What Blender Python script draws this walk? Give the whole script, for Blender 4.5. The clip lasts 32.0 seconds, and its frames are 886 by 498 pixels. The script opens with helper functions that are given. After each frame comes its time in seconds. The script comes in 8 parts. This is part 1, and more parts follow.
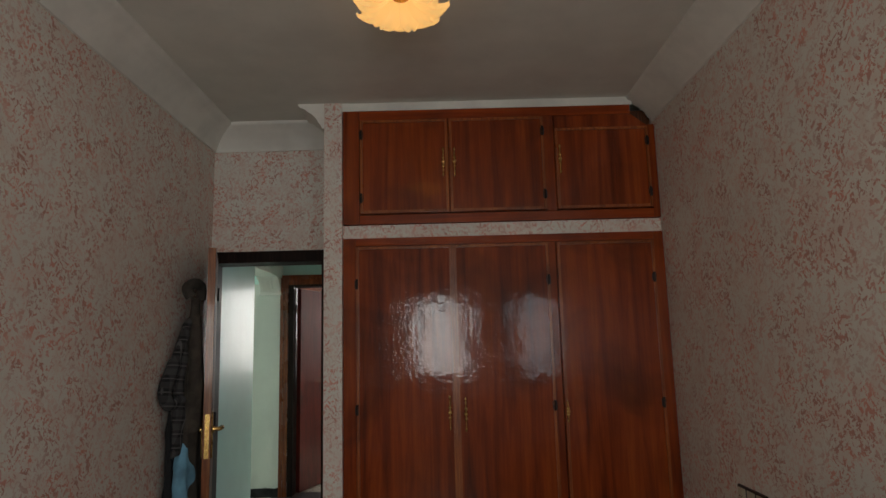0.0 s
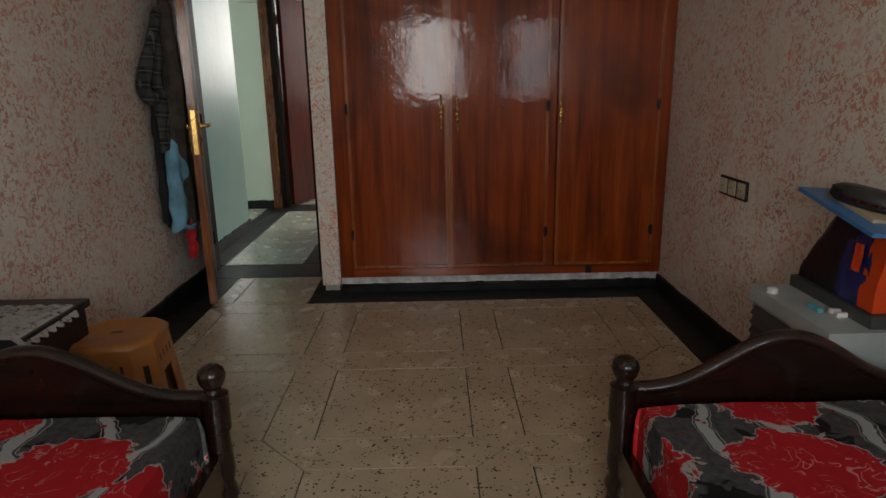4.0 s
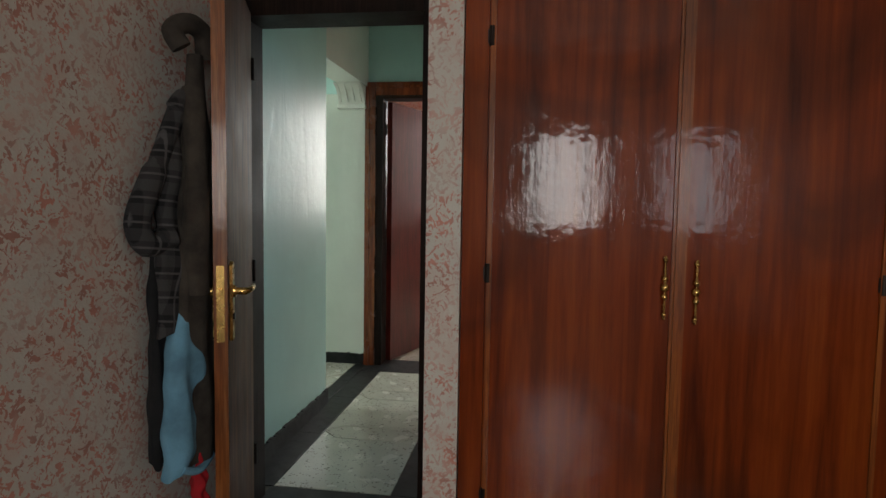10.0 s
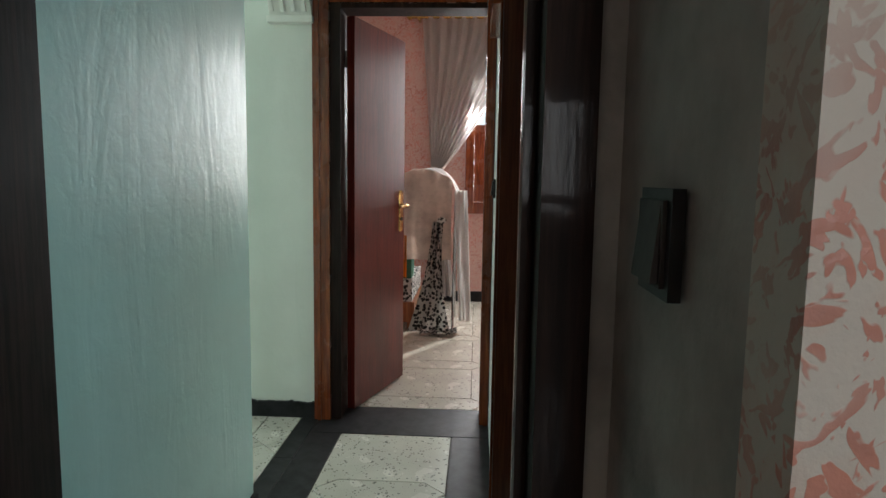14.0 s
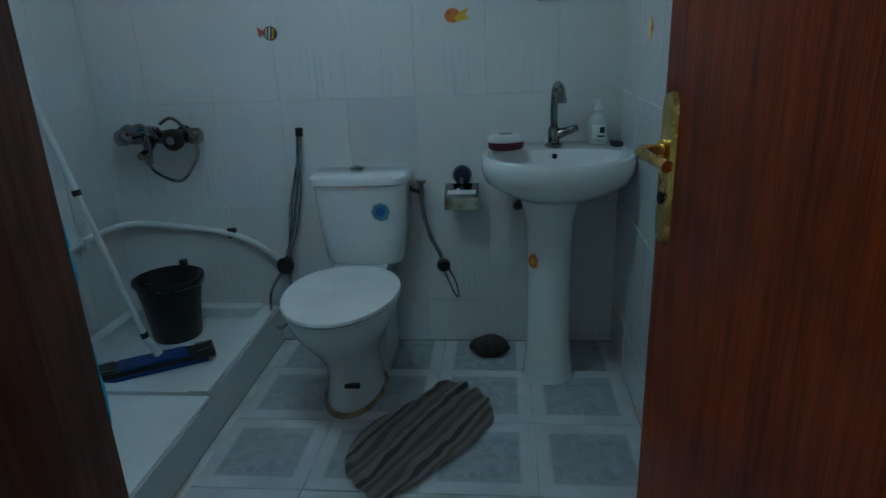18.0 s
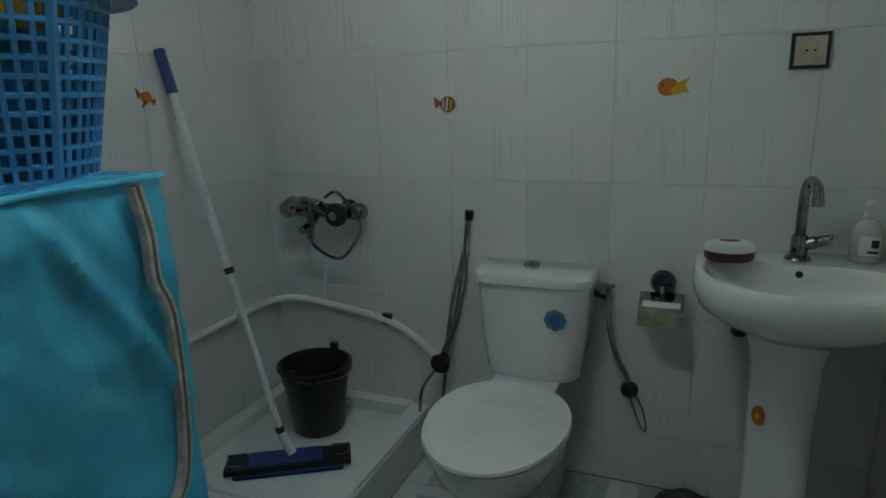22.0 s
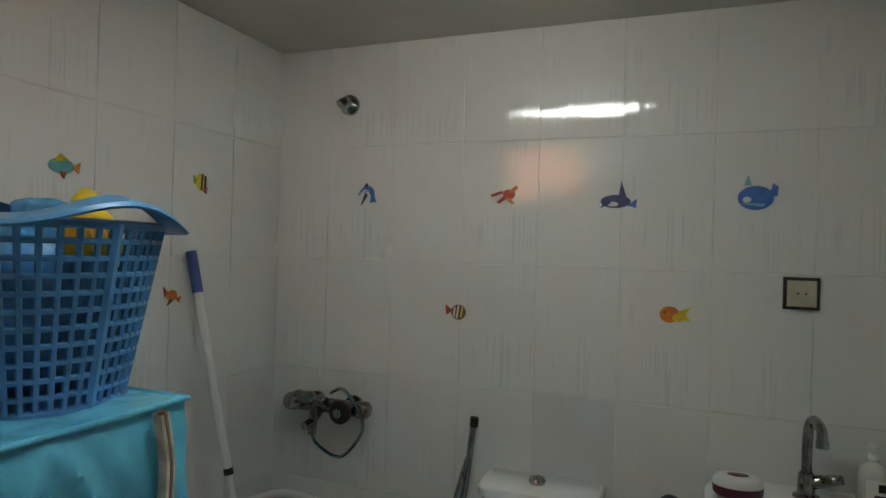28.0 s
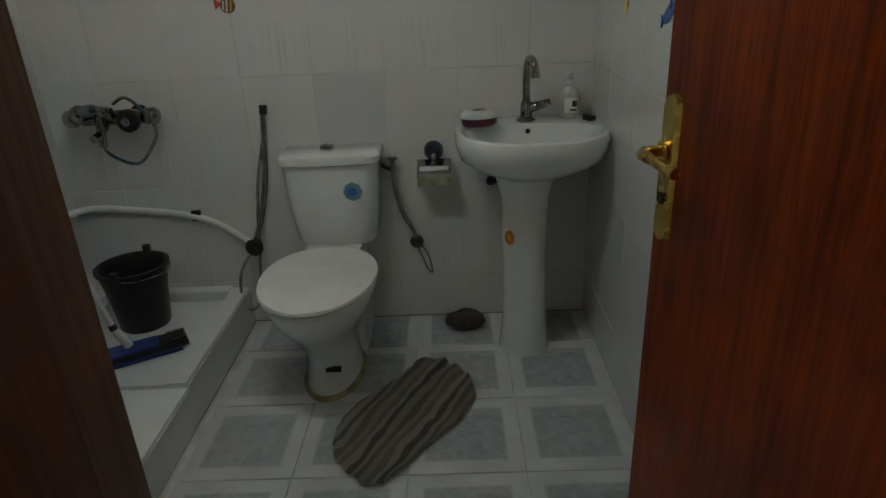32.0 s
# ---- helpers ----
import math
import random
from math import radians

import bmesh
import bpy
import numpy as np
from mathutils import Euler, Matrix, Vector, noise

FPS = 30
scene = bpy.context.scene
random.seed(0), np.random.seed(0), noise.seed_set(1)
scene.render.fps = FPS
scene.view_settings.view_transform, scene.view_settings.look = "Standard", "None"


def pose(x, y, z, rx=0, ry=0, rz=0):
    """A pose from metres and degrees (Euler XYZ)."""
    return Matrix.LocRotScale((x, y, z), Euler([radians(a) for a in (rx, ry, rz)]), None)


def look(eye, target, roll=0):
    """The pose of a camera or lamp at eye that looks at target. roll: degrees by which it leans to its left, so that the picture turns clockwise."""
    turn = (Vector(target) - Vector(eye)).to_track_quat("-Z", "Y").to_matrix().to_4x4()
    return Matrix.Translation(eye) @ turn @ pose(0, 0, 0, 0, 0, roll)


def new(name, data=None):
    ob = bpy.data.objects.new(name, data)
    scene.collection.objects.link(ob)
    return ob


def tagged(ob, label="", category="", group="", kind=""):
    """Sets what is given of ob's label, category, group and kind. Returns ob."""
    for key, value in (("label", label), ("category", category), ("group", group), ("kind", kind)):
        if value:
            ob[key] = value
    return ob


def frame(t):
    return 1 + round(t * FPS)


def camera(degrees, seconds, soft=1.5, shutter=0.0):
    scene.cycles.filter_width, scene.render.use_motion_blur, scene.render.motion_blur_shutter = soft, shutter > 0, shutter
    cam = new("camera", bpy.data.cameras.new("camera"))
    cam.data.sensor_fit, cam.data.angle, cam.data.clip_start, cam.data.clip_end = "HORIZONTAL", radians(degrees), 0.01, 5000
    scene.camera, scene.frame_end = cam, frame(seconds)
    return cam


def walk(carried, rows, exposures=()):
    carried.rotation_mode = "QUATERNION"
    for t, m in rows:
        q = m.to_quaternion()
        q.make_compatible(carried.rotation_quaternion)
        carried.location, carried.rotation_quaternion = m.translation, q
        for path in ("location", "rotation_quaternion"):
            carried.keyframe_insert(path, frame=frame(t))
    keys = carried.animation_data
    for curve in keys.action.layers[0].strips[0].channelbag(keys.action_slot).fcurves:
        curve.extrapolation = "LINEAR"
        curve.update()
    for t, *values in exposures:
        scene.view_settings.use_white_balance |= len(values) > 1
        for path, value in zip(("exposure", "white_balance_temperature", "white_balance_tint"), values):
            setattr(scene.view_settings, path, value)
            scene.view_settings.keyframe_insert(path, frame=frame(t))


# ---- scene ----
cam = camera(70.3, 32.0)
EXPOSURES = [(0.0, -0.2, 6500, 10), (1.0, -0.18, 6500, 10), (3.0, 0.0, 6500, 10), (9.5, 0.0, 6500, 10), (11.5, 0.52, 6450, 12), (13.0, 0.42, 6450, 12), (16.0, -0.05, 5250, 1), (17.0, -0.05, 5400, 2),
             (18.5, 0.2, 6900, 24), (21.0, 0.13, 7700, 23), (22.3, 0.1, 8600, 24), (24.0, 0.08, 7500, 16), (26.0, 0.08, 7900, 20), (29.0, 0.3, 11000, 40), (32.0, 0.13, 10500, 36)]
PATH = [
    (0, (-0.67, 1.566, 1.344), (-0.668, 3.542, 1.652), -1.5),
    (0.5, (-0.656, 1.584, 1.316), (-0.635, 3.577, 1.477), -0.9),
    (1, (-0.663, 1.602, 1.301), (-0.644, 3.601, 1.366), -0.0),
    (1.5, (-0.673, 1.624, 1.272), (-0.634, 3.623, 1.244), 0.4),
    (2, (-0.682, 1.637, 1.24), (-0.592, 3.632, 1.131), 0.1),
    (2.5, (-0.686, 1.647, 1.185), (-0.604, 3.632, 0.956), -0.6),
    (3, (-0.692, 1.654, 1.16), (-0.597, 3.612, 0.76), -0.9),
    (3.5, (-0.683, 1.645, 1.139), (-0.613, 3.583, 0.65), -1.1),
    (5.5, (-0.709, 1.743, 1.128), (-0.823, 3.673, 0.615), 0.2),
    (6, (-0.789, 1.868, 1.151), (-0.761, 3.827, 0.752), -1.0),
    (6.5, (-0.784, 1.993, 1.178), (-0.774, 3.967, 0.857), -0.1),
    (7, (-0.716, 2.114, 1.226), (-0.727, 4.111, 1.13), 2.2),
    (7.5, (-0.694, 2.189, 1.233), (-0.768, 4.184, 1.1), 0.9),
    (8, (-0.735, 2.334, 1.219), (-0.841, 4.323, 1.033), 1.3),
    (8.5, (-0.82, 2.535, 1.224), (-0.922, 4.522, 1.018), 0.3),
    (9, (-0.839, 2.765, 1.214), (-1.111, 4.738, 1.037), 0.5),
    (9.5, (-0.876, 2.978, 1.221), (-1.242, 4.932, 0.995), 2.0),
    (10, (-1.011, 3.212, 1.226), (-1.303, 5.185, 1.076), 0.9),
    (10.5, (-1.122, 3.419, 1.224), (-1.366, 5.39, 0.983), 0.2),
    (11, (-1.198, 3.628, 1.232), (-1.501, 5.597, 1.049), -0.8),
    (11.5, (-1.293, 3.813, 1.224), (-1.514, 5.791, 1.03), 0.3),
    (12, (-1.438, 3.99, 1.262), (-1.487, 5.984, 1.11), -1.4),
    (12.5, (-1.503, 4.163, 1.284), (-1.577, 6.16, 1.216), -0.7),
    (13, (-1.517, 4.354, 1.277), (-1.622, 6.349, 1.193), -0.2),
    (13.5, (-1.453, 4.552, 1.187), (-1.584, 6.541, 1.031), 0.5),
    (15.5, (-1.765, 5.315, 1.205), (-1.132, 7.165, 0.77), 2.2),
    (16, (-1.797, 5.488, 1.195), (-0.692, 7.062, 0.65), 1.5),
    (16.5, (-1.797, 5.679, 1.137), (-0.392, 6.988, 0.578), 1.2),
    (17, (-1.761, 5.853, 1.096), (-0.115, 6.847, 0.544), 0.6),
    (17.5, (-1.712, 5.934, 1.171), (0.127, 6.402, 0.541), -2.6),
    (18, (-1.735, 6.006, 1.177), (0.148, 6.202, 0.535), -2.4),
    (18.5, (-1.738, 6.015, 1.197), (0.172, 6.067, 0.607), -1.8),
    (19, (-1.744, 6.017, 1.223), (0.197, 6.039, 0.741), -1.8),
    (19.5, (-1.741, 6.025, 1.256), (0.225, 6.025, 0.888), -1.7),
    (20, (-1.67, 6.021, 1.295), (0.315, 6.088, 1.056), -1.0),
    (20.5, (-1.568, 5.99, 1.308), (0.407, 6.23, 1.107), -1.6),
    (21, (-1.472, 5.98, 1.277), (0.443, 6.442, 0.93), -2.3),
    (21.5, (-1.38, 6.029, 1.264), (0.509, 6.555, 0.869), -2.4),
    (22, (-1.321, 6.082, 1.237), (0.474, 6.824, 0.762), -1.7),
    (22.5, (-1.28, 6.113, 1.188), (0.248, 7.254, 0.586), 0.1),
    (23, (-1.239, 6.125, 1.136), (-0.01, 7.533, 0.425), 2.2),
    (23.5, (-1.221, 6.169, 1.139), (-0.202, 7.744, 0.446), 3.4),
    (24, (-1.24, 6.161, 1.159), (-0.274, 7.805, 0.555), 4.2),
    (24.5, (-1.26, 6.147, 1.188), (-0.314, 7.833, 0.677), 3.4),
    (25, (-1.279, 6.131, 1.212), (-0.289, 7.792, 0.699), 1.8),
    (25.5, (-1.298, 6.129, 1.236), (-0.06, 7.613, 0.723), 1.5),
    (26, (-1.316, 6.133, 1.264), (0.166, 7.394, 0.803), 1.8),
    (26.5, (-1.329, 6.136, 1.29), (0.329, 7.186, 0.907), 2.1),
    (28.5, (-1.389, 6.131, 1.425), (0.506, 6.768, 1.495), 0.5),
    (29, (-1.398, 6.117, 1.42), (0.547, 6.583, 1.456), -0.5),
    (29.5, (-1.456, 6.081, 1.385), (0.533, 6.277, 1.312), -0.8),
    (30, (-1.531, 6.015, 1.343), (0.453, 6.111, 1.106), -0.9),
    (30.5, (-1.573, 6.013, 1.319), (0.371, 6.188, 0.885), -2.1),
    (31, (-1.63, 6.055, 1.299), (0.284, 6.099, 0.719), -2.8),
    (31.5, (-1.67, 6.049, 1.261), (0.201, 6.047, 0.553), -2.5),
    (32, (-1.698, 6.087, 1.254), (0.141, 6.134, 0.47), -2.7),
]
walk(cam, [(t, look(eye, target, roll)) for t, eye, target, roll in PATH], EXPOSURES)

# ---- light ----
world = bpy.data.worlds.new("sky")
scene.world = world
world.use_nodes = True
wn = world.node_tree.nodes
sky = wn.new("ShaderNodeTexSky")
sky.sky_type, sky.sun_disc = "NISHITA", False
sky.sun_elevation, sky.sun_rotation = radians(40), radians(30)
wn["Background"].inputs[1].default_value = 0.1
world.node_tree.links.new(sky.outputs[0], wn["Background"].inputs[0])


def area(name, m, w, h, power, color=(1, 1, 1)):
    d = bpy.data.lights.new(name, "AREA")
    d.shape, d.size, d.size_y, d.energy, d.color = "RECTANGLE", w, h, power, color
    ob = new(name, d)
    ob.matrix_world = m
    return ob


sun = bpy.data.lights.new("sun", "SUN")
sun.energy, sun.angle, sun.color = 3.0, radians(0.5), (1.0, 0.95, 0.87)
new("sun", sun).matrix_world = look((0, 0, 0), (-0.45, -0.75, -0.62))
WINDOW_BEDROOM = area("daylight_bedroom", look((-0.73, 0.08, 1.47), (-0.73, 3.0, 1.15)), 0.62, 0.96, 27, (1.0, 0.985, 0.95))
WINDOW_SIDE = area("daylight_bedroom_side", look((0.86, 0.08, 1.45), (0.70, 3.0, 1.2)), 1.05, 0.92, 15, (0.86, 0.94, 1.0))
WINDOW_ROOM2 = area("daylight_room", look((-1.1, 10.74, 1.7), (-1.3, 7.65, 0.6)), 0.95, 1.3, 60, (1.0, 0.97, 0.93))
WINDOW_HALL = area("daylight_hall", look((-4.9, 7.65, 1.7), (-2.2, 6.95, 1.2)), 1.7, 1.7, 72, (0.90, 1.0, 0.96))
# added lamp behind the transom's curtain, brightening it beyond the hall's own daylight
TRANSOM_FILL = area("transom_fill", look((-1.335, 6.95, 1.895), (0.5, 6.95, 1.865)), 0.40, 0.28, 3.6, (1.0, 0.92, 0.86))
TUBE_LAMP = area("tube_light", look((-0.40, 6.58, 2.055), (-0.40, 6.58, 0.0)), 0.05, 0.40, 2.6, (0.50, 0.86, 1.0))

# ---- materials ----


class Nodes:
    """A material with its node tree and a few shortcuts."""

    def __init__(self, name, rough=0.5, metal=0.0, coat=0.0, spec=0.5):
        self.mat = bpy.data.materials.new(name)
        self.mat.use_nodes = True
        self.tree = self.mat.node_tree
        self.b = self.tree.nodes["Principled BSDF"]
        self.b.inputs["Roughness"].default_value = rough
        self.b.inputs["Metallic"].default_value = metal
        self.b.inputs["Coat Weight"].default_value = coat
        self.b.inputs["Coat Roughness"].default_value = 0.08
        self.b.inputs["Specular IOR Level"].default_value = spec
        self.co = self.node("ShaderNodeTexCoord").outputs["Object"]

    def node(self, kind, **values):
        n = self.tree.nodes.new(kind)
        for k, v in values.items():
            n.inputs[k.replace("_", " ")].default_value = v
        return n

    def link(self, a, b):
        self.tree.links.new(a, b)

    def mapped(self, scale, rot=(0, 0, 0), loc=(0, 0, 0)):
        m = self.node("ShaderNodeMapping", Scale=scale, Rotation=rot, Location=loc)
        self.link(self.co, m.inputs[0])
        return m.outputs[0]

    def noise(self, scale, detail=3, rough=0.55, distort=0.0, vec=None):
        n = self.node("ShaderNodeTexNoise", Scale=scale, Detail=detail, Roughness=rough, Distortion=distort)
        self.link(vec or self.co, n.inputs[0])
        return n.outputs[0]

    def voronoi(self, scale, vec=None, out="Distance", rand=1.0):
        n = self.node("ShaderNodeTexVoronoi", Scale=scale, Randomness=rand)
        self.link(vec or self.co, n.inputs[0])
        return n.outputs[out]

    def ramp(self, fac, *stops):
        r = self.tree.nodes.new("ShaderNodeValToRGB")
        el = r.color_ramp.elements
        while len(el) < len(stops):
            el.new(0.5)
        for e, (p, c) in zip(el, stops):
            e.position = p
            e.color = (*c, 1) if isinstance(c, tuple) else (c, c, c, 1)
        self.link(fac, r.inputs[0])
        return r.outputs[0]

    def mix(self, fac, a, b, mode="MIX"):
        m = self.tree.nodes.new("ShaderNodeMix")
        m.data_type, m.blend_type = "RGBA", mode
        for sock, v in ((m.inputs[0], fac), (m.inputs[6], a), (m.inputs[7], b)):
            if isinstance(v, (int, float)):
                sock.default_value = v
            elif isinstance(v, tuple):
                sock.default_value = (*v, 1)
            else:
                self.link(v, sock)
        return m.outputs[2]

    def math(self, op, a, b=0.0):
        m = self.tree.nodes.new("ShaderNodeMath")
        m.operation = op
        for sock, v in ((m.inputs[0], a), (m.inputs[1], b)):
            if isinstance(v, (int, float)):
                sock.default_value = v
            else:
                self.link(v, sock)
        return m.outputs[0]

    def random(self):
        return self.node("ShaderNodeObjectInfo").outputs["Random"]

    def color(self, c):
        if isinstance(c, tuple):
            self.b.inputs["Base Color"].default_value = (*c, 1)
        else:
            self.link(c, self.b.inputs["Base Color"])
        return self

    def rough(self, fac, lo, hi):
        r = self.node("ShaderNodeMapRange")
        r.inputs[3].default_value, r.inputs[4].default_value = lo, hi
        self.link(fac, r.inputs[0])
        self.link(r.outputs[0], self.b.inputs["Roughness"])
        return self

    def bump(self, height, strength=0.2, distance=0.01):
        n = self.node("ShaderNodeBump", Strength=strength, Distance=distance)
        self.link(height, n.inputs["Height"])
        self.link(n.outputs[0], self.b.inputs["Normal"])
        return self


def plain(name, c, rough=0.5, metal=0.0, coat=0.0, vary=0.12, scale=9.0, bump=0.0):
    """A surface of one colour with slight stains and grain."""
    n = Nodes(name, rough, metal, coat)
    dark = tuple(v * (1 - vary * 2) for v in c)
    lite = tuple(min(1, v * (1 + vary)) for v in c)
    f = n.noise(scale, 5, 0.6)
    n.color(n.ramp(f, (0.3, dark), (0.62, lite)))
    n.rough(n.noise(scale * 3, 3), max(0.02, rough - 0.08), min(1, rough + 0.1))
    if bump:
        n.bump(n.noise(scale * 12, 4), bump, 0.004)
    return n.mat


def wallpaper(name, base, stroke, second):
    """Cream plaster paint with short brush strokes scattered at two slants."""
    n = Nodes(name, 0.5)
    bend = n.node("ShaderNodeTexNoise", Scale=9.0, Detail=2.0)
    n.link(n.co, bend.inputs[0])
    sc = n.node("ShaderNodeVectorMath")
    sc.operation = "SCALE"
    sc.inputs[3].default_value = 0.04
    n.link(bend.outputs[1], sc.inputs[0])
    warp = n.node("ShaderNodeVectorMath")
    n.link(n.co, warp.inputs[0])
    n.link(sc.outputs[0], warp.inputs[1])

    def strokes(rot, scale, lo, hi):
        turn = n.node("ShaderNodeMapping", Rotation=rot)
        n.link(warp.outputs[0], turn.inputs[0])
        m = n.node("ShaderNodeMapping", Scale=scale)
        n.link(turn.outputs[0], m.inputs[0])
        f = n.noise(1.0, 2, 0.62, 0.35, m.outputs[0])
        return n.ramp(f, (lo, 0.0), (hi, 1.0)), f

    one, h1 = strokes((0.6, 0.6, 0.0), (34, 34, 82), 0.575, 0.605)
    two, h2 = strokes((-0.8, -0.8, 0.0), (35, 35, 88), 0.58, 0.61)
    three, h3 = strokes((1.35, 1.3, 0.0), (42, 42, 96), 0.60, 0.63)
    where = n.noise(7.5, 2, 0.5)
    pick = n.ramp(where, (0.38, 0.35), (0.56, 1.0))
    f = n.math("MULTIPLY", n.math("MAXIMUM", n.math("MAXIMUM", one, two), three), pick)
    pale = n.ramp(n.noise(1.3, 4), (0.3, tuple(c * 0.88 for c in base)), (0.7, base))
    pale = n.mix(n.math("MULTIPLY", n.ramp(n.noise(9, 3, 0.6, 0.8), (0.47, 0.0), (0.62, 1.0)), 0.45), pale, second)
    tone = n.ramp(n.noise(13, 2), (0.35, tuple(c * 0.8 for c in stroke)), (0.65, tuple(min(1, c * 1.3) for c in stroke)))
    n.color(n.mix(n.math("MULTIPLY", f, 0.78), pale, tone))
    n.rough(f, 0.55, 0.32)
    n.bump(n.math("ADD", n.math("ADD", n.math("MULTIPLY", h1, 0.8), n.math("MULTIPLY", f, 0.5)), n.noise(130, 3)), 0.3, 0.004)
    return n.mat


def gloss_paint(name, c):
    """Oil paint laid on with a broad brush: a glossy skin over faint sweeping marks."""
    n = Nodes(name, 0.45, 0.0, 0.10, 0.25)
    n.color(n.ramp(n.noise(2.2, 5, 0.6), (0.3, tuple(v * 0.9 for v in c)), (0.65, c)))
    n.rough(n.noise(6, 3), 0.36, 0.50)
    sweep = n.noise(1.0, 3, 0.6, 1.2, n.mapped((7, 7, 1.6), (0.25, 0.2, 0)))
    n.bump(n.math("ADD", sweep, n.math("MULTIPLY", n.noise(22, 4, 0.6, 0.6), 0.4)), 0.24, 0.012)
    n.link(n.tree.nodes[-1].outputs[0], n.b.inputs["Coat Normal"])
    n.b.inputs["Coat Roughness"].default_value = 0.12
    return n.mat


def wood(name, dark, mid, lite, rough=0.16, coat=0.7, along="z", scale=1.0, streak=0.5, wavy=1.0):
    n = Nodes(name, rough, 0.0, coat, 0.3)
    s = {"z": (26, 26, 1.3), "x": (1.3, 26, 26), "y": (26, 1.3, 26)}[along]
    s = tuple(v * scale for v in s)
    off = n.node("ShaderNodeCombineXYZ")
    n.link(n.math("MULTIPLY", n.random(), 13.0), off.inputs[0])
    add = n.node("ShaderNodeVectorMath")
    n.link(n.co, add.inputs[0])
    n.link(off.outputs[0], add.inputs[1])
    m = n.node("ShaderNodeMapping", Scale=s)
    n.link(add.outputs[0], m.inputs[0])
    g = n.noise(1.0, 6, 0.62, 0.5, m.outputs[0])
    m2 = n.node("ShaderNodeMapping", Scale=tuple(v * 5 for v in s))
    n.link(add.outputs[0], m2.inputs[0])
    fine = n.noise(1.0, 4, 0.7, 0.2, m2.outputs[0])
    c = n.ramp(g, (0.28, dark), (0.5, mid), (0.74, lite))
    c = n.mix(n.math("MULTIPLY", n.ramp(fine, (0.42, 1.0), (0.58, 0.0)), streak), c, tuple(v * 0.55 for v in dark))
    zones = n.ramp(n.noise(1.7, 3, 0.6, 0.8), (0.30, 0.55), (0.50, 1.0), (0.75, 1.15))
    n.color(n.mix(1.0, c, zones, "MULTIPLY"))
    n.rough(n.noise(5, 4), rough * 0.75, rough * 1.5)
    h = n.math("ADD", n.math("MULTIPLY", n.noise(7.0, 3, 0.6), 1.5 * wavy), n.math("MULTIPLY", fine, 0.3))
    n.bump(h, 0.20, 0.005)
    n.link(n.tree.nodes[-1].outputs[0], n.b.inputs["Coat Normal"])
    n.b.inputs["Coat Roughness"].default_value = 0.07
    return n.mat


def terrazzo(name, base, chip, dirt):
    n = Nodes(name, 0.22, 0.0, 0.25)
    v1 = n.voronoi(70)
    size = n.noise(40, 2)
    f1 = n.ramp(n.math("SUBTRACT", v1, n.math("MULTIPLY", n.math("SUBTRACT", size, 0.52), 1.5)), (0.17, 1.0), (0.24, 0.0))
    v2 = n.voronoi(150)
    f2 = n.ramp(v2, (0.12, 1.0), (0.22, 0.0))
    body = n.ramp(n.noise(3.5, 5), (0.3, dirt), (0.66, base))
    tint = n.math("ADD", n.math("MULTIPLY", n.random(), 0.10), 0.0)
    body = n.mix(tint, body, dirt)
    c = n.mix(n.math("MULTIPLY", f2, 0.35), body, tuple(b * 0.45 for b in base))
    n.color(n.mix(n.math("MULTIPLY", f1, 0.8), c, chip))
    n.rough(n.noise(9, 4), 0.14, 0.36)
    return n.mat


def wall_tile(name, base, tint, bars=True):
    n = Nodes(name, 0.07, 0.0, 0.5)
    rnd = n.random()
    body = n.ramp(n.noise(3, 3), (0.3, tuple(b * 0.93 for b in base)), (0.7, base))
    if bars:
        sep = n.node("ShaderNodeSeparateXYZ")
        n.link(n.co, sep.inputs[0])
        across = sep.outputs[0]
        wave = n.node("ShaderNodeTexNoise", Scale=1.0, Detail=1.0)
        cb = n.node("ShaderNodeCombineXYZ")
        n.link(n.math("MULTIPLY", across, 130.0), cb.inputs[0])
        n.link(n.math("MULTIPLY", sep.outputs[1], 2.2), cb.inputs[1])
        n.link(n.math("MULTIPLY", rnd, 31.0), cb.inputs[2])
        n.link(cb.outputs[0], wave.inputs[0])
        thin = n.ramp(wave.outputs[0], (0.56, 0.0), (0.60, 1.0))
        soft = n.noise(5.0, 2)
        f = n.math("MULTIPLY", n.math("MULTIPLY", thin, n.ramp(soft, (0.48, 0.0), (0.60, 1.0))), n.ramp(rnd, (0.35, 0.0), (0.6, 1.0)))
        body = n.mix(n.math("MULTIPLY", f, 0.32), body, tint)
    n.color(body)
    n.rough(n.noise(14, 3), 0.03, 0.08)
    height = n.math("MULTIPLY", n.noise(4.5, 3), 0.35)
    if bars:
        height = n.math("ADD", height, n.math("MULTIPLY", n.math("MULTIPLY", wave.outputs[0], n.ramp(soft, (0.40, 0.2), (0.60, 1.0))), 0.6))
    n.bump(height, 0.16, 0.01)
    n.link(n.tree.nodes[-1].outputs[0], n.b.inputs["Coat Normal"])
    n.b.inputs["Coat Roughness"].default_value = 0.03
    return n.mat


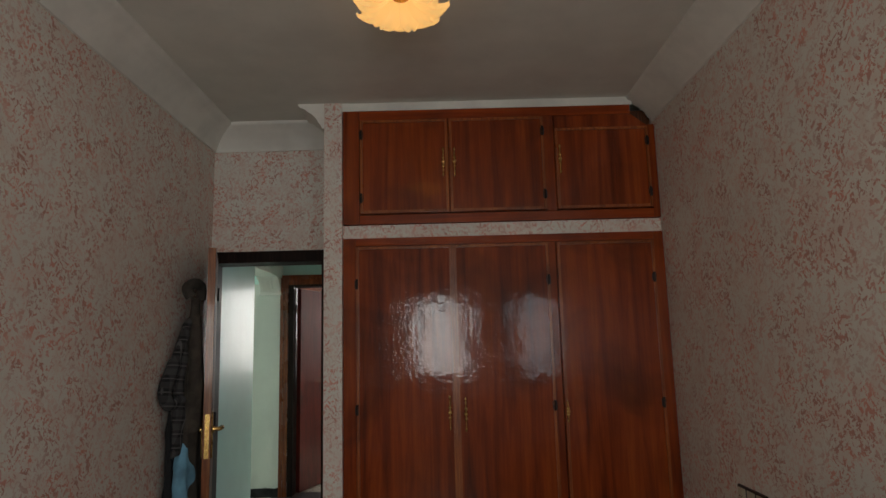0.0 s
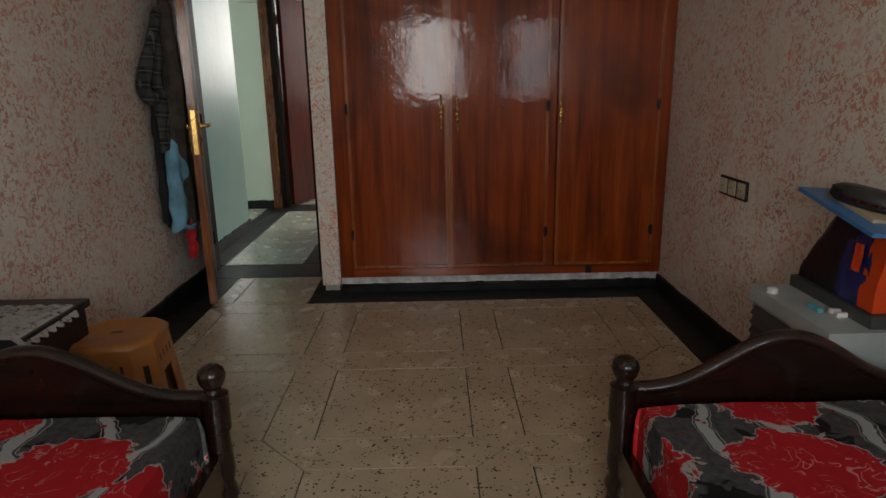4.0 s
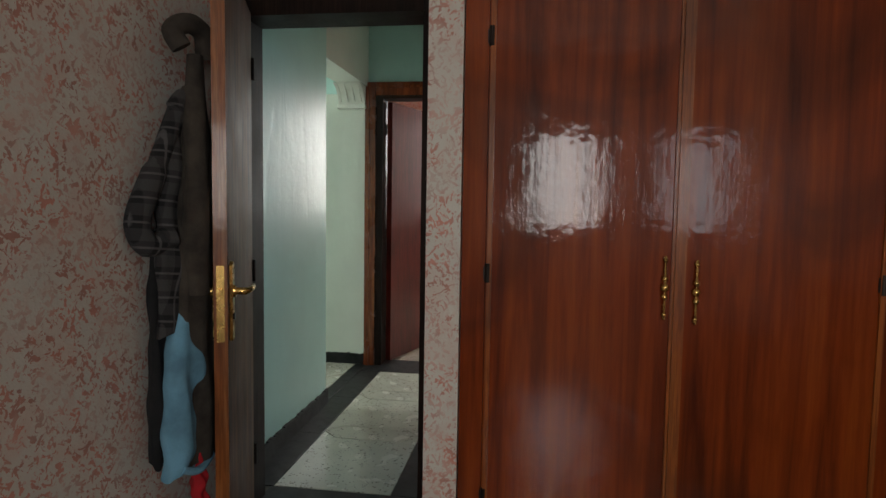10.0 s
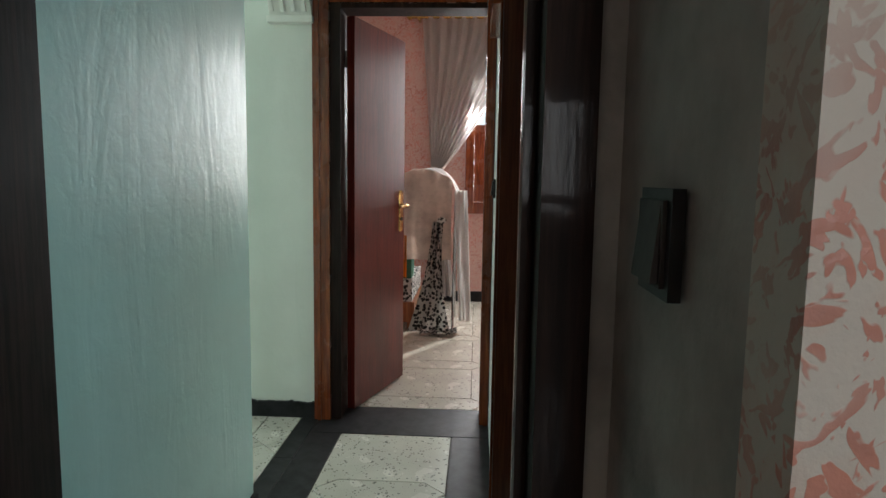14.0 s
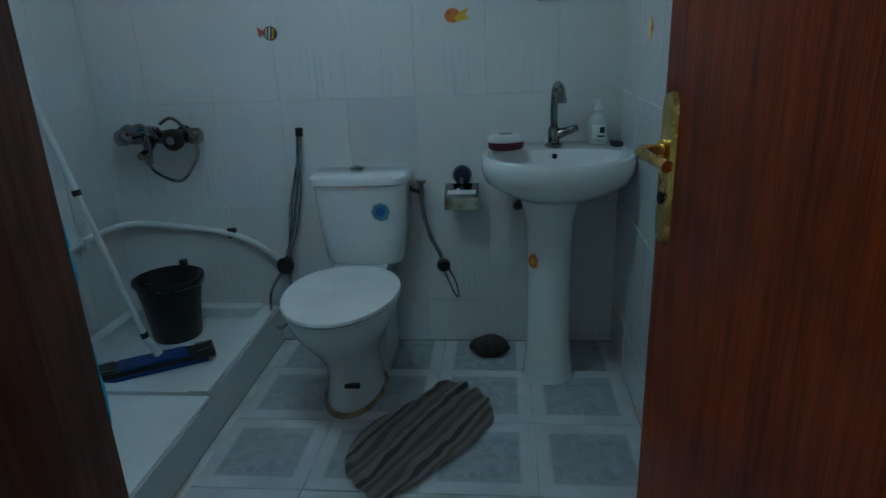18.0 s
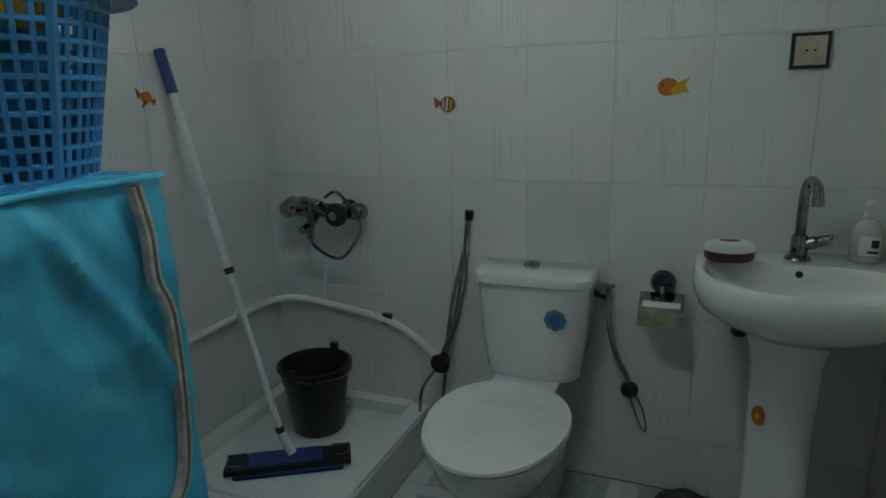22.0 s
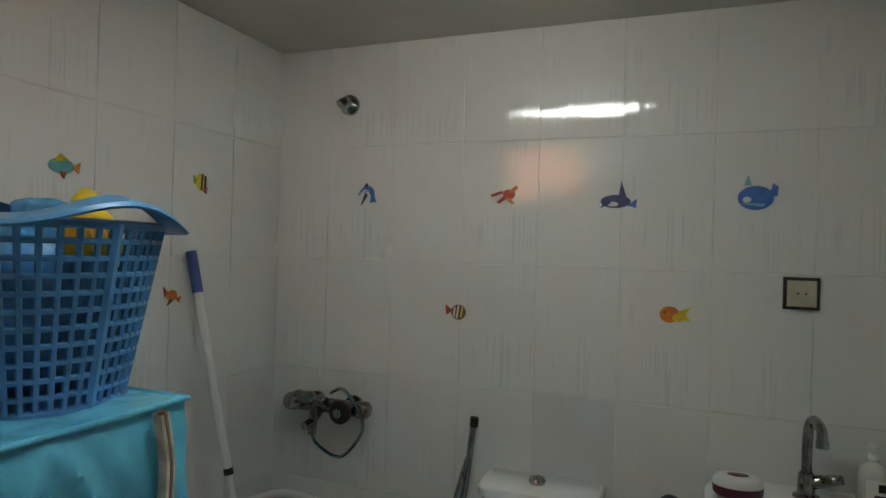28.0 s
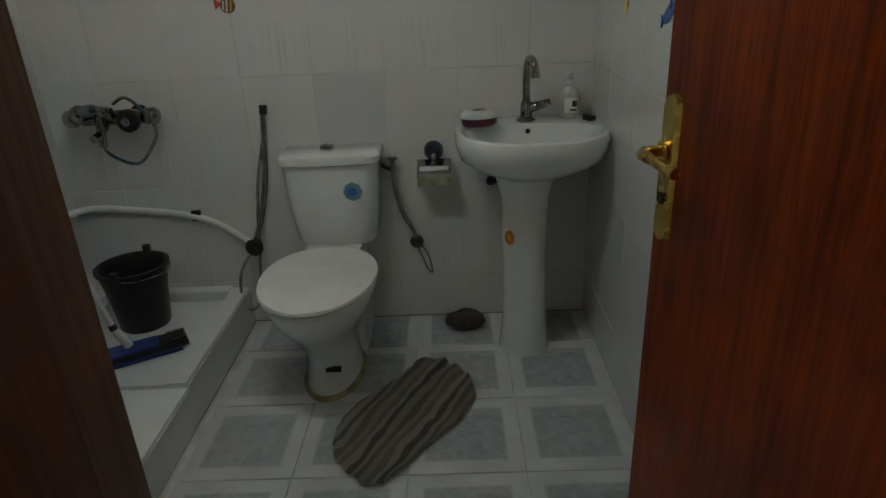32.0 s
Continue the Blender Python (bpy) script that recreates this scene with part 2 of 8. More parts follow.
def floor_tile(name):
    n = Nodes(name, 0.16, 0.0, 0.3)
    sep = n.node("ShaderNodeSeparateXYZ")
    n.link(n.co, sep.inputs[0])
    big = n.math("MAXIMUM", n.math("ABSOLUTE", sep.outputs[0]), n.math("ABSOLUTE", sep.outputs[1]))
    inset = n.ramp(big, (0.112, 1.0), (0.122, 0.0))
    vein = n.noise(16, 6, 0.7, 1.2)
    grey = n.ramp(vein, (0.3, (0.30, 0.34, 0.36)), (0.7, (0.50, 0.54, 0.56)))
    white = n.ramp(n.noise(5, 4), (0.3, (0.52, 0.55, 0.56)), (0.7, (0.68, 0.71, 0.72)))
    n.color(n.mix(inset, white, grey))
    n.rough(n.noise(8, 3), 0.12, 0.32)
    return n.mat


def bedcover(name):
    n = Nodes(name, 0.85)
    warp = n.node("ShaderNodeTexNoise", Scale=9.0, Detail=3.0)
    n.link(n.co, warp.inputs[0])
    sc = n.node("ShaderNodeVectorMath")
    sc.operation = "SCALE"
    sc.inputs[3].default_value = 0.09
    n.link(warp.outputs[1], sc.inputs[0])
    add = n.node("ShaderNodeVectorMath")
    n.link(n.co, add.inputs[0])
    n.link(sc.outputs[0], add.inputs[1])
    v = add.outputs[0]
    flat = n.node("ShaderNodeMapping", Scale=(1, 1, 0.3))
    n.link(v, flat.inputs[0])
    d = n.voronoi(3.4, flat.outputs[0], rand=0.45)
    petal = n.math("ADD", d, n.math("MULTIPLY", n.math("SUBTRACT", n.noise(30, 2, 0.5, 0.4, v), 0.5), 0.26))
    rose = n.ramp(petal, (0.43, 1.0), (0.437, 0.0))
    edge = n.math("SUBTRACT", n.ramp(petal, (0.448, 1.0), (0.456, 0.0)), rose)
    folds = n.math("ABSOLUTE", n.math("SUBTRACT", n.noise(19, 1, 0.5, 1.5, v), 0.5))
    veins = n.math("MULTIPLY", n.ramp(folds, (0.010, 1.0), (0.022, 0.0)), n.ramp(n.noise(14, 2), (0.46, 0.0), (0.54, 1.0)))
    cell = n.voronoi(3.4, flat.outputs[0], "Color", 0.45)
    kind = n.node("ShaderNodeSeparateColor")
    n.link(cell, kind.inputs[0])
    black = n.ramp(kind.outputs[0], (0.90, 0.0), (0.91, 1.0))
    wv = n.node("ShaderNodeTexWave", Scale=1.9, Distortion=6.5, Detail=1.0)
    wv.inputs["Detail Scale"].default_value = 1.4
    n.link(flat.outputs[0], wv.inputs[0])
    rib = n.ramp(wv.outputs[1], (0.90, 0.0), (0.93, 1.0))
    ribline = n.math("SUBTRACT", n.ramp(wv.outputs[1], (0.80, 0.0), (0.81, 1.0)), n.ramp(wv.outputs[1], (0.835, 0.0), (0.845, 1.0)))
    leaf_f = n.ramp(n.noise(7, 2, 0.5, 1.0, v), (0.57, 0.0), (0.585, 1.0))
    dots = n.ramp(n.voronoi(13, v), (0.09, 1.0), (0.11, 0.0))
    ground = n.ramp(n.noise(60, 2), (0.35, (0.065, 0.066, 0.070)), (0.65, (0.115, 0.117, 0.122)))
    c = n.mix(leaf_f, ground, (0.008, 0.008, 0.010))
    c = n.mix(rib, c, (0.52, 0.56, 0.57))
    c = n.mix(n.math("MULTIPLY", ribline, 0.8), c, (0.60, 0.63, 0.63))
    c = n.mix(dots, c, (0.42, 0.012, 0.02))
    red = n.mix(n.math("MULTIPLY", veins, 0.7), (0.62, 0.012, 0.022), (0.74, 0.42, 0.40))
    flower = n.mix(black, red, (0.008, 0.008, 0.01))
    c = n.mix(rose, c, flower)
    n.color(n.mix(n.math("MULTIPLY", edge, 0.85), c, (0.66, 0.58, 0.56)))
    n.bump(n.noise(240, 2), 0.3, 0.002)
    return n.mat


def stripes(name, colours, scale, axis=0, distort=1.5, rough=0.95):
    n = Nodes(name, rough)
    sep = n.node("ShaderNodeSeparateXYZ")
    n.link(n.co, sep.inputs[0])
    pos = n.math("ADD", n.math("MULTIPLY", sep.outputs[axis], scale), n.math("MULTIPLY", n.noise(5, 2), distort))
    f = n.math("FRACT", pos)
    k = len(colours)
    r = n.ramp(f, *[(i / k, c) for i, c in enumerate(colours)])
    n.tree.nodes[-1].color_ramp.interpolation = "CONSTANT"
    for nd in n.tree.nodes:
        if nd.bl_idname == "ShaderNodeValToRGB":
            nd.color_ramp.interpolation = "CONSTANT"
    n.color(r)
    n.bump(n.noise(180, 3), 0.6, 0.006)
    return n.mat


PAPER = wallpaper("pink_wallpaper", (0.78, 0.755, 0.68), (0.54, 0.18, 0.12), (0.70, 0.53, 0.45))
PAPER2 = wallpaper("pink_plaster", (0.66, 0.47, 0.42), (0.52, 0.16, 0.12), (0.62, 0.36, 0.31))
CEIL = plain("ceiling_paint", (0.72, 0.72, 0.66), 0.7, scale=2.5, vary=0.05)
COVE = plain("cornice_plaster", (0.78, 0.78, 0.72), 0.6, scale=4, vary=0.06)
GLOSS = gloss_paint("cream_gloss_paint", (0.72, 0.75, 0.68))
# the hall's cream paint with the blue-green cast of daylight put into its colour
GLOSS_DAYLIT = gloss_paint("daylit_cream_gloss", (0.50, 0.73, 0.68))
PLASTER = plain("grey_plaster", (0.46, 0.45, 0.42), 0.75, scale=6, vary=0.18, bump=0.3)
MAHOG = wood("varnished_mahogany", (0.09, 0.013, 0.002), (0.24, 0.040, 0.005), (0.34, 0.070, 0.008), 0.36, 0.5, "z", 0.6, 0.14, 1.5)
MAHOG_X = wood("varnished_mahogany_rail", (0.14, 0.020, 0.003), (0.30, 0.048, 0.006), (0.40, 0.080, 0.010), 0.34, 0.5, "x", 0.8, 0.15)
for gloss_low in (MAHOG, MAHOG_X):
    gloss_low.node_tree.nodes["Principled BSDF"].inputs["Specular IOR Level"].default_value = 0.12
    gloss_low.node_tree.nodes["Principled BSDF"].inputs["Coat Roughness"].default_value = 0.075
TRIMW = wood("varnished_trim", (0.17, 0.042, 0.009), (0.35, 0.095, 0.018), (0.46, 0.15, 0.03), 0.28, 0.4)
LEAFW = wood("dark_varnished_door", (0.045, 0.021, 0.012), (0.13, 0.054, 0.025), (0.20, 0.085, 0.04), 0.55, 0.03)
LEAF2 = wood("oxblood_varnished_door", (0.075, 0.008, 0.005), (0.13, 0.014, 0.008), (0.17, 0.024, 0.014), 0.3, 0.12, wavy=0.25)
LEAF3 = wood("sapele_striped_door", (0.10, 0.010, 0.003), (0.31, 0.040, 0.006), (0.44, 0.072, 0.010), 0.34, 0.12, "z", 1.5, 0.4, 0.4)
LEAF3.node_tree.nodes["Principled BSDF"].inputs["Specular IOR Level"].default_value = 0.14
FRAMEW = wood("door_frame_varnish", (0.10, 0.02, 0.007), (0.23, 0.05, 0.014), (0.33, 0.09, 0.025), 0.24, 0.5)
JAMBW = wood("brown_door_jamb", (0.09, 0.024, 0.011), (0.17, 0.048, 0.021), (0.25, 0.080, 0.034), 0.28, 0.35)
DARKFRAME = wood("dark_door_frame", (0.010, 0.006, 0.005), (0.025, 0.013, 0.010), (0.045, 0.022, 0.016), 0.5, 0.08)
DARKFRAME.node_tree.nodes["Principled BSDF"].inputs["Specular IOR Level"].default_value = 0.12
LEAFW.node_tree.nodes["Principled BSDF"].inputs["Specular IOR Level"].default_value = 0.13
LEAFW.node_tree.nodes["Principled BSDF"].inputs["Coat Weight"].default_value = 0.10
LEAFW.node_tree.nodes["Principled BSDF"].inputs["Coat Roughness"].default_value = 0.16
EDGEW = wood("worn_door_edge", (0.15, 0.04, 0.009), (0.29, 0.09, 0.02), (0.42, 0.20, 0.08), 0.3, 0.4)
BEDW = wood("bed_dark_walnut", (0.006, 0.004, 0.003), (0.016, 0.006, 0.004), (0.032, 0.011, 0.006), 0.24, 0.35, "x")
PALLET = wood("raw_pine", (0.40, 0.25, 0.10), (0.55, 0.36, 0.16), (0.66, 0.47, 0.24), 0.7, 0.0, "x")
TERR = terrazzo("terrazzo_cream", (0.54, 0.45, 0.33), (0.03, 0.026, 0.024), (0.42, 0.35, 0.25))
TERR2 = terrazzo("terrazzo_white", (0.58, 0.56, 0.48), (0.05, 0.05, 0.045), (0.46, 0.44, 0.37))
BLACKT = plain("black_skirting", (0.020, 0.020, 0.021), 0.40, coat=0.0, scale=12, vary=0.35)
BLACKT.node_tree.nodes["Principled BSDF"].inputs["Specular IOR Level"].default_value = 0.16
GROUT = plain("floor_joint", (0.08, 0.07, 0.055), 0.9, scale=20)
WTILE = wall_tile("white_glazed_tile", (0.70, 0.705, 0.70), (0.42, 0.47, 0.53))
WTILE_GREY = wall_tile("grey_glazed_tile", (0.62, 0.64, 0.65), (0.4, 0.45, 0.5), False)
WGROUT = plain("tile_joint", (0.64, 0.65, 0.63), 0.9, scale=8, vary=0.12)
FTILE = floor_tile("marbled_floor_tile")
PORC = plain("white_porcelain", (0.76, 0.79, 0.79), 0.06, coat=0.5, scale=3, vary=0.03)
CHROME = plain("chrome", (0.40, 0.405, 0.41), 0.05, 1.0, scale=20, vary=0.2)
# chrome darkened in its base colour to imitate reflections of a dim room
DIMCHROME = plain("dim_chrome", (0.30, 0.295, 0.29), 0.06, 1.0, scale=20, vary=0.35)
BRASS = plain("brass", (0.62, 0.40, 0.13), 0.25, 1.0, scale=18, vary=0.2)
BLACKCHROME = plain("black_chrome", (0.025, 0.024, 0.024), 0.14, 0.0, coat=0.5, scale=20, vary=0.3)
IRON = plain("dark_iron", (0.03, 0.022, 0.018), 0.45, 0.6, scale=20)
BLACKP = plain("black_plastic", (0.012, 0.012, 0.013), 0.4, scale=10, vary=0.2)
CREAM = plain("cream_plastic", (0.50, 0.46, 0.35), 0.35, scale=10)
WHITEP = plain("white_plastic", (0.72, 0.73, 0.72), 0.35, scale=6, vary=0.06)
CYAN = Nodes("turquoise_vinyl", 0.22, 0.0, 0.25)
CYAN.color(CYAN.ramp(CYAN.noise(3, 3), (0.3, (0.0, 0.50, 0.74)), (0.7, (0.0, 0.60, 0.86))))
crease = CYAN.math("ABSOLUTE", CYAN.math("SUBTRACT", CYAN.noise(1.0, 2, 0.5, 0.9, CYAN.mapped((5, 5, 3.2), (0.4, 0.7, 0.3))), 0.5))
crease2 = CYAN.math("ABSOLUTE", CYAN.math("SUBTRACT", CYAN.noise(1.0, 1, 0.5, 0.6, CYAN.mapped((9, 9, 6), (-0.6, -0.5, 0.2))), 0.5))
CYAN.bump(CYAN.math("ADD", crease, CYAN.math("MULTIPLY", crease2, 0.5)), 0.4, 0.05)
CYAN.b.inputs["Coat Weight"].default_value = 0.35
CYAN.b.inputs["Roughness"].default_value = 0.2
CYAN.b.inputs["Specular IOR Level"].default_value = 0.28
CYAN = CYAN.mat
BLUEP = plain("blue_plastic", (0.006, 0.25, 0.50), 0.35, scale=6, vary=0.1)
BEDC = bedcover("floral_bedcover")
TAN = plain("tan_plastic", (0.34, 0.13, 0.030), 0.4, scale=4, vary=0.08)
LACE = Nodes("white_lace", 0.9)
LACE.color(LACE.mix(LACE.ramp(LACE.noise(26, 3, 0.6, 1.5), (0.50, 0.0), (0.55, 1.0)), (0.70, 0.70, 0.68), LACE.ramp(LACE.voronoi(70), (0.25, (0.05, 0.05, 0.05)), (0.45, (0.50, 0.50, 0.49)))))
LACE.bump(LACE.noise(220, 3), 0.5, 0.004)
LACE = LACE.mat
MATRUG = stripes("striped_bath_mat", [(0.20, 0.18, 0.16), (0.36, 0.32, 0.28), (0.14, 0.13, 0.125), (0.40, 0.36, 0.32), (0.25, 0.22, 0.20), (0.34, 0.30, 0.26)], 9.0, 1, 0.45)
TOWEL = stripes("striped_towel", [(0.76, 0.66, 0.58), (0.76, 0.66, 0.58), (0.72, 0.16, 0.22), (0.76, 0.66, 0.58), (0.70, 0.62, 0.56), (0.72, 0.18, 0.24), (0.05, 0.04, 0.045), (0.66, 0.08, 0.12)], 7.5, 1, 0.12)
FLEECE = plain("beige_fleece", (0.58, 0.42, 0.27), 1.0, scale=40, vary=0.25, bump=0.8)
PLAID = Nodes("dark_plaid_cloth", 0.95)
px = PLAID.node("ShaderNodeSeparateXYZ")
PLAID.link(PLAID.mapped((15, 15, 15), (0.12, 0, 0)), px.inputs[0])
wide = [PLAID.ramp(PLAID.math("FRACT", px.outputs[k]), (0.5, 0.0), (0.53, 1.0)) for k in (1, 2)]
thin = [PLAID.ramp(PLAID.math("ABSOLUTE", PLAID.math("SUBTRACT", PLAID.math("FRACT", px.outputs[k]), 0.25)), (0.035, 1.0), (0.055, 0.0)) for k in (1, 2)]
tone = PLAID.mix(PLAID.math("MULTIPLY", PLAID.math("ADD", *wide), 0.5), (0.010, 0.010, 0.011), (0.055, 0.054, 0.055))
PLAID.color(PLAID.mix(PLAID.math("MULTIPLY", PLAID.math("MAXIMUM", *thin), 0.35), tone, (0.22, 0.21, 0.21)))
PLAID.bump(PLAID.noise(160, 3), 0.5, 0.004)
PLAID = PLAID.mat
DARKC = plain("dark_brown_cloth", (0.052, 0.043, 0.034), 0.95, scale=14, vary=0.25, bump=0.4)
BLACKC = plain("black_cloth", (0.012, 0.012, 0.013), 0.95, scale=14, vary=0.2, bump=0.3)
BLUEC = plain("light_blue_cloth", (0.16, 0.36, 0.50), 0.9, scale=10, vary=0.15, bump=0.3)
REDC = plain("red_cloth", (0.45, 0.012, 0.02), 0.9, scale=10, vary=0.15)
WHITEC = plain("white_sheet", (0.74, 0.72, 0.70), 0.9, scale=5, vary=0.06)
SPOTC = Nodes("black_white_print", 0.9)
SPOTC.color(SPOTC.ramp(SPOTC.voronoi(38), (0.42, (0.01, 0.01, 0.01)), (0.55, (0.45, 0.45, 0.42))))
SPOTC = SPOTC.mat
SHEER = Nodes("sheer_curtain", 0.9)
SHEER.color((0.74, 0.72, 0.70))
SHEER.b.inputs["Transmission Weight"].default_value = 0.0
tr = SHEER.node("ShaderNodeBsdfTranslucent")
tr.inputs[0].default_value = (0.8, 0.78, 0.76, 1)
mx = SHEER.node("ShaderNodeMixShader")
mx.inputs[0].default_value = 0.5
SHEER.link(SHEER.b.outputs[0], mx.inputs[1])
SHEER.link(tr.outputs[0], mx.inputs[2])
SHEER.link(mx.outputs[0], SHEER.tree.nodes["Material Output"].inputs[0])
SHEER = SHEER.mat
GLASS = Nodes("window_glass", 0.02)
GLASS.color((0.95, 0.97, 0.97))
GLASS.b.inputs["Transmission Weight"].default_value = 1.0
GLASS = GLASS.mat
ORANGE = plain("orange_plastic_film", (0.62, 0.06, 0.006), 0.3, scale=6)
NAVY = plain("navy_plastic_film", (0.012, 0.02, 0.12), 0.2, scale=6)
NAVYBLACK = plain("dark_crinkled_film", (0.006, 0.006, 0.012), 0.3, coat=0.0, scale=9, vary=0.3, bump=0.5)
BLUEFILM = plain("blue_folder", (0.05, 0.17, 0.38), 0.35, scale=5)
GREYW = plain("grey_white_enamel", (0.34, 0.385, 0.385), 0.35, scale=5, vary=0.1)
MAROON = plain("maroon_soap_box", (0.12, 0.008, 0.03), 0.35, scale=6)
STONE = plain("pumice_stone", (0.06, 0.05, 0.045), 0.95, scale=30, vary=0.4, bump=0.8)
ZIPM = plain("cream_zip_tape", (0.58, 0.56, 0.50), 0.8, scale=30, vary=0.2)
TUBE = Nodes("glowing_tube", 0.4)
TUBE.b.inputs["Emission Color"].default_value = (0.50, 0.86, 1.0, 1)
TUBE.b.inputs["Emission Strength"].default_value = 48.0
TUBE = TUBE.mat
BULBG = Nodes("amber_glass_petal", 0.15)
BULBG.color((0.72, 0.55, 0.30))
BULBG.b.inputs["Emission Color"].default_value = (1.0, 0.62, 0.22, 1)
BULBG.b.inputs["Emission Strength"].default_value = 0.55
BULBG = BULBG.mat
STICK = {k: plain("sticker_" + k, c, 0.4, scale=30, vary=0.1) for k, c in dict(
    orange=(0.62, 0.16, 0.03), yellow=(0.68, 0.45, 0.03), blue=(0.02, 0.13, 0.42), navy=(0.02, 0.03, 0.13), red=(0.5, 0.06, 0.04),
    teal=(0.03, 0.30, 0.33), brown=(0.16, 0.08, 0.04), white=(0.7, 0.7, 0.68), green=(0.2, 0.35, 0.05), sky=(0.10, 0.40, 0.50)).items()}

# ---- building helpers ----


BASE = Vector((0, 0, 0))       # where the room under work has its own origin
BATH = Vector((0, -0.30, 0))   # origin of the bathroom's numbers


def thing(name, label, category, at=(0, 0, 0), rz=0.0, group="", kind=""):
    ob = new(name)
    ob.empty_display_size = 0.05
    ob.matrix_world = Matrix.Translation(BASE) @ pose(*at, 0, 0, rz)
    return tagged(ob, label, category, group, kind)


def mesh_of(name, bm, mat, smooth=True, bevel=0.0, angle=40):
    if bevel:
        sharp = [e for e in bm.edges if len(e.link_faces) == 2 and e.calc_face_angle(0) > radians(30)]
        bmesh.ops.bevel(bm, geom=sharp, offset=bevel, segments=2, affect="EDGES", profile=0.6, clamp_overlap=True)
    bmesh.ops.recalc_face_normals(bm, faces=bm.faces)
    me = bpy.data.meshes.new(name)
    bm.to_mesh(me)
    bm.free()
    for m in mat if isinstance(mat, (list, tuple)) else (mat,):
        me.materials.append(m)
    if smooth:
        me.shade_smooth()
        me.set_sharp_from_angle(angle=radians(angle))
    return me


def part(name, bm, mat, parent, label="", bevel=0.0, angle=40):
    ob = new(name, mesh_of(name, bm, mat, True, bevel, angle))
    ob.parent = parent
    if label:
        ob["label"] = label
    return ob


def solid(name, bm, mat, label, category, kind="structure", bevel=0.0, group=""):
    ob = new(name, mesh_of(name, bm, mat, True, bevel))
    ob.matrix_world = Matrix.Translation(BASE)
    return tagged(ob, label, category, group, kind)


def B(*boxes):
    """A bmesh of boxes, each (x0, x1, y0, y1, z0, z1)."""
    bm = bmesh.new()
    for b in boxes:
        add_box(bm, *b)
    return bm


def add_box(bm, x0, x1, y0, y1, z0, z1, m=None):
    vs = [bm.verts.new(Vector((x, y, z)) if m is None else m @ Vector((x, y, z))) for z in (z0, z1) for y in (y0, y1) for x in (x0, x1)]
    for f in ((0, 2, 3, 1), (4, 5, 7, 6), (0, 1, 5, 4), (2, 6, 7, 3), (0, 4, 6, 2), (1, 3, 7, 5)):
        bm.faces.new([vs[i] for i in f])
    return bm


def add_tube(bm, pts, r, seg=10, cap=True):
    """A round tube along points; r is one radius or one for each point."""
    pts = [Vector(p) for p in pts]
    rs = r if isinstance(r, (list, tuple)) else [r] * len(pts)
    rings, up = [], None
    for i, p in enumerate(pts):
        d = (pts[min(i + 1, len(pts) - 1)] - pts[max(i - 1, 0)]).normalized()
        if up is None:
            up = d.orthogonal().normalized()
        side = d.cross(up)
        if side.length < 1e-4:
            side = d.orthogonal()
        side.normalize()
        up = side.cross(d).normalized()
        rings.append([bm.verts.new(p + rs[i] * (math.cos(a) * side + math.sin(a) * up)) for a in [2 * math.pi * k / seg for k in range(seg)]])
    for a, b in zip(rings, rings[1:]):
        for k in range(seg):
            bm.faces.new((a[k], a[(k + 1) % seg], b[(k + 1) % seg], b[k]))
    if cap:
        bm.faces.new(rings[0][::-1])
        bm.faces.new(rings[-1])
    return bm


def add_lathe(bm, profile, at=(0, 0, 0), seg=28, sx=1.0, sy=1.0, m=None):
    """Turned about z: profile of (radius, height), open ends closed where the radius is 0."""
    rings = []
    for r, z in profile:
        ring = []
        for k in range(seg):
            a = 2 * math.pi * k / seg
            v = Vector((at[0] + sx * r * math.cos(a), at[1] + sy * r * math.sin(a), at[2] + z))
            ring.append(bm.verts.new(v if m is None else m @ v))
        rings.append(ring)
    for a, b in zip(rings, rings[1:]):
        for k in range(seg):
            bm.faces.new((a[k], a[(k + 1) % seg], b[(k + 1) % seg], b[k]))
    bm.faces.new(rings[0][::-1])
    bm.faces.new(rings[-1])
    return bm


def curve_pts(pts, n=8):
    """A smooth line through points."""
    pts = [Vector(p) for p in pts]
    out = []
    for i in range(len(pts) - 1):
        p0, p1, p2, p3 = pts[max(i - 1, 0)], pts[i], pts[i + 1], pts[min(i + 2, len(pts) - 1)]
        for k in range(n):
            t = k / n
            out.append(0.5 * (2 * p1 + (p2 - p0) * t + (2 * p0 - 5 * p1 + 4 * p2 - p3) * t * t + (3 * p1 - p0 - 3 * p2 + p3) * t ** 3))
    return out + [pts[-1]]


def tube(pts, r, n=8, seg=10):
    return add_tube(bmesh.new(), curve_pts(pts, n) if n > 1 else pts, r, seg)


def prism(outline, lo, hi, axis="y"):
    """An outline of (u, v) pairs drawn out along an axis: y: u=x, v=z; x: u=y, v=z; z: u=x, v=y."""
    bm = bmesh.new()
    place = {"y": lambda u, v, w: (u, w, v), "x": lambda u, v, w: (w, u, v), "z": lambda u, v, w: (u, v, w)}[axis]
    a = [bm.verts.new(place(u, v, lo)) for u, v in outline]
    b = [bm.verts.new(place(u, v, hi)) for u, v in outline]
    n = len(outline)
    for i in range(n):
        bm.faces.new((a[i], a[(i + 1) % n], b[(i + 1) % n], b[i]))
    bm.faces.new(a[::-1])
    bm.faces.new(b)
    return bm


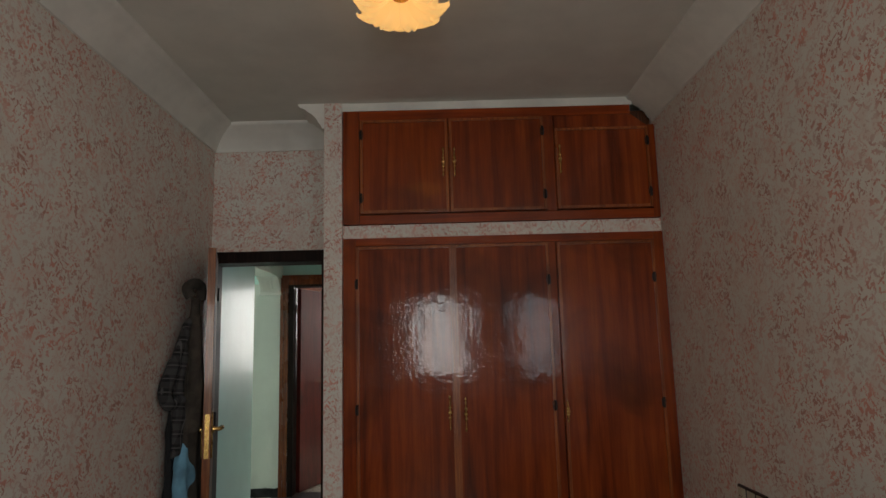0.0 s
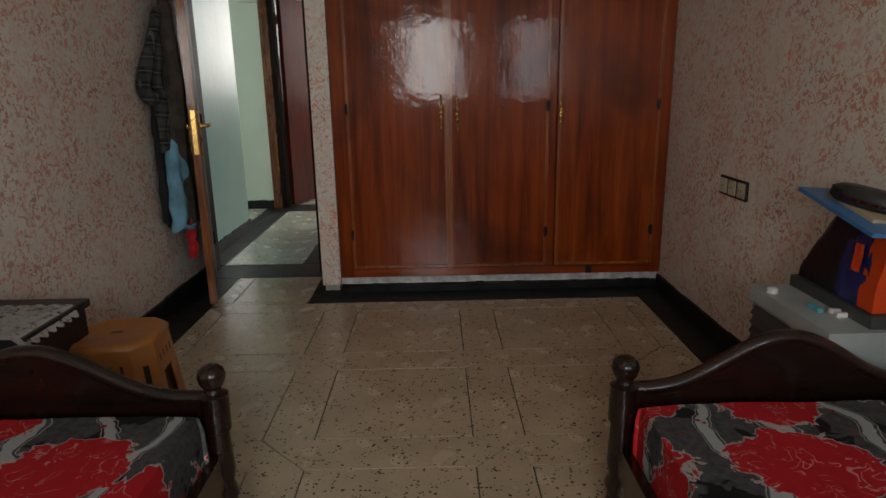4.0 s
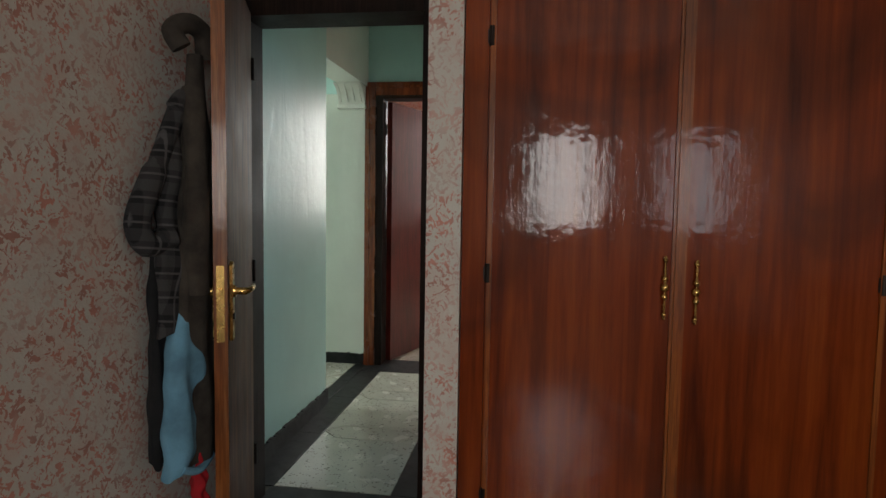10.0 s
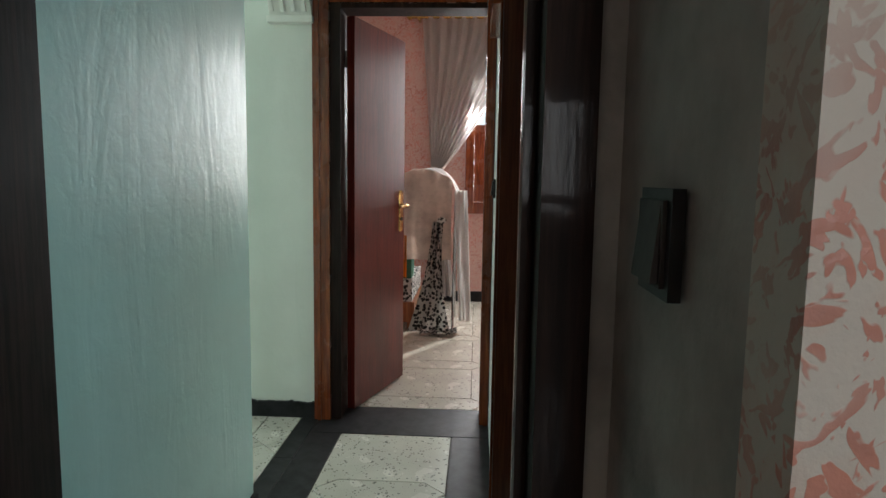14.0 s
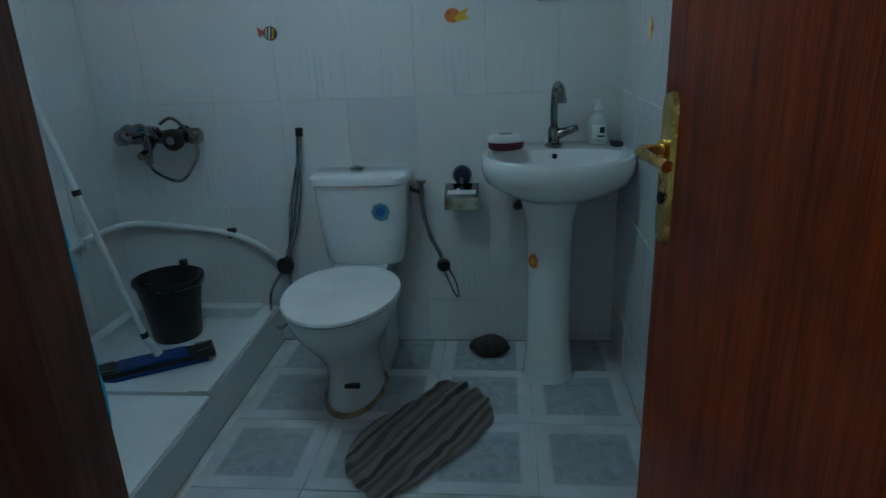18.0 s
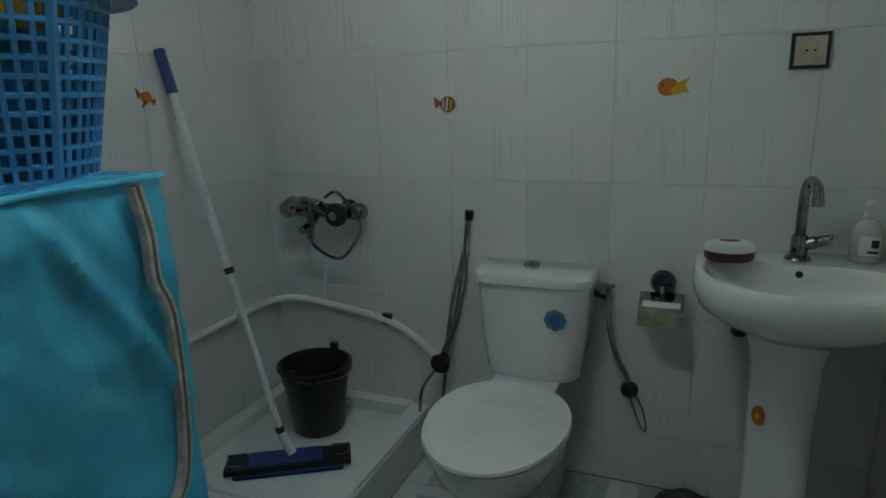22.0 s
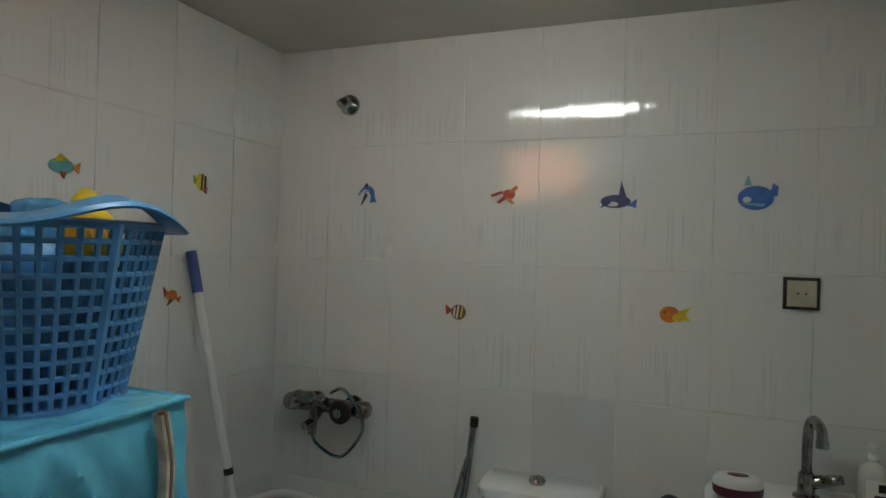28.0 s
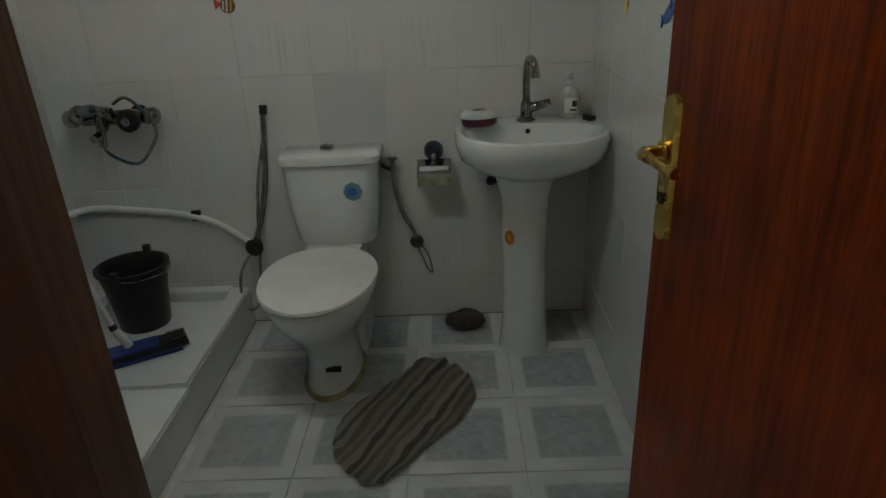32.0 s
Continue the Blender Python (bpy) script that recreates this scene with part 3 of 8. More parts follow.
def grid(nu, nv, f):
    """A sheet of nu by nv cells; f(u, v) gives the place for u, v in 0..1."""
    bm = bmesh.new()
    vs = [[bm.verts.new(f(i / nu, j / nv)) for j in range(nv + 1)] for i in range(nu + 1)]
    for i in range(nu):
        for j in range(nv):
            bm.faces.new((vs[i][j], vs[i + 1][j], vs[i + 1][j + 1], vs[i][j + 1]))
    return bm


def thick(bm, t):
    bmesh.ops.solidify(bm, geom=bm.faces[:], thickness=t)
    return bm


def cloth(bm_f, t=0.006):
    return thick(bm_f, t)


# ---- plan ----
XL, XR, YB, YW = -2.11, 0.574, 0.0, 5.08        # bedroom walls, wardrobe face
ZC = 2.76                                       # ceiling
YD0, YD1 = 5.45, 5.595                          # wall with the bedroom door
HXL, HXR = -2.245, -1.41                        # hall walls
YH = 7.735                                      # end wall of the hall
BX0, BX1, BY0, BY1, BZ = -1.25, 0.572, 5.885, 7.851, 2.12   # bathroom


def wall(name, mat, label, *boxes):
    return solid(name, B(*boxes), mat, label, "wall")


def cornice(name, p, q, inward, z=ZC, size=0.15):
    """A stepped plaster cove between a wall and the ceiling, from p to q; inward is the way into the room."""
    prof = [(0.0, -size), (0.012, -size), (0.018, -size + 0.02), (0.03, -size + 0.03), (0.045, -size + 0.06), (0.075, -size + 0.09),
            (0.10, -size + 0.105), (0.115, -0.03), (0.14, -0.022), (0.15, -0.010), (0.15, 0.0), (0.0, 0.0)]
    bm = bmesh.new()
    rings = [[bm.verts.new((e[0] + inward[0] * u, e[1] + inward[1] * u, z + v)) for u, v in prof] for e in (p, q)]
    for k in range(len(prof)):
        j = (k + 1) % len(prof)
        bm.faces.new((rings[0][k], rings[0][j], rings[1][j], rings[1][k]))
    bm.faces.new(rings[0][::-1])
    bm.faces.new(rings[1])
    return solid(name, bm, COVE, "white stepped plaster cornice under the ceiling", "cornice")


# ---- bedroom shell ----
wall("wall_bedroom_left", PAPER, "cream wallpaper with salmon brush strokes", (XL - 0.15, XL, YB - 0.15, YD0, 0, ZC))
wall("wall_bedroom_right", PAPER, "cream wallpaper with salmon brush strokes", (XR, XR + 0.15, 1.2, 5.43, 0, ZC))
wall("wall_alcove_end", PAPER, "cream wallpapered end wall of the window alcove", (XR + 0.151, 1.80, 1.2, 1.35, 0, ZC))
wall("wall_alcove_side", PAPER, "cream wallpapered side wall of the window alcove", (1.65, 1.80, YB - 0.15, 1.199, 0, ZC))
wall("wall_bedroom_back", PAPER, "cream wallpapered wall with the bedroom window", (XL, -1.15, YB - 0.15, YB, 0, ZC), (-0.29, 0.28, YB - 0.15, YB, 0, ZC), (1.44, 1.65, YB - 0.15, YB, 0, ZC),
     (-1.15, -0.29, YB - 0.15, YB, 0, 0.92), (-1.15, -0.29, YB - 0.15, YB, 2.02, ZC), (0.28, 1.44, YB - 0.15, YB, 0, 0.92), (0.28, 1.44, YB - 0.15, YB, 2.02, ZC))
wall("wall_pillar", PAPER, "narrow wallpapered pillar beside the wardrobe", (-1.335, -1.232, YW - 0.03, YW + 0.03, 0.05, ZC))
wall("wall_pillar_side", PLASTER, "unpainted grey plaster return beside the door", (-1.333, -1.25, YW + 0.032, YD0, 0, ZC))
wall("wall_wardrobe_band", PAPER, "pink strip between the two rows of cupboards", (-1.232, XR, YW - 0.002, YW + 0.1, 1.962, 2.038))
wall("wall_over_bedroom_door", PAPER, "wallpapered wall above the bedroom door", (XL, -1.333, YD0, YD1, 1.965, ZC))
wall("wall_door_left", GLOSS, "glossy cream wall end beside the bedroom door", (HXL - 0.15, -2.151, YD0 + 0.004, YD1, 0, ZC))
wall("wall_wardrobe_back", PLASTER, "plaster wall behind the wardrobe", (-1.25, XR, 5.53, 5.573, 0, ZC), (-1.36, -1.252, YD0 + 0.002, 5.573, 0, ZC))
solid("ceiling_bedroom", B((XL - 0.15, XR + 0.15, YB - 0.15, YD1, ZC, ZC + 0.12), (XR + 0.15, 1.80, YB - 0.15, 1.35, ZC, ZC + 0.12)), CEIL, "flat white painted ceiling", "ceiling")
cornice("trim_cornice_left", (XL, YB), (XL, YD0), (1, 0))
cornice("trim_cornice_right", (XR, 1.2), (XR, YW), (-1, 0))
cornice("trim_cornice_niche", (XL, YD0 - 0.001), (-1.335, YD0 - 0.001), (0, -1))
cornice("trim_cornice_back", (XL, YB), (XR, YB), (0, 1))
cornice("trim_cornice_pillar", (-1.336, YD0 - 0.152), (-1.336, YW - 0.031), (-1, 0))
solid("trim_ceiling_strip", B((-1.236, XR - 0.12, YW - 0.022, YW - 0.002, 2.712, ZC - 0.001)), COVE, "thin white strip between wardrobe and ceiling", "trim")
bm = bmesh.new()
add_box(bm, -2.6, 1.85, -0.2, 1.35, -0.12, -0.006)
add_box(bm, -2.6, 0.8, 1.35, 5.39, -0.12, -0.006)
add_box(bm, -2.6, HXR + 0.02, 5.39, 11.5, -0.12, -0.006)
add_box(bm, HXR + 0.02, 0.8, 5.39, 8.2, -0.12, -0.012)
add_box(bm, HXR + 0.02, 1.5, 8.2, 11.5, -0.12, -0.006)
add_box(bm, -5.4, -2.6, 5.39, 11.5, -0.12, -0.006)
solid("floor_slab", bm, GROUT, "dark joint bed under the floor tiles", "floor")

# black skirting and floor border
for nm, b in (("baseboard_left", (XL, XL + 0.016, YB, YD0, 0, 0.085)), ("baseboard_right", (XR - 0.016, XR, YB, YW - 0.018, 0, 0.075)),
              ("baseboard_wardrobe", (-1.23, XR - 0.018, YW - 0.016, YW - 0.001, 0, 0.045)),
              ("baseboard_hall_left", (HXL, HXL + 0.016, 5.70, 6.8, 0, 0.085)), ("baseboard_hall_end", (-2.9, -2.266, YH - 0.016, YH - 0.001, 0, 0.08))):
    bm = bmesh.new()
    x0, x1, y0, y1, z0, z1 = b
    n = 40
    longx = (x1 - x0) > (y1 - y0)
    for k in range(n):
        h = z1 + 0.010 * (noise.noise((k * 0.55, x0 * 3, y0)) + 0.4 * noise.noise((k * 2.3, y0, 1)))
        if longx:
            add_box(bm, x0 + (x1 - x0) * k / n, x0 + (x1 - x0) * (k + 1) / n, y0, y1, z0, h)
        else:
            add_box(bm, x0, x1, y0 + (y1 - y0) * k / n, y0 + (y1 - y0) * (k + 1) / n, z0, h)
    solid(nm, bm, BLACKT, "black painted skirting with a brushed upper edge", "skirting")
solid("trim_white_plinth", B((-1.231, XR - 0.004, YW - 0.004, YW + 0.02, 0.047, 0.088)), plain("chipped_white_paint", (0.6, 0.62, 0.62), 0.6, scale=14, vary=0.25),
      "chipped white painted plinth under the wardrobe", "plinth")

# ---- bedroom window behind the camera ----
for nm, a, b in (("window_bedroom", -1.15, -0.29), ("window_bedroom_side", 0.28, 1.44)):
    win = thing(nm, "wooden casement window with glass panes in the back wall", "window", kind="structure")
    c = (a + b) / 2
    part("window_frame", B((a, a + 0.06, -0.11, -0.04, 0.92, 2.02), (b - 0.06, b, -0.11, -0.04, 0.92, 2.02), (a + 0.06, b - 0.06, -0.11, -0.04, 1.96, 2.02),
                           (a + 0.06, b - 0.06, -0.11, -0.04, 0.92, 0.98), (c - 0.025, c + 0.025, -0.11, -0.04, 0.98, 1.96)), TRIMW, win, bevel=0.004)
    for x0, x1 in ((a + 0.062, c - 0.027), (c + 0.027, b - 0.062)):
        p = part("pane", B((x0, x1, -0.078, -0.073, 0.982, 1.958)), GLASS, win)
        p.visible_shadow = False
    part("window_sill", B((a - 0.05, b + 0.05, 0.001, 0.10, 0.88, 0.915)), COVE, win, bevel=0.004)

# ---- hall shell ----
wall("wall_hall_left", GLOSS_DAYLIT, "glossy cream painted hall wall", (HXL - 0.19, HXL, YD1 + 0.002, 6.8, 0, ZC))
wall("wall_hall_left_strip", GLOSS_DAYLIT, "slightly raised strip of the hall wall", (HXL, HXL + 0.09, YD1 + 0.002, 5.69, 0, ZC))
wall("wall_hall_lintel", GLOSS, "lintel over the wide opening of the hall", (HXL - 0.19, HXL - 0.002, 6.802, YH - 0.002, 2.052, ZC))
wall("wall_hall_end", GLOSS, "glossy cream end wall of the hall", (-5.2, -2.16, YH, YH + 0.14, 0, 2.0), (-1.43, BX0 - 0.013, YH, YH + 0.14, 0, 2.0))
# same cream wall as below; the daylight's mint cast is in the colour
wall("wall_hall_end_upper", GLOSS_DAYLIT, "glossy cream wall above the end door, coloured by blue-green daylight", (-5.2, BX0 - 0.013, YH, YH + 0.14, 2.002, ZC))
BASE = BATH
wall("wall_hall_right", GLOSS, "glossy cream hall wall with the bathroom door", (HXR, BX0 - 0.012, 6.699, 7.03, 0, ZC), (HXR, BX0 - 0.012, 7.47, YH - BATH.y - 0.002, 0, ZC),
     (HXR, BX0 - 0.012, 7.03, 7.47, 0, 1.73), (HXR, BX0 - 0.012, 7.03, 7.47, 2.06, ZC), (HXR, BX0 - 0.012, 5.90, 6.699, 2.062, ZC))
BASE = Vector((0, 0, 0))
solid("ceiling_hall", B((-5.2, BX0 - 0.012, YD1 + 0.002, YH, ZC, ZC + 0.1)), CEIL, "white painted hall ceiling", "ceiling")
wall("wall_living_far", GLOSS, "cream wall of the living room beyond the opening", (-5.2, -5.05, 5.4, 6.95, 0, ZC), (-5.2, -5.05, 6.95, 7.73, 0, 1.0), (-5.2, -5.05, 6.95, 7.73, 2.3, ZC))
wall("wall_living_side", GLOSS, "cream side wall of the living room", (-5.05, HXL - 0.19, 5.4, 5.55, 0, ZC))
corbel = thing("wall_bracket", "fluted white plaster bracket in the corner of the opening", "bracket", (-0.035, YH - 8.09, -0.03), kind="structure")
part("bracket_block", prism([(8.086, 1.95), (8.04, 1.95), (8.02, 1.99), (7.97, 2.05), (7.90, 2.079), (8.086, 2.079)], -2.42, -2.225, "x"), COVE, corbel)
for k in range(4):
    part("flute", prism([(8.035, 1.965), (8.022, 1.965), (7.955, 2.05), (7.89, 2.078), (7.905, 2.078), (7.968, 2.05)], -2.412 + k * 0.05, -2.395 + k * 0.05, "x"), COVE, corbel)
part("moulding", B((-2.43, -2.22, 8.03, 8.087, 1.92, 1.948)), COVE, corbel, bevel=0.006)

# ---- second bedroom beyond the hall ----
RX0, RX1, RY1 = -3.6, 0.5, 10.83
wall("wall_room_far", PAPER2, "salmon plastered far wall with a window", (RX0, -1.58, RY1, RY1 + 0.2, 0, ZC), (-0.62, RX1, RY1, RY1 + 0.2, 0, ZC), (-1.58, -0.62, RY1, RY1 + 0.2, 0, 0.92), (-1.58, -0.62, RY1, RY1 + 0.2, 2.35, ZC))
wall("wall_room_left", PAPER2, "salmon plastered side wall", (RX0 - 0.12, RX0, YH + 0.14, RY1 + 0.2, 0, ZC))
wall("wall_room_right", PAPER2, "salmon plastered side wall", (RX1, RX1 + 0.12, YH + 0.14, RY1 + 0.2, 0, ZC))
wall("wall_room_near", PAPER2, "salmon plastered wall round the door", (RX0, -2.32, YH + 0.142, YH + 0.15, 0, ZC), (-1.42, RX1, YH + 0.142, YH + 0.15, 0, ZC), (-2.32, -1.42, YH + 0.142, YH + 0.15, 2.06, ZC))
solid("ceiling_room", B((RX0, RX1, YH + 0.14, RY1 + 0.2, ZC, ZC + 0.1)), CEIL, "white ceiling of the second bedroom", "ceiling")
solid("baseboard_room", B((RX0, RX1, RY1 - 0.016, RY1 - 0.001, 0, 0.10)), BLACKT, "black skirting along the salmon wall", "skirting")

# ---- bathroom shell ----
BASE = BATH
wall("wall_bath_far", WGROUT, "bathroom wall carrying white glazed tiles", (BX1 - 0.005, BX1 + 0.14, BY0 - 0.15, BY1 + 0.15, 0, BZ + 0.1))
wall("wall_bath_left", WGROUT, "bathroom wall carrying white glazed tiles", (BX0 - 0.01, BX1 - 0.006, BY1 - 0.005, BY1 + 0.14, 0, BZ + 0.1))
wall("wall_bath_right", WGROUT, "bathroom wall carrying white glazed tiles", (BX0 - 0.01, BX1 - 0.006, BY0 - 0.01, BY0 + 0.005, 0, BZ + 0.1))
wall("wall_bath_door_side", WGROUT, "tiled bathroom wall with the door", (BX0 - 0.01, BX0, 6.70, 7.03, 0, BZ), (BX0 - 0.01, BX0, 7.47, BY1, 0, BZ),
     (BX0 - 0.01, BX0, 7.03, 7.47, 0, 1.73), (BX0 - 0.01, BX0, 7.03, 7.47, 2.06, BZ), (BX0 - 0.01, BX0, BY0, 5.90, 0, BZ), (BX0 - 0.01, BX0, 5.90, 6.70, 2.062, BZ))
solid("ceiling_bath", B((BX0 - 0.01, BX1, BY0, BY1, BZ, BZ + 0.08)), plain("bath_ceiling_paint", (0.52, 0.50, 0.45), 0.45, coat=0.2, scale=2, vary=0.06), "cream painted bathroom ceiling", "ceiling")

# ---- doors and frames ----
BASE = Vector((0, 0, 0))


def door_frame(name, label, boxes, mat, kind="structure"):
    t = thing(name, label, "door frame", kind=kind)
    for nm, b in boxes:
        part(nm, B(b), mat, t, bevel=0.006)
    return t


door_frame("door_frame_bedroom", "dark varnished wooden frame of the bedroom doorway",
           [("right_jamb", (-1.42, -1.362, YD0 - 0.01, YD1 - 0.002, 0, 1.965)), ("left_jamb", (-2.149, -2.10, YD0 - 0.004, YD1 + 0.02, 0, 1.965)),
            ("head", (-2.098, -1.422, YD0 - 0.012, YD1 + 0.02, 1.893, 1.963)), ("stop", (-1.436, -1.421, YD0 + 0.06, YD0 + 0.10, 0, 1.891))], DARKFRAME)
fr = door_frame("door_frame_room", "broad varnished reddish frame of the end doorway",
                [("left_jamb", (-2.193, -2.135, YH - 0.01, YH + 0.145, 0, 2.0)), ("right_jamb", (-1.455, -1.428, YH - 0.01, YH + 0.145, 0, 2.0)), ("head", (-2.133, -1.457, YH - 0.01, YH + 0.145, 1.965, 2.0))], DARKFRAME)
for x0, x1, z0, z1 in ((-2.264, -2.185, 0, 2.08), (-1.455, -1.411, 0, 2.08), (-2.183, -1.457, 1.985, 2.08)):
    part("casing", B((x0, x1, YH - 0.03, YH - 0.011, z0, z1)), FRAMEW, fr, bevel=0.006)
    vert = z0 == 0
    part("casing_bead", B((x0 + 0.02, x0 + 0.035, YH - 0.042, YH - 0.031, z0, z1 - 0.03)) if vert else B((x0, x1, YH - 0.042, YH - 0.031, z1 - 0.04, z1 - 0.025)), FRAMEW, fr, bevel=0.004)
BASE = BATH
bf = door_frame("door_frame_bath", "varnished moulded frame of the bathroom doorway",
                [("far_jamb", (-1.432, -1.322, 6.672, 6.697, 0, 2.06)), ("head", (-1.432, -1.30, 5.928, 6.670, 2.03, 2.06))], JAMBW)
for y0, y1, z0, z1 in ((6.699, 6.745, 0, 2.12), (5.928, 6.697, 2.062, 2.12)):
    part("casing", B((-1.430, HXR - 0.002, y0, y1, z0, z1)), FRAMEW, bf, bevel=0.006)
    part("casing_bead", B((-1.438, -1.431, y0 + 0.02, y0 + 0.04, z0, z1)) if z0 == 0 else B((-1.438, -1.431, y0, y1, z1 - 0.03, z1 - 0.015)), FRAMEW, bf, bevel=0.004)
part("near_jamb", B((-1.432, -1.30, 5.90, 5.926, 0, 2.06)), FRAMEW, bf, bevel=0.006)
part("reveal_strip", B((-1.320, -1.2615, 6.674, 6.696, 0, 2.03)), wood("bare_wood_strip", (0.16, 0.065, 0.042), (0.26, 0.115, 0.075), (0.34, 0.165, 0.115), 0.35, 0.3), bf, "bare reddish wooden strip")


BASE = Vector((0, 0, 0))


def lever_set(parent, m, side=1, length=0.11, plate=(0.045, 0.24), mat=BRASS):
    """A lever handle on its long plate; m maps x along the leaf, y out of its face, z up."""
    bm = bmesh.new()
    w, h = plate
    out = [(0.5 * w * math.cos(a), (h / 2 - w / 2) * (1 if math.sin(a) >= 0 else -1) + 0.5 * w * math.sin(a)) for a in [2 * math.pi * k / 24 for k in range(24)]]
    lo = [bm.verts.new(m @ Vector((u, 0.0, v))) for u, v in out]
    hi = [bm.verts.new(m @ Vector((u * 0.86, side * 0.008, v * 0.97))) for u, v in out]
    for k in range(24):
        bm.faces.new((lo[k], lo[(k + 1) % 24], hi[(k + 1) % 24], hi[k]))
    bm.faces.new(hi)
    bm.faces.new(lo[::-1])
    pl = part("handle_plate", bm, mat, parent, "long brass plate")
    bm = bmesh.new()
    add_tube(bm, [m @ Vector(p) for p in curve_pts([(0, side * 0.006, 0.03), (0, side * 0.045, 0.03), (length * 0.35, side * 0.055, 0.033), (length, side * 0.05, 0.028)], 6)],
             [0.011] * 7 + [0.0095] * 6 + [0.008] * 5 + [0.009], 10)
    add_tube(bm, [m @ Vector((0, side * 0.006, 0.03)), m @ Vector((0, side * 0.016, 0.03))], 0.018, 14)
    part("lever", bm, mat, pl)
    part("keyhole", add_tube(bmesh.new(), [m @ Vector((0, side * 0.0075, -0.045)), m @ Vector((0, side * 0.012, -0.045))], 0.010, 12), IRON, pl)
    return pl


def leaf(name, label, hinge, edge, z0, z1, mat, thick_=0.04, edge_mat=None, handles=True, hz=0.95, sides=(1, -1), inset=0.055):
    dx, dy = edge[0] - hinge[0], edge[1] - hinge[1]
    w = math.hypot(dx, dy)
    ob = thing(name, label, "door", (hinge[0], hinge[1], 0), math.degrees(math.atan2(dy, dx)), kind="structure")
    part("door_panel", B((0.004, w - 0.006, -thick_ / 2, thick_ / 2, z0, z1)), mat, ob, bevel=0.003)
    part("door_edge", B((w - 0.0055, w, -thick_ / 2 + 0.001, thick_ / 2 - 0.001, z0 + 0.002, z1 - 0.002)), edge_mat or mat, ob, "lighter worn edge of the door")
    if handles:
        for s in sides:
            lever_set(ob, Matrix.Translation((w - inset, s * thick_ / 2, hz)) @ Matrix.Diagonal((-1, 1, 1, 1)), s)
        part("lock_plate", B((w + 0.0005, w + 0.003, -0.011, 0.011, hz - 0.11, hz + 0.11)), BRASS, ob, "brass lock plate")
        part("latch", B((w + 0.003, w + 0.012, -0.006, 0.006, hz + 0.02, hz + 0.045)), BRASS, ob)
    for z in (0.25, (z0 + z1) / 2, z1 - 0.2):
        part("hinge", add_tube(bmesh.new(), [(0.0, thick_ / 2 + 0.006, z - 0.04), (0.0, thick_ / 2 + 0.006, z + 0.04)], 0.007, 8), IRON, ob)
    return ob


leaf("door_bedroom", "glossy dark brown wooden door standing open into the bedroom", (-2.082, YD0 - 0.02), (-1.895, 4.875), 0.012, 1.90, LEAFW, 0.04, EDGEW, True, 0.925)
leaf("door_room", "glossy oxblood wooden door standing half open", (-2.11, YH + 0.10), (-1.93, 8.42), 0.012, 1.955, LEAF2, 0.04, LEAF2, True, 1.0)
BASE = BATH
leaf("door_bath", "striped reddish sapele door standing open against the wall", (-1.295, 5.94), (-0.70, 6.036), 0.012, 2.02, LEAF3, 0.04, LEAF3, True, 0.965, (1,), 0.034)

# high transom window between hall and bathroom
tw = thing("window_transom", "small high window in a varnished wooden frame between hall and bathroom", "window", kind="structure")
part("window_frame", B((-1.452, -1.238, 7.015, 7.05, 1.715, 2.075), (-1.452, -1.238, 7.45, 7.485, 1.715, 2.075), (-1.452, -1.238, 7.051, 7.449, 1.715, 1.75), (-1.452, -1.238, 7.051, 7.449, 2.055, 2.075),
                       (-1.40, -1.27, 7.245, 7.257, 1.751, 2.054)), FRAMEW, tw, bevel=0.004)
for y0, y1 in ((7.052, 7.244), (7.258, 7.448)):
    p = part("pane", B((-1.384, -1.380, y0, y1, 1.752, 2.053)), GLASS, tw)
    p.visible_shadow = False
pinkv = Nodes("pink_net_curtain", 0.9)
pinkv.color((0.82, 0.68, 0.60))
tl2 = pinkv.node("ShaderNodeBsdfTranslucent")
tl2.inputs[0].default_value = (0.87, 0.73, 0.66, 1)
mx2 = pinkv.node("ShaderNodeMixShader")
mx2.inputs[0].default_value = 0.6
pinkv.link(pinkv.b.outputs[0], mx2.inputs[1])
pinkv.link(tl2.outputs[0], mx2.inputs[2])
pinkv.link(mx2.outputs[0], pinkv.tree.nodes["Material Output"].inputs[0])
pinkv = pinkv.mat
cur = thing("transom_curtain", "short pleated pink curtain inside the small high window", "curtain")
part("curtain_cloth", cloth(grid(60, 6, lambda u, v: (-1.31 + 0.006 * math.sin(u * 75), 7.054 + 0.188 * u, 1.755 + 0.290 * v)), 0.002), pinkv, cur)
part("curtain_cloth", cloth(grid(60, 6, lambda u, v: (-1.31 + 0.006 * math.sin(u * 69), 7.260 + 0.186 * u, 1.755 + 0.290 * v)), 0.002), pinkv, cur)
part("curtain_wire", tube([(-1.295, 7.052, 2.047), (-1.295, 7.25, 2.045), (-1.295, 7.448, 2.047)], 0.003, 2, 6), CHROME, cur)

# ---- built-in wardrobe ----
BASE = Vector((0, 0, 0))
ward = thing("wardrobe", "built-in varnished mahogany wardrobe with three tall doors", "wardrobe")
WZ0, WZ1 = 0.090, 1.960
part("back_panel", B((-1.23, XR - 0.002, YW + 0.05, 5.525, WZ0, 1.958)), LEAFW, ward)
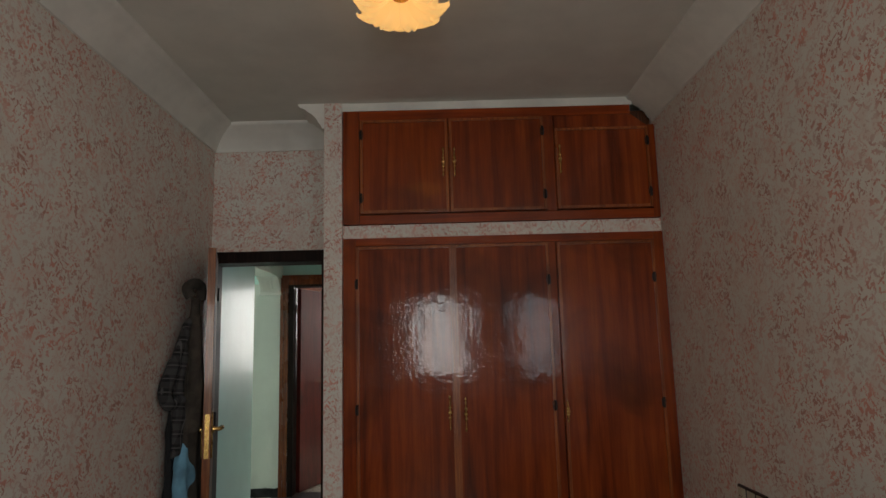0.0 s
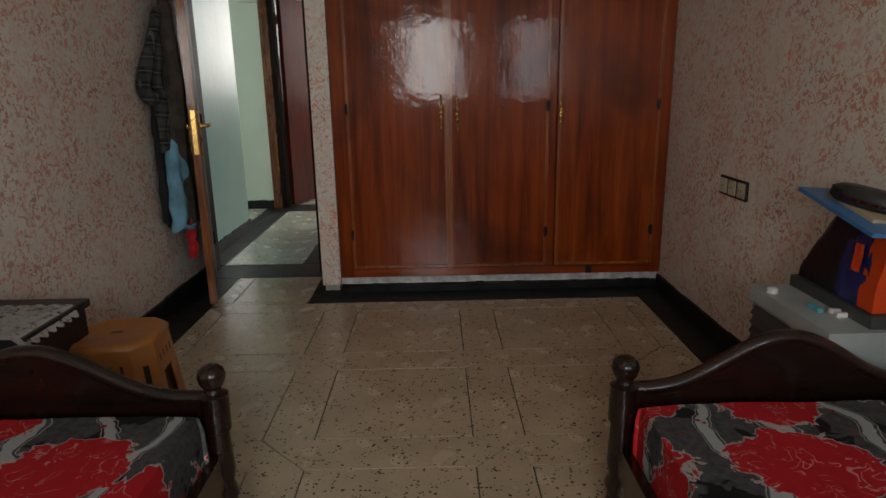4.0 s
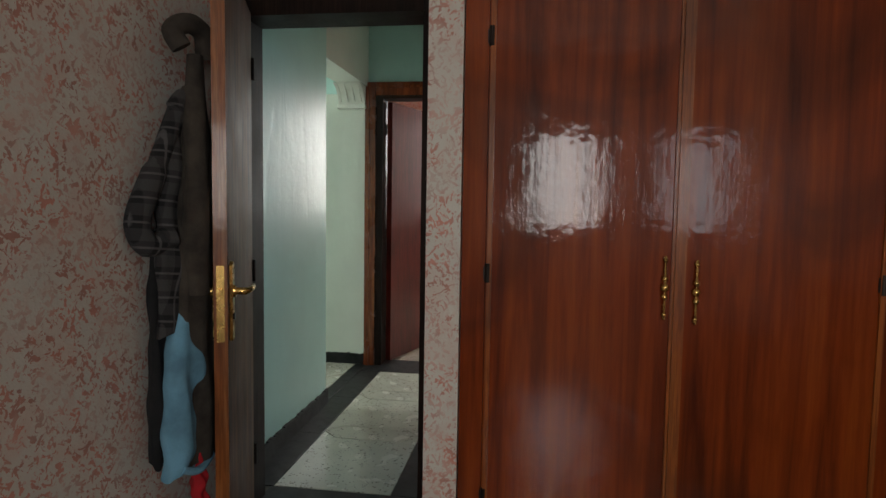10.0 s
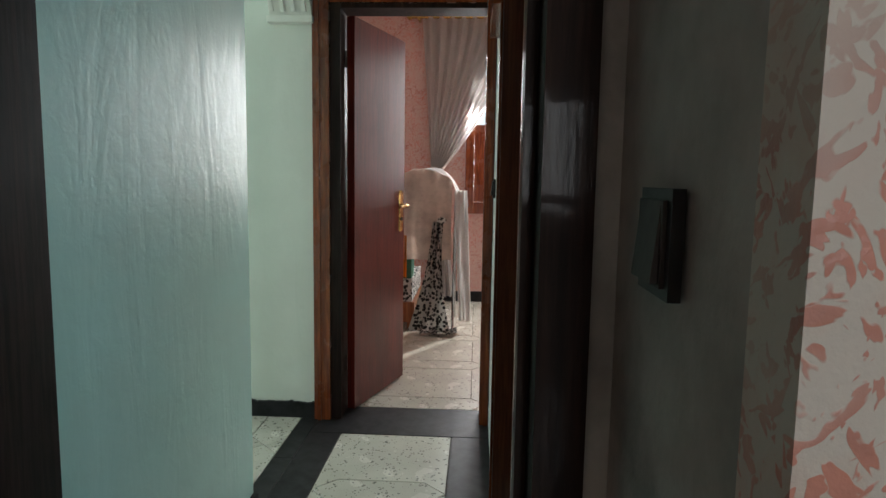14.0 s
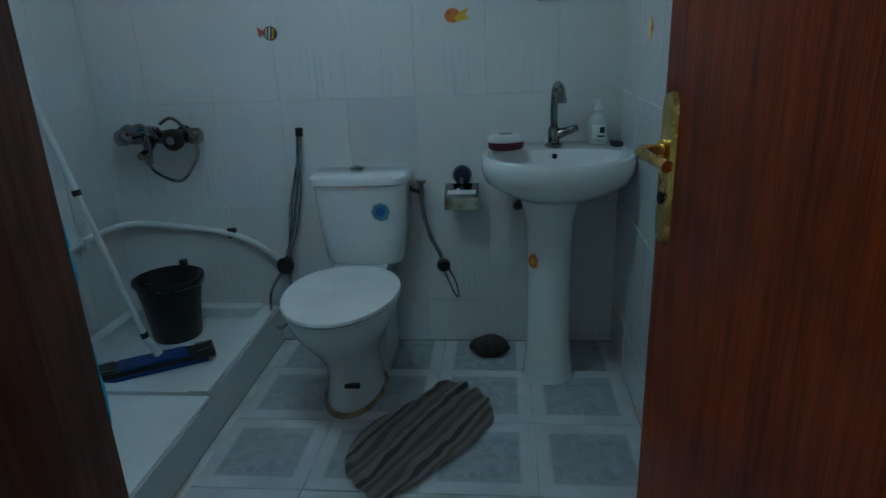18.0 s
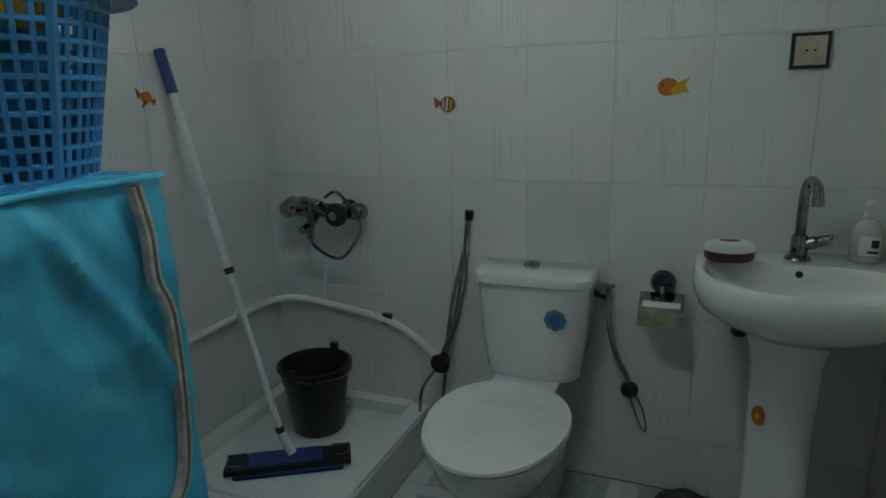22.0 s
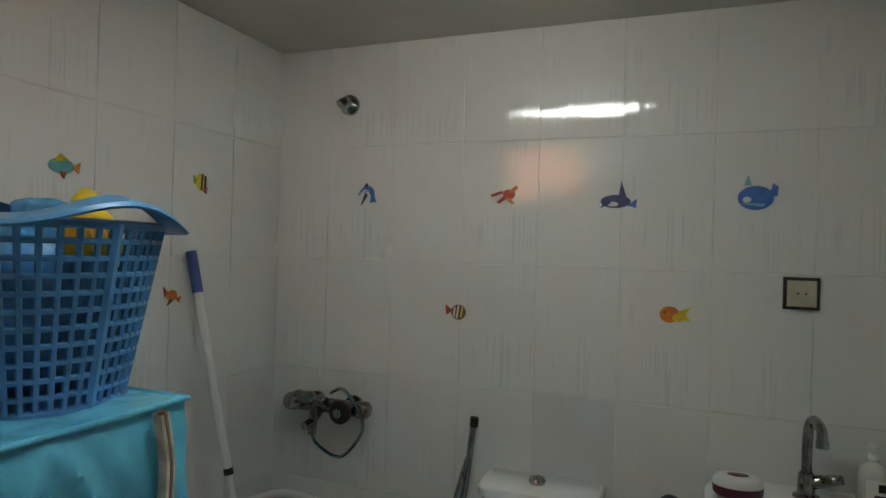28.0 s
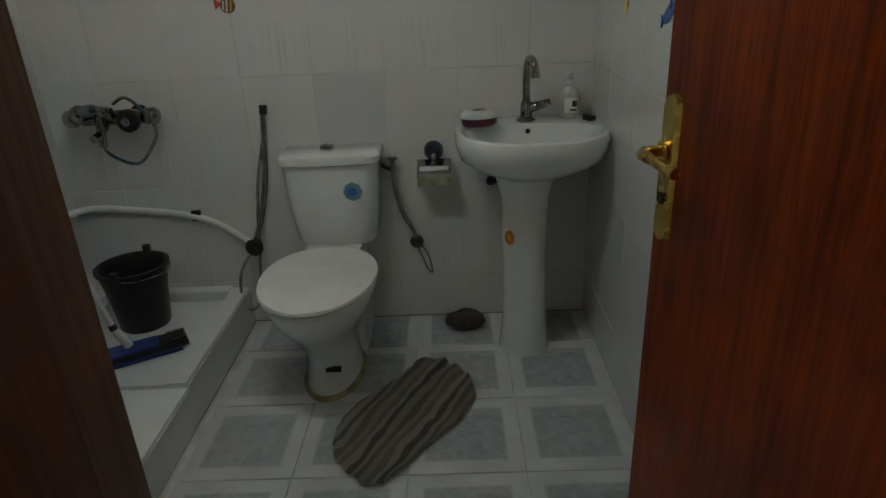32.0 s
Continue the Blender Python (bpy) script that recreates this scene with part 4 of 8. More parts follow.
for nm, b, mt in (("left_stile", (-1.228, -1.158, YW - 0.022, YW + 0.05, WZ0, WZ1), MAHOG), ("right_stile", (0.520, 0.572, YW - 0.022, YW + 0.05, WZ0, WZ1), MAHOG),
                  ("middle_stile", (-0.071, -0.035, YW - 0.016, YW + 0.05, 0.139, 1.914), MAHOG), ("bottom_rail", (-1.157, 0.519, YW - 0.020, YW + 0.05, WZ0, 0.137), MAHOG_X),
                  ("top_rail", (-1.157, 0.519, YW - 0.020, YW + 0.05, 1.916, WZ1), MAHOG_X)):
    part(nm, B(b), mt, ward, bevel=0.005)


def carved_handle(parent, x, z, y, h=0.16):
    """A cast brass pull: a row of scrolls between two leaf ends."""
    bm = bmesh.new()
    for k in range(7):
        zz = z - h / 2 + h * (k + 0.5) / 7
        r = 0.009 + 0.004 * math.cos((k - 3) * 1.4)
        add_lathe(bm, [(0.0005, -r), (r * 0.7, -r * 0.7), (r, 0), (r * 0.7, r * 0.7), (0.0005, r)], (x, y - 0.014, zz), 10, 1.0, 0.7)
    add_tube(bm, [(x, y - 0.012, z - h / 2), (x, y - 0.016, z), (x, y - 0.012, z + h / 2)], 0.004, 8)
    for s in (-1, 1):
        add_tube(bm, [(x, y, z + s * h * 0.46), (x, y - 0.014, z + s * h * 0.46)], 0.005, 8)
    return part("handle", bm, BRASS, parent, "cast brass scroll handle")


def cupboard_door(parent, x0, x1, z0, z1, handle_x=None, hz=0.95, hh=0.16, hinge_x=None, key=False):
    d = part("cupboard_door", B((x0, x1, YW - 0.030, YW - 0.008, z0, z1)), MAHOG, parent, bevel=0.003)
    w = 0.014
    for b in ((x0 + 0.004, x0 + 0.004 + w, z0 + 0.004, z1 - 0.004), (x1 - 0.004 - w, x1 - 0.004, z0 + 0.004, z1 - 0.004), (x0 + w + 0.005, x1 - w - 0.005, z0 + 0.004, z0 + 0.004 + w), (x0 + w + 0.005, x1 - w - 0.005, z1 - 0.004 - w, z1 - 0.004)):
        part("bead", B((b[0], b[1], YW - 0.038, YW - 0.0305, b[2], b[3])), TRIMW, d, bevel=0.0025)
    if handle_x is not None:
        carved_handle(d, handle_x, hz, YW - 0.031, hh)
    if hinge_x is not None:
        for z in ((0.34, 1.02, 1.70) if z1 < 1.95 else (z0 + 0.09, z1 - 0.09)):
            bm = bmesh.new()
            add_tube(bm, [(hinge_x, YW - 0.035, z - 0.028), (hinge_x, YW - 0.035, z + 0.028)], 0.008, 8)
            add_box(bm, hinge_x - 0.012, hinge_x + 0.012, YW - 0.034, YW - 0.0305, z - 0.02, z + 0.02)
            part("hinge", bm, IRON, d)
    if key:
        part("keyhole_plate", B((handle_x - 0.006, handle_x + 0.006, YW - 0.0325, YW - 0.0305, hz + 0.09, hz + 0.11)), BRASS, d)
    return d


cupboard_door(ward, -1.156, -0.616, 0.142, 1.912, -0.651, 0.995, 0.18, -1.150)
cupboard_door(ward, -0.612, -0.074, 0.142, 1.912, -0.566, 0.985, 0.18, -0.084)
cupboard_door(ward, -0.032, 0.517, 0.142, 1.912, -0.017, 0.985, 0.115, 0.504, True)
part("meeting_strip", B((-0.625, -0.603, YW - 0.046, YW - 0.0385, 0.144, 1.910)), TRIMW, ward, bevel=0.003)
part("charred_patch", B((0.150, 0.185, YW - 0.026, YW - 0.0205, 0.091, 0.139)), IRON, ward, "dark burnt notch in the bottom rail")
upper = thing("wall_cupboard", "row of three varnished mahogany cupboards under the ceiling", "cupboard")
part("back_panel", B((-1.23, XR - 0.002, YW + 0.05, 5.525, 2.045, 2.70)), LEAFW, upper)
for nm, b, mt in (("left_stile", (-1.228, -1.135, YW - 0.022, YW + 0.05, 2.041, 2.711), MAHOG), ("right_stile", (0.535, 0.572, YW - 0.022, YW + 0.05, 2.041, 2.588), MAHOG),
                  ("bottom_rail", (-1.133, 0.534, YW - 0.020, YW + 0.05, 2.041, 2.092), MAHOG_X), ("top_rail", (-1.133, 0.44, YW - 0.020, YW + 0.05, 2.657, 2.711), MAHOG_X),
                  ("middle_stile", (-0.066, -0.012, YW - 0.018, YW + 0.05, 2.094, 2.655), MAHOG)):
    part(nm, B(b), mt, upper, bevel=0.005)
cupboard_door(upper, -1.131, -0.622, 2.098, 2.652, -0.652, 2.388, 0.17, -1.122)
cupboard_door(upper, -0.618, -0.068, 2.098, 2.652, -0.588, 2.388, 0.17, -0.078)
cupboard_door(upper, -0.010, 0.532, 2.098, 2.578, 0.015, 2.388, 0.17, 0.522)
part("corner_fillet", prism([(-0.008, 2.58), (0.53, 2.58), (0.44, 2.652), (-0.008, 2.652)], YW - 0.026, YW - 0.008), MAHOG, upper)

# ---- triple socket, switches ----


def plate_thing(name, label, category, m, mods, w=0.085, frame=BLACKP, inner=CREAM, holes=True):
    t = thing(name, label, category)
    t.matrix_world = Matrix.Translation(BASE) @ m
    part("surround", B((0, w * mods, 0, 0.010, 0, w)), frame, t, bevel=0.004)
    for k in range(mods):
        f = part("insert", B((w * k + 0.009, w * (k + 1) - 0.009, 0.0102, 0.014, 0.009, w - 0.009)), inner, t, bevel=0.002)
        if holes:
            part("well", add_tube(bmesh.new(), [(w * (k + 0.5), 0.0142, w / 2), (w * (k + 0.5), 0.0165, w / 2)], 0.021, 18), inner, f)
            for s in (-1, 1):
                part("hole", add_tube(bmesh.new(), [(w * (k + 0.5) + s * 0.0095, 0.0166, w / 2), (w * (k + 0.5) + s * 0.0095, 0.0176, w / 2)], 0.003, 8), BLACKP, f)
        else:
            part("rocker", prism([(0.012, 0.012), (0.020, 0.012), (0.014, w - 0.012), (0.012, w - 0.012)], w * k + 0.014, w * (k + 1) - 0.014, "x"), inner, f)
    return t


plate_thing("wall_socket", "triple cream socket in a black surround on the wallpaper", "socket", Matrix.Translation((XR, 4.141, 0.655)) @ pose(0, 0, 0, 0, 0, 90), 3, 0.0800)
plate_thing("light_switch", "dark rocker switch in a black surround on grey plaster", "switch", Matrix.Translation((-1.337, 5.22, 1.10)) @ pose(0, 0, 0, 0, 0, 90), 1, 0.085, BLACKP, IRON, False)
plate_thing("light_switch", "small dark switch beside the end door", "switch", Matrix.Translation((HXR, 7.42, 1.11)) @ pose(0, 0, 0, 0, 0, 90), 1, 0.08, BLACKP, BLACKP, False)
BASE = BATH
plate_thing("wall_socket", "cream socket in a black surround on the bathroom tiles", "socket", Matrix.Translation((BX1 - 0.007, 6.101, 1.275)) @ pose(0, 0, 0, 0, 0, 90), 1, 0.088)

# ---- beds ----
BASE = Vector((0, 0, 0))


def turned_post(h, r=0.034):
    return [(r * 0.9, 0.0), (r, 0.05), (r * 0.7, 0.08), (r, 0.11), (r * 0.75, 0.14), (r * 1.05, 0.17), (r * 0.75, 0.20), (r * 0.95, 0.23), (r * 0.8, h - 0.17), (r * 1.0, h - 0.165),
            (r * 1.0, h - 0.075), (r * 0.62, h - 0.068), (r * 0.55, h - 0.06), (r * 0.85, h - 0.045), (r * 0.98, h - 0.028), (r * 0.85, h - 0.012), (r * 0.5, h - 0.002), (0.003, h)]


def bed(name, label, x0, x1, yfoot, yhead, inner):
    """A single bed whose turned post at the inner side stands free; inner is 'l' or 'r'."""
    b = thing(name, label, "bed", (0, 0, 0))
    h = 0.51
    for x in (x0 + 0.034, x1 - 0.034):
        bm = bmesh.new()
        add_lathe(bm, turned_post(h), (x, yfoot, 0), 20)
        part("post", bm, BEDW, b)
    n = 28
    top = []
    for k in range(n + 1):
        u = k / n
        s = 0.5 - 0.5 * math.cos(2 * math.pi * u)
        top.append((x0 + 0.05 + (x1 - x0 - 0.10) * u, 0.425 + 0.125 * s ** 1.5))
    part("footboard", prism([(x0 + 0.05, 0.16), *top, (x1 - 0.05, 0.16)][::-1], yfoot - 0.016, yfoot + 0.016), BEDW, b, bevel=0.006)
    part("footboard_rail", add_tube(bmesh.new(), [(u, yfoot, v) for u, v in top], 0.019, 10), BEDW, b)
    for x in (x0 + 0.02, x1 - 0.045):
        part("side_rail", B((x, x + 0.025, yhead, yfoot - 0.03, 0.17, 0.29)), BEDW, b, bevel=0.004)
    part("headboard", B((x0 + 0.02, x1 - 0.02, yhead - 0.03, yhead, 0.05, 0.75)), BEDW, b, bevel=0.01)
    part("mattress", B((x0 + 0.085, x1 - 0.085, yhead + 0.03, yfoot - 0.11, 0.22, 0.385)), WHITEC, b, bevel=0.03)
    return b


def spread(name, x0, x1, yhead, yfoot):
    """The cover over a mattress, hanging over its sides."""
    c = thing(name, "black and grey bedcover with red and black roses", "bedcover")

    def f(u, v):
        q = (u - 0.5) * 2
        x = (x0 + x1) / 2 + (x1 - x0) / 2 * max(-1, min(1, q * 1.45))
        drop = max(0.0, abs(q) - 0.69) * 0.62
        z = 0.420 - drop - 0.018 * max(0, abs(q) - 0.5) * 2
        y = yhead + (yfoot - yhead) * v
        z -= 0.07 * max(0, v - 0.985) / 0.015
        return (x + 0.006 * noise.noise((u * 6, v * 8, 1)), y, z + 0.006 * noise.noise((u * 7, v * 9, 3)))

    part("cover_cloth", cloth(grid(44, 60, f), 0.006), BEDC, c)
    part("hem", add_tube(bmesh.new(), [f(k / 44, 0.988) for k in range(45)], 0.007, 8), BEDC, c, "rolled hem at the foot")
    return c


bed("bed", "single bed with a dark walnut scalloped footboard and turned posts", -0.279, XR - 0.03, 3.01, 0.80, "l")
bed("bed", "single bed of dark walnut with a ball-topped post, against the wall", XL + 0.02, -1.187, 3.01, 0.80, "r")
spread("bedcover", -0.228, XR - 0.075, 0.83, 2.975)
spread("bedcover", XL + 0.065, -1.238, 0.83, 2.975)

# ---- stool ----
st = thing("plastic_stool", "tan plastic stool with cut corners and pierced legs", "stool", (-1.715, 3.545, 0), 7)


def cut_square(h, cut):
    """Eight corners of a square of half width h with its corners cut off, counter-clockwise from the right side's lower end."""
    return [(h, -h + cut), (h, h - cut), (h - cut, h), (-h + cut, h), (-h, h - cut), (-h, -h + cut), (-h + cut, -h), (h - cut, -h)]


def flare(z):
    return 0.168 - 0.036 * z / 0.37


def band(z0, z1, u0, u1, k, t=0.006):
    """A slab in the stool's sloping side k, from z0 to z1, between the shares u0 and u1 of that side's width."""
    bm = bmesh.new()
    rows = []
    for z in (z0, z1):
        for inner in (0.0, t):
            ring = cut_square(flare(z) - inner, 0.055)
            a, b = Vector(ring[k]), Vector(ring[(k + 1) % 8])
            rows.append([bm.verts.new((*(a + (b - a) * u), z)) for u in (u0, u1)])
    (a, b), (c, d), (e, f), (g, h) = rows
    for q in ((a, b, f, e), (d, c, g, h), (b, d, h, f), (c, a, e, g), (e, f, h, g), (c, d, b, a)):
        bm.faces.new(q)
    return bm


bm = bmesh.new()
rings = []
for z, r in ((0.368, 0.134), (0.378, 0.133), (0.385, 0.128), (0.388, 0.120), (0.3885, 0.112), (0.386, 0.108)):
    rings.append([bm.verts.new((*p, z)) for p in cut_square(r, 0.050)])
for lo, hi in zip(rings, rings[1:]):
    for k in range(8):
        bm.faces.new((lo[k], lo[(k + 1) % 8], hi[(k + 1) % 8], hi[k]))
bm.faces.new(rings[-1])
bm.faces.new(rings[0][::-1])
part("seat", bm, TAN, st)
part("slot", B((-0.018, 0.018, -0.006, 0.006, 0.3862, 0.3868)), IRON, st)
for k in (1, 3, 5, 7):
    leg = part("leg", band(0.0, 0.367, 0.0, 1.0, k), TAN, st)
    for z in (0.05, 0.15, 0.25):
        part("leg_slot", band(z, z + 0.06, 0.38, 0.62, k, -0.0006), IRON, leg, "dark slot in the leg")
for k in (0, 2, 4, 6):
    for u0, u1 in ((0.0, 0.24), (0.76, 1.0)):
        part("leg_flange", band(0.0, 0.262, u0, u1, k), TAN, st)
    apron = part("apron", band(0.263, 0.367, 0.0, 1.0, k), TAN, st)
    for u in (0.2, 0.4, 0.6, 0.8):
        part("perforation", band(0.30, 0.325, u - 0.025, u + 0.025, k, -0.0006), IRON, apron)
    part("stretcher", band(0.08, 0.12, 0.241, 0.759, k), TAN, st)

# ---- dark bedside cabinet with lace ----
ns = thing("bedside_cabinet", "black bedside cabinet under a lace cloth", "cabinet", (0, 0.15, 0))
part("body", B((XL + 0.02, -1.80, 3.09, 3.385, 0.03, 0.475)), BLACKP, ns, bevel=0.004)
part("top", B((XL + 0.02, -1.79, 3.075, 3.402, 0.476, 0.50)), BLACKP, ns, bevel=0.004)
part("drawer", B((XL + 0.04, -1.82, 3.08, 3.0895, 0.30, 0.46)), BLACKP, ns, bevel=0.003)
for x in (XL + 0.03, -1.85):
    part("foot", B((x, x + 0.03, 3.1, 3.13, 0, 0.03)), BLACKP, ns)
    part("foot", B((x, x + 0.03, 3.34, 3.37, 0, 0.03)), BLACKP, ns)
lace = thing("lace_cloth", "white scalloped lace cloth with a silver print", "cloth", (-0.03, 0.15, 0))


def lace_f(u, v):
    x, y = XL + 0.03 + 0.325 * u, 3.05 + 0.27 * v
    over = max(0, u - 0.93) / 0.07
    z = 0.506 - (0.022 + 0.010 * abs(math.sin(v * 22))) * over + 0.002 * noise.noise((u * 9, v * 9, 0))
    return (x + 0.012 * over * abs(math.sin(v * 22)), y + 0.014 * abs(math.sin(u * 22)) * (1 if v > 0.95 else 0), z)


part("lace_sheet", cloth(grid(60, 60, lace_f), 0.003), LACE, lace)
sp = thing("silver_ornament", "small crumpled silver and grey beaded ornaments", "ornament", (0, 0.15, 0))
for k in range(9):
    rr = 0.016 + 0.014 * random.random()
    c = (XL + 0.05 + 0.13 * random.random(), 3.07 + 0.10 * random.random(), 0.508)
    part("bead", add_lathe(bmesh.new(), [(0.0005, 0), (rr, rr * 0.5), (rr * 0.8, rr * 1.5), (rr * 1.1, rr * 3.2), (0.0005, rr * 4.2)], c, 9), CHROME, sp)

# ---- air cooler with bag, folder, radio ----
BASE = Vector((0.0, 0.03, 0.0))
ac = thing("air_cooler", "grey-white air cooler with a dark louvred side", "air cooler", (0, 0, 0))
ax0, ax1, ay0, ay1 = 0.315, XR - 0.02, 3.12, 3.518
part("body", B((ax0 + 0.012, ax1, ay0, ay1, 0.03, 0.455)), GREYW, ac, bevel=0.012)
part("top", B((ax0, ax1, ay0 - 0.012, ay1 + 0.004, 0.456, 0.50)), GREYW, ac, bevel=0.015)
part("louvre_panel", B((ax0 + 0.006, ax0 + 0.0115, ay0 + 0.025, ay1 - 0.02, 0.10, 0.44)), BLACKP, ac)
for k in range(11):
    z = 0.115 + k * 0.03
    part("louvre", prism([(ax0 - 0.006, z), (ax0 + 0.006, z + 0.018), (ax0 + 0.006, z + 0.022), (ax0 - 0.006, z + 0.004)], ay0 + 0.03, ay1 - 0.025), plain("dark_grey_plastic", (0.05, 0.055, 0.055), 0.4) if k == 0 else bpy.data.materials["dark_grey_plastic"], ac)
part("tank", B((ax0 + 0.02, ax1 - 0.01, ay0 + 0.01, ay1 - 0.01, 0.005, 0.0295)), BLACKP, ac)
part("control_panel", B((0.435, ax1 - 0.002, ay0 + 0.01, ay1 - 0.005, 0.4985, 0.535)), bpy.data.materials["dark_grey_plastic"], ac, "dark raised control panel", bevel=0.006)
part("clip", B((0.375, 0.39, ay0 + 0.14, ay0 + 0.19, 0.5005, 0.512)), STICK["sky"], ac, bevel=0.003)
for y in (0.10, 0.13):
    part("switch", B((0.405, 0.434, ay0 + y, ay0 + y + 0.012, 0.4985, 0.512)), WHITEP, ac, bevel=0.002)
part("knob", add_lathe(bmesh.new(), [(0.016, 0), (0.016, 0.012), (0.012, 0.016)], (0.34, ay1 - 0.08, 0.5005), 16), WHITEP, ac)
bag = thing("carrier_bag", "full plastic bag in black, navy blue and orange", "bag")


def bag_f(x0, x1, y0, y1, z0, z1, seed):
    bm = bmesh.new()
    bmesh.ops.create_uvsphere(bm, u_segments=28, v_segments=18, radius=1)
    for v in bm.verts:
        p = v.co.copy()
        k = 4.0
        n = (abs(p.x) ** k + abs(p.y) ** k + abs(p.z) ** k) ** (1 / k)
        p = p / max(n, 1e-3)
        p *= 1 + 0.10 * noise.noise(p * 2.4 + Vector((seed, 0, 0))) + 0.05 * noise.noise(p * 6 + Vector((0, seed, 0)))
        v.co = ((x0 + x1) / 2 + (x1 - x0) / 2 * min(1, max(-1, p.x)), (y0 + y1) / 2 + (y1 - y0) / 2 * min(1.05, max(-1.05, p.y)), max(z0, (z0 + z1) / 2 + (z1 - z0) / 2 * p.z))
    return bm


def bag_skin(y0, y1, swell, seed, ny=26, na=30):
    """A stretch of the slumped bag: an arch over the cooler's top, creased towards its neck."""
    def f(u, v):
        y = y0 + (y1 - y0) * u
        along = (y - 3.12) / 0.38
        top = 0.538 + 0.215 * min(1.0, (1.05 - along) / 0.30) ** 0.6
        ang = math.pi * v
        q = Vector((math.cos(ang) * 2.2, y * 9, math.sin(ang) * 2.2))
        rad = 1 + swell + 0.10 * noise.noise(q + Vector((seed, 0, 0))) + 0.07 * abs(noise.noise(q * 2.6 + Vector((0, 0, seed))))
        sx = math.copysign(abs(math.cos(ang)) ** 0.6, math.cos(ang))
        return (0.512 - 0.060 * sx * rad * (0.72 + 0.28 * (1 - math.sin(ang))), y + 0.006 * noise.noise(q * 3), 0.537 + (top - 0.537) * math.sin(ang) ** 0.7 * (1 + 0.4 * (rad - 1)))
    return grid(ny, na, f)


def grid_ends(bm, ny=26, na=30):
    bm.verts.ensure_lookup_table()
    for i, bulge in ((0, -0.008), (ny, 0.008)):
        bm.verts.ensure_lookup_table()
        row = [bm.verts[i * (na + 1) + j] for j in range(na + 1)]
        mid = bm.verts.new((0.512, row[0].co.y + bulge, 0.56))
        for p, q in zip(row, row[1:] + row[:1]):
            bm.faces.new((p, q, mid))
    bmesh.ops.recalc_face_normals(bm, faces=bm.faces[:])
    return bm


part("black_side", grid_ends(bag_skin(3.285, 3.50, 0.02, 1.0)), NAVYBLACK, bag)
part("navy_side", grid_ends(bag_skin(3.195, 3.31, 0.05, 4.0)), NAVY, bag, "crinkled navy film")
part("orange_side", grid_ends(bag_skin(3.15, 3.215, 0.06, 7.0)), ORANGE, bag, "orange film")
part("orange_patch", grid(8, 6, lambda u, v: (0.440 + 0.02 * (1 - v) + 0.004 * noise.noise((u * 4, v * 4, 0)), 3.232 + 0.035 * u - 0.02 * v, 0.70 - 0.07 * v)), ORANGE, bag)
TILT = Matrix.Translation((0.480, 3.29, 0.770)) @ Matrix.Rotation(radians(10.5), 4, "X") @ Matrix.Rotation(radians(4), 4, "Y")
fo = thing("plastic_folder", "light blue plastic folder lying on the bag", "folder")
part("folder_sheet", add_box(bmesh.new(), -0.078, 0.088, -0.16, 0.19, 0.0, 0.012, TILT), BLUEFILM, fo, bevel=0.004)
pb = thing("envelope", "buff paper envelope under the radio", "envelope")
part("paper", add_box(bmesh.new(), -0.035, 0.085, -0.09, 0.12, 0.0125, 0.022, TILT), plain("buff_paper", (0.45, 0.36, 0.24), 0.8), pb, bevel=0.002)
ra = thing("portable_radio", "black rounded portable radio with small silver keys", "radio")
ra.matrix_world = Matrix.Translation(BASE) @ TILT @ Matrix.Translation((0.012, 0.01, 0.0235)) @ Matrix.Rotation(radians(-52), 4, "Z")
bm = bmesh.new()
add_lathe(bm, [(0.0005, 0.0), (0.070, 0.0), (0.078, 0.010), (0.076, 0.034), (0.060, 0.045), (0.0005, 0.048)], (0, 0, 0), 30, 1.3, 0.55)
part("case", bm, BLACKP, ra)
for k in range(5):
    part("key", B((-0.06 + k * 0.026, -0.044 + k * 0.026 + 0.002 - 0.0, -0.0445, -0.038, 0.014, 0.022)), CHROME, ra)
ch = thing("white_charger", "white power adapter with its cable", "charger", (0.525, 3.185, 0.765), 20)
part("plug_body", B((-0.026, 0.026, -0.02, 0.022, 0, 0.028)), WHITEP, ch, bevel=0.009)
part("cable", tube([(0.03, 0, 0.015), (0.06, -0.02, 0.03), (0.045, -0.05, -0.05), (0.035, -0.055, -0.2), (0.04, -0.05, -0.45), (0.03, -0.04, -0.70)], 0.0035, 8, 8), WHITEP, ch)

# ---- clothes on the back of the open door ----
BASE = Vector((-0.03, 0.0, 0.035))


def garment(name, label, mats, x, y0, y1, z0, z1, seed, deep=0.05, flare=0.2, parts=("cloth_body",)):
    g = thing(name, label, "clothes")

    def f(u, v):
        ang = 2 * math.pi * u
        z = z1 + (z0 - z1) * v
        w = (y1 - y0) / 2 * (0.25 + 0.75 * min(1, v * 3.2)) * (1 + flare * (v - 0.5))
        fold = 1 + 0.22 * math.sin(ang * 5 + seed + 3 * noise.noise((v * 2, seed, 0))) * min(1, v * 2)
        d = deep * (0.5 + 0.5 * min(1, v * 3)) * fold
        yy = (y0 + y1) / 2 + w * math.cos(ang) + 0.02 * noise.noise((v * 5, seed, 2))
        return (x + d * math.sin(ang) + 0.012 * noise.noise((u * 5, v * 6, seed)), yy, z + 0.03 * noise.noise((u * 4, seed, 7)) * v)

    bm = grid(64, 30, f)
    bmesh.ops.remove_doubles(bm, verts=bm.verts, dist=0.0005)
    part(parts[0], bm, mats, g)
    return g


gm = garment("plaid_jacket", "dark grey plaid shirt hanging from the door hook", PLAID, -2.0, 4.80, 4.96, 0.80, 1.44, 1.0, 0.035)
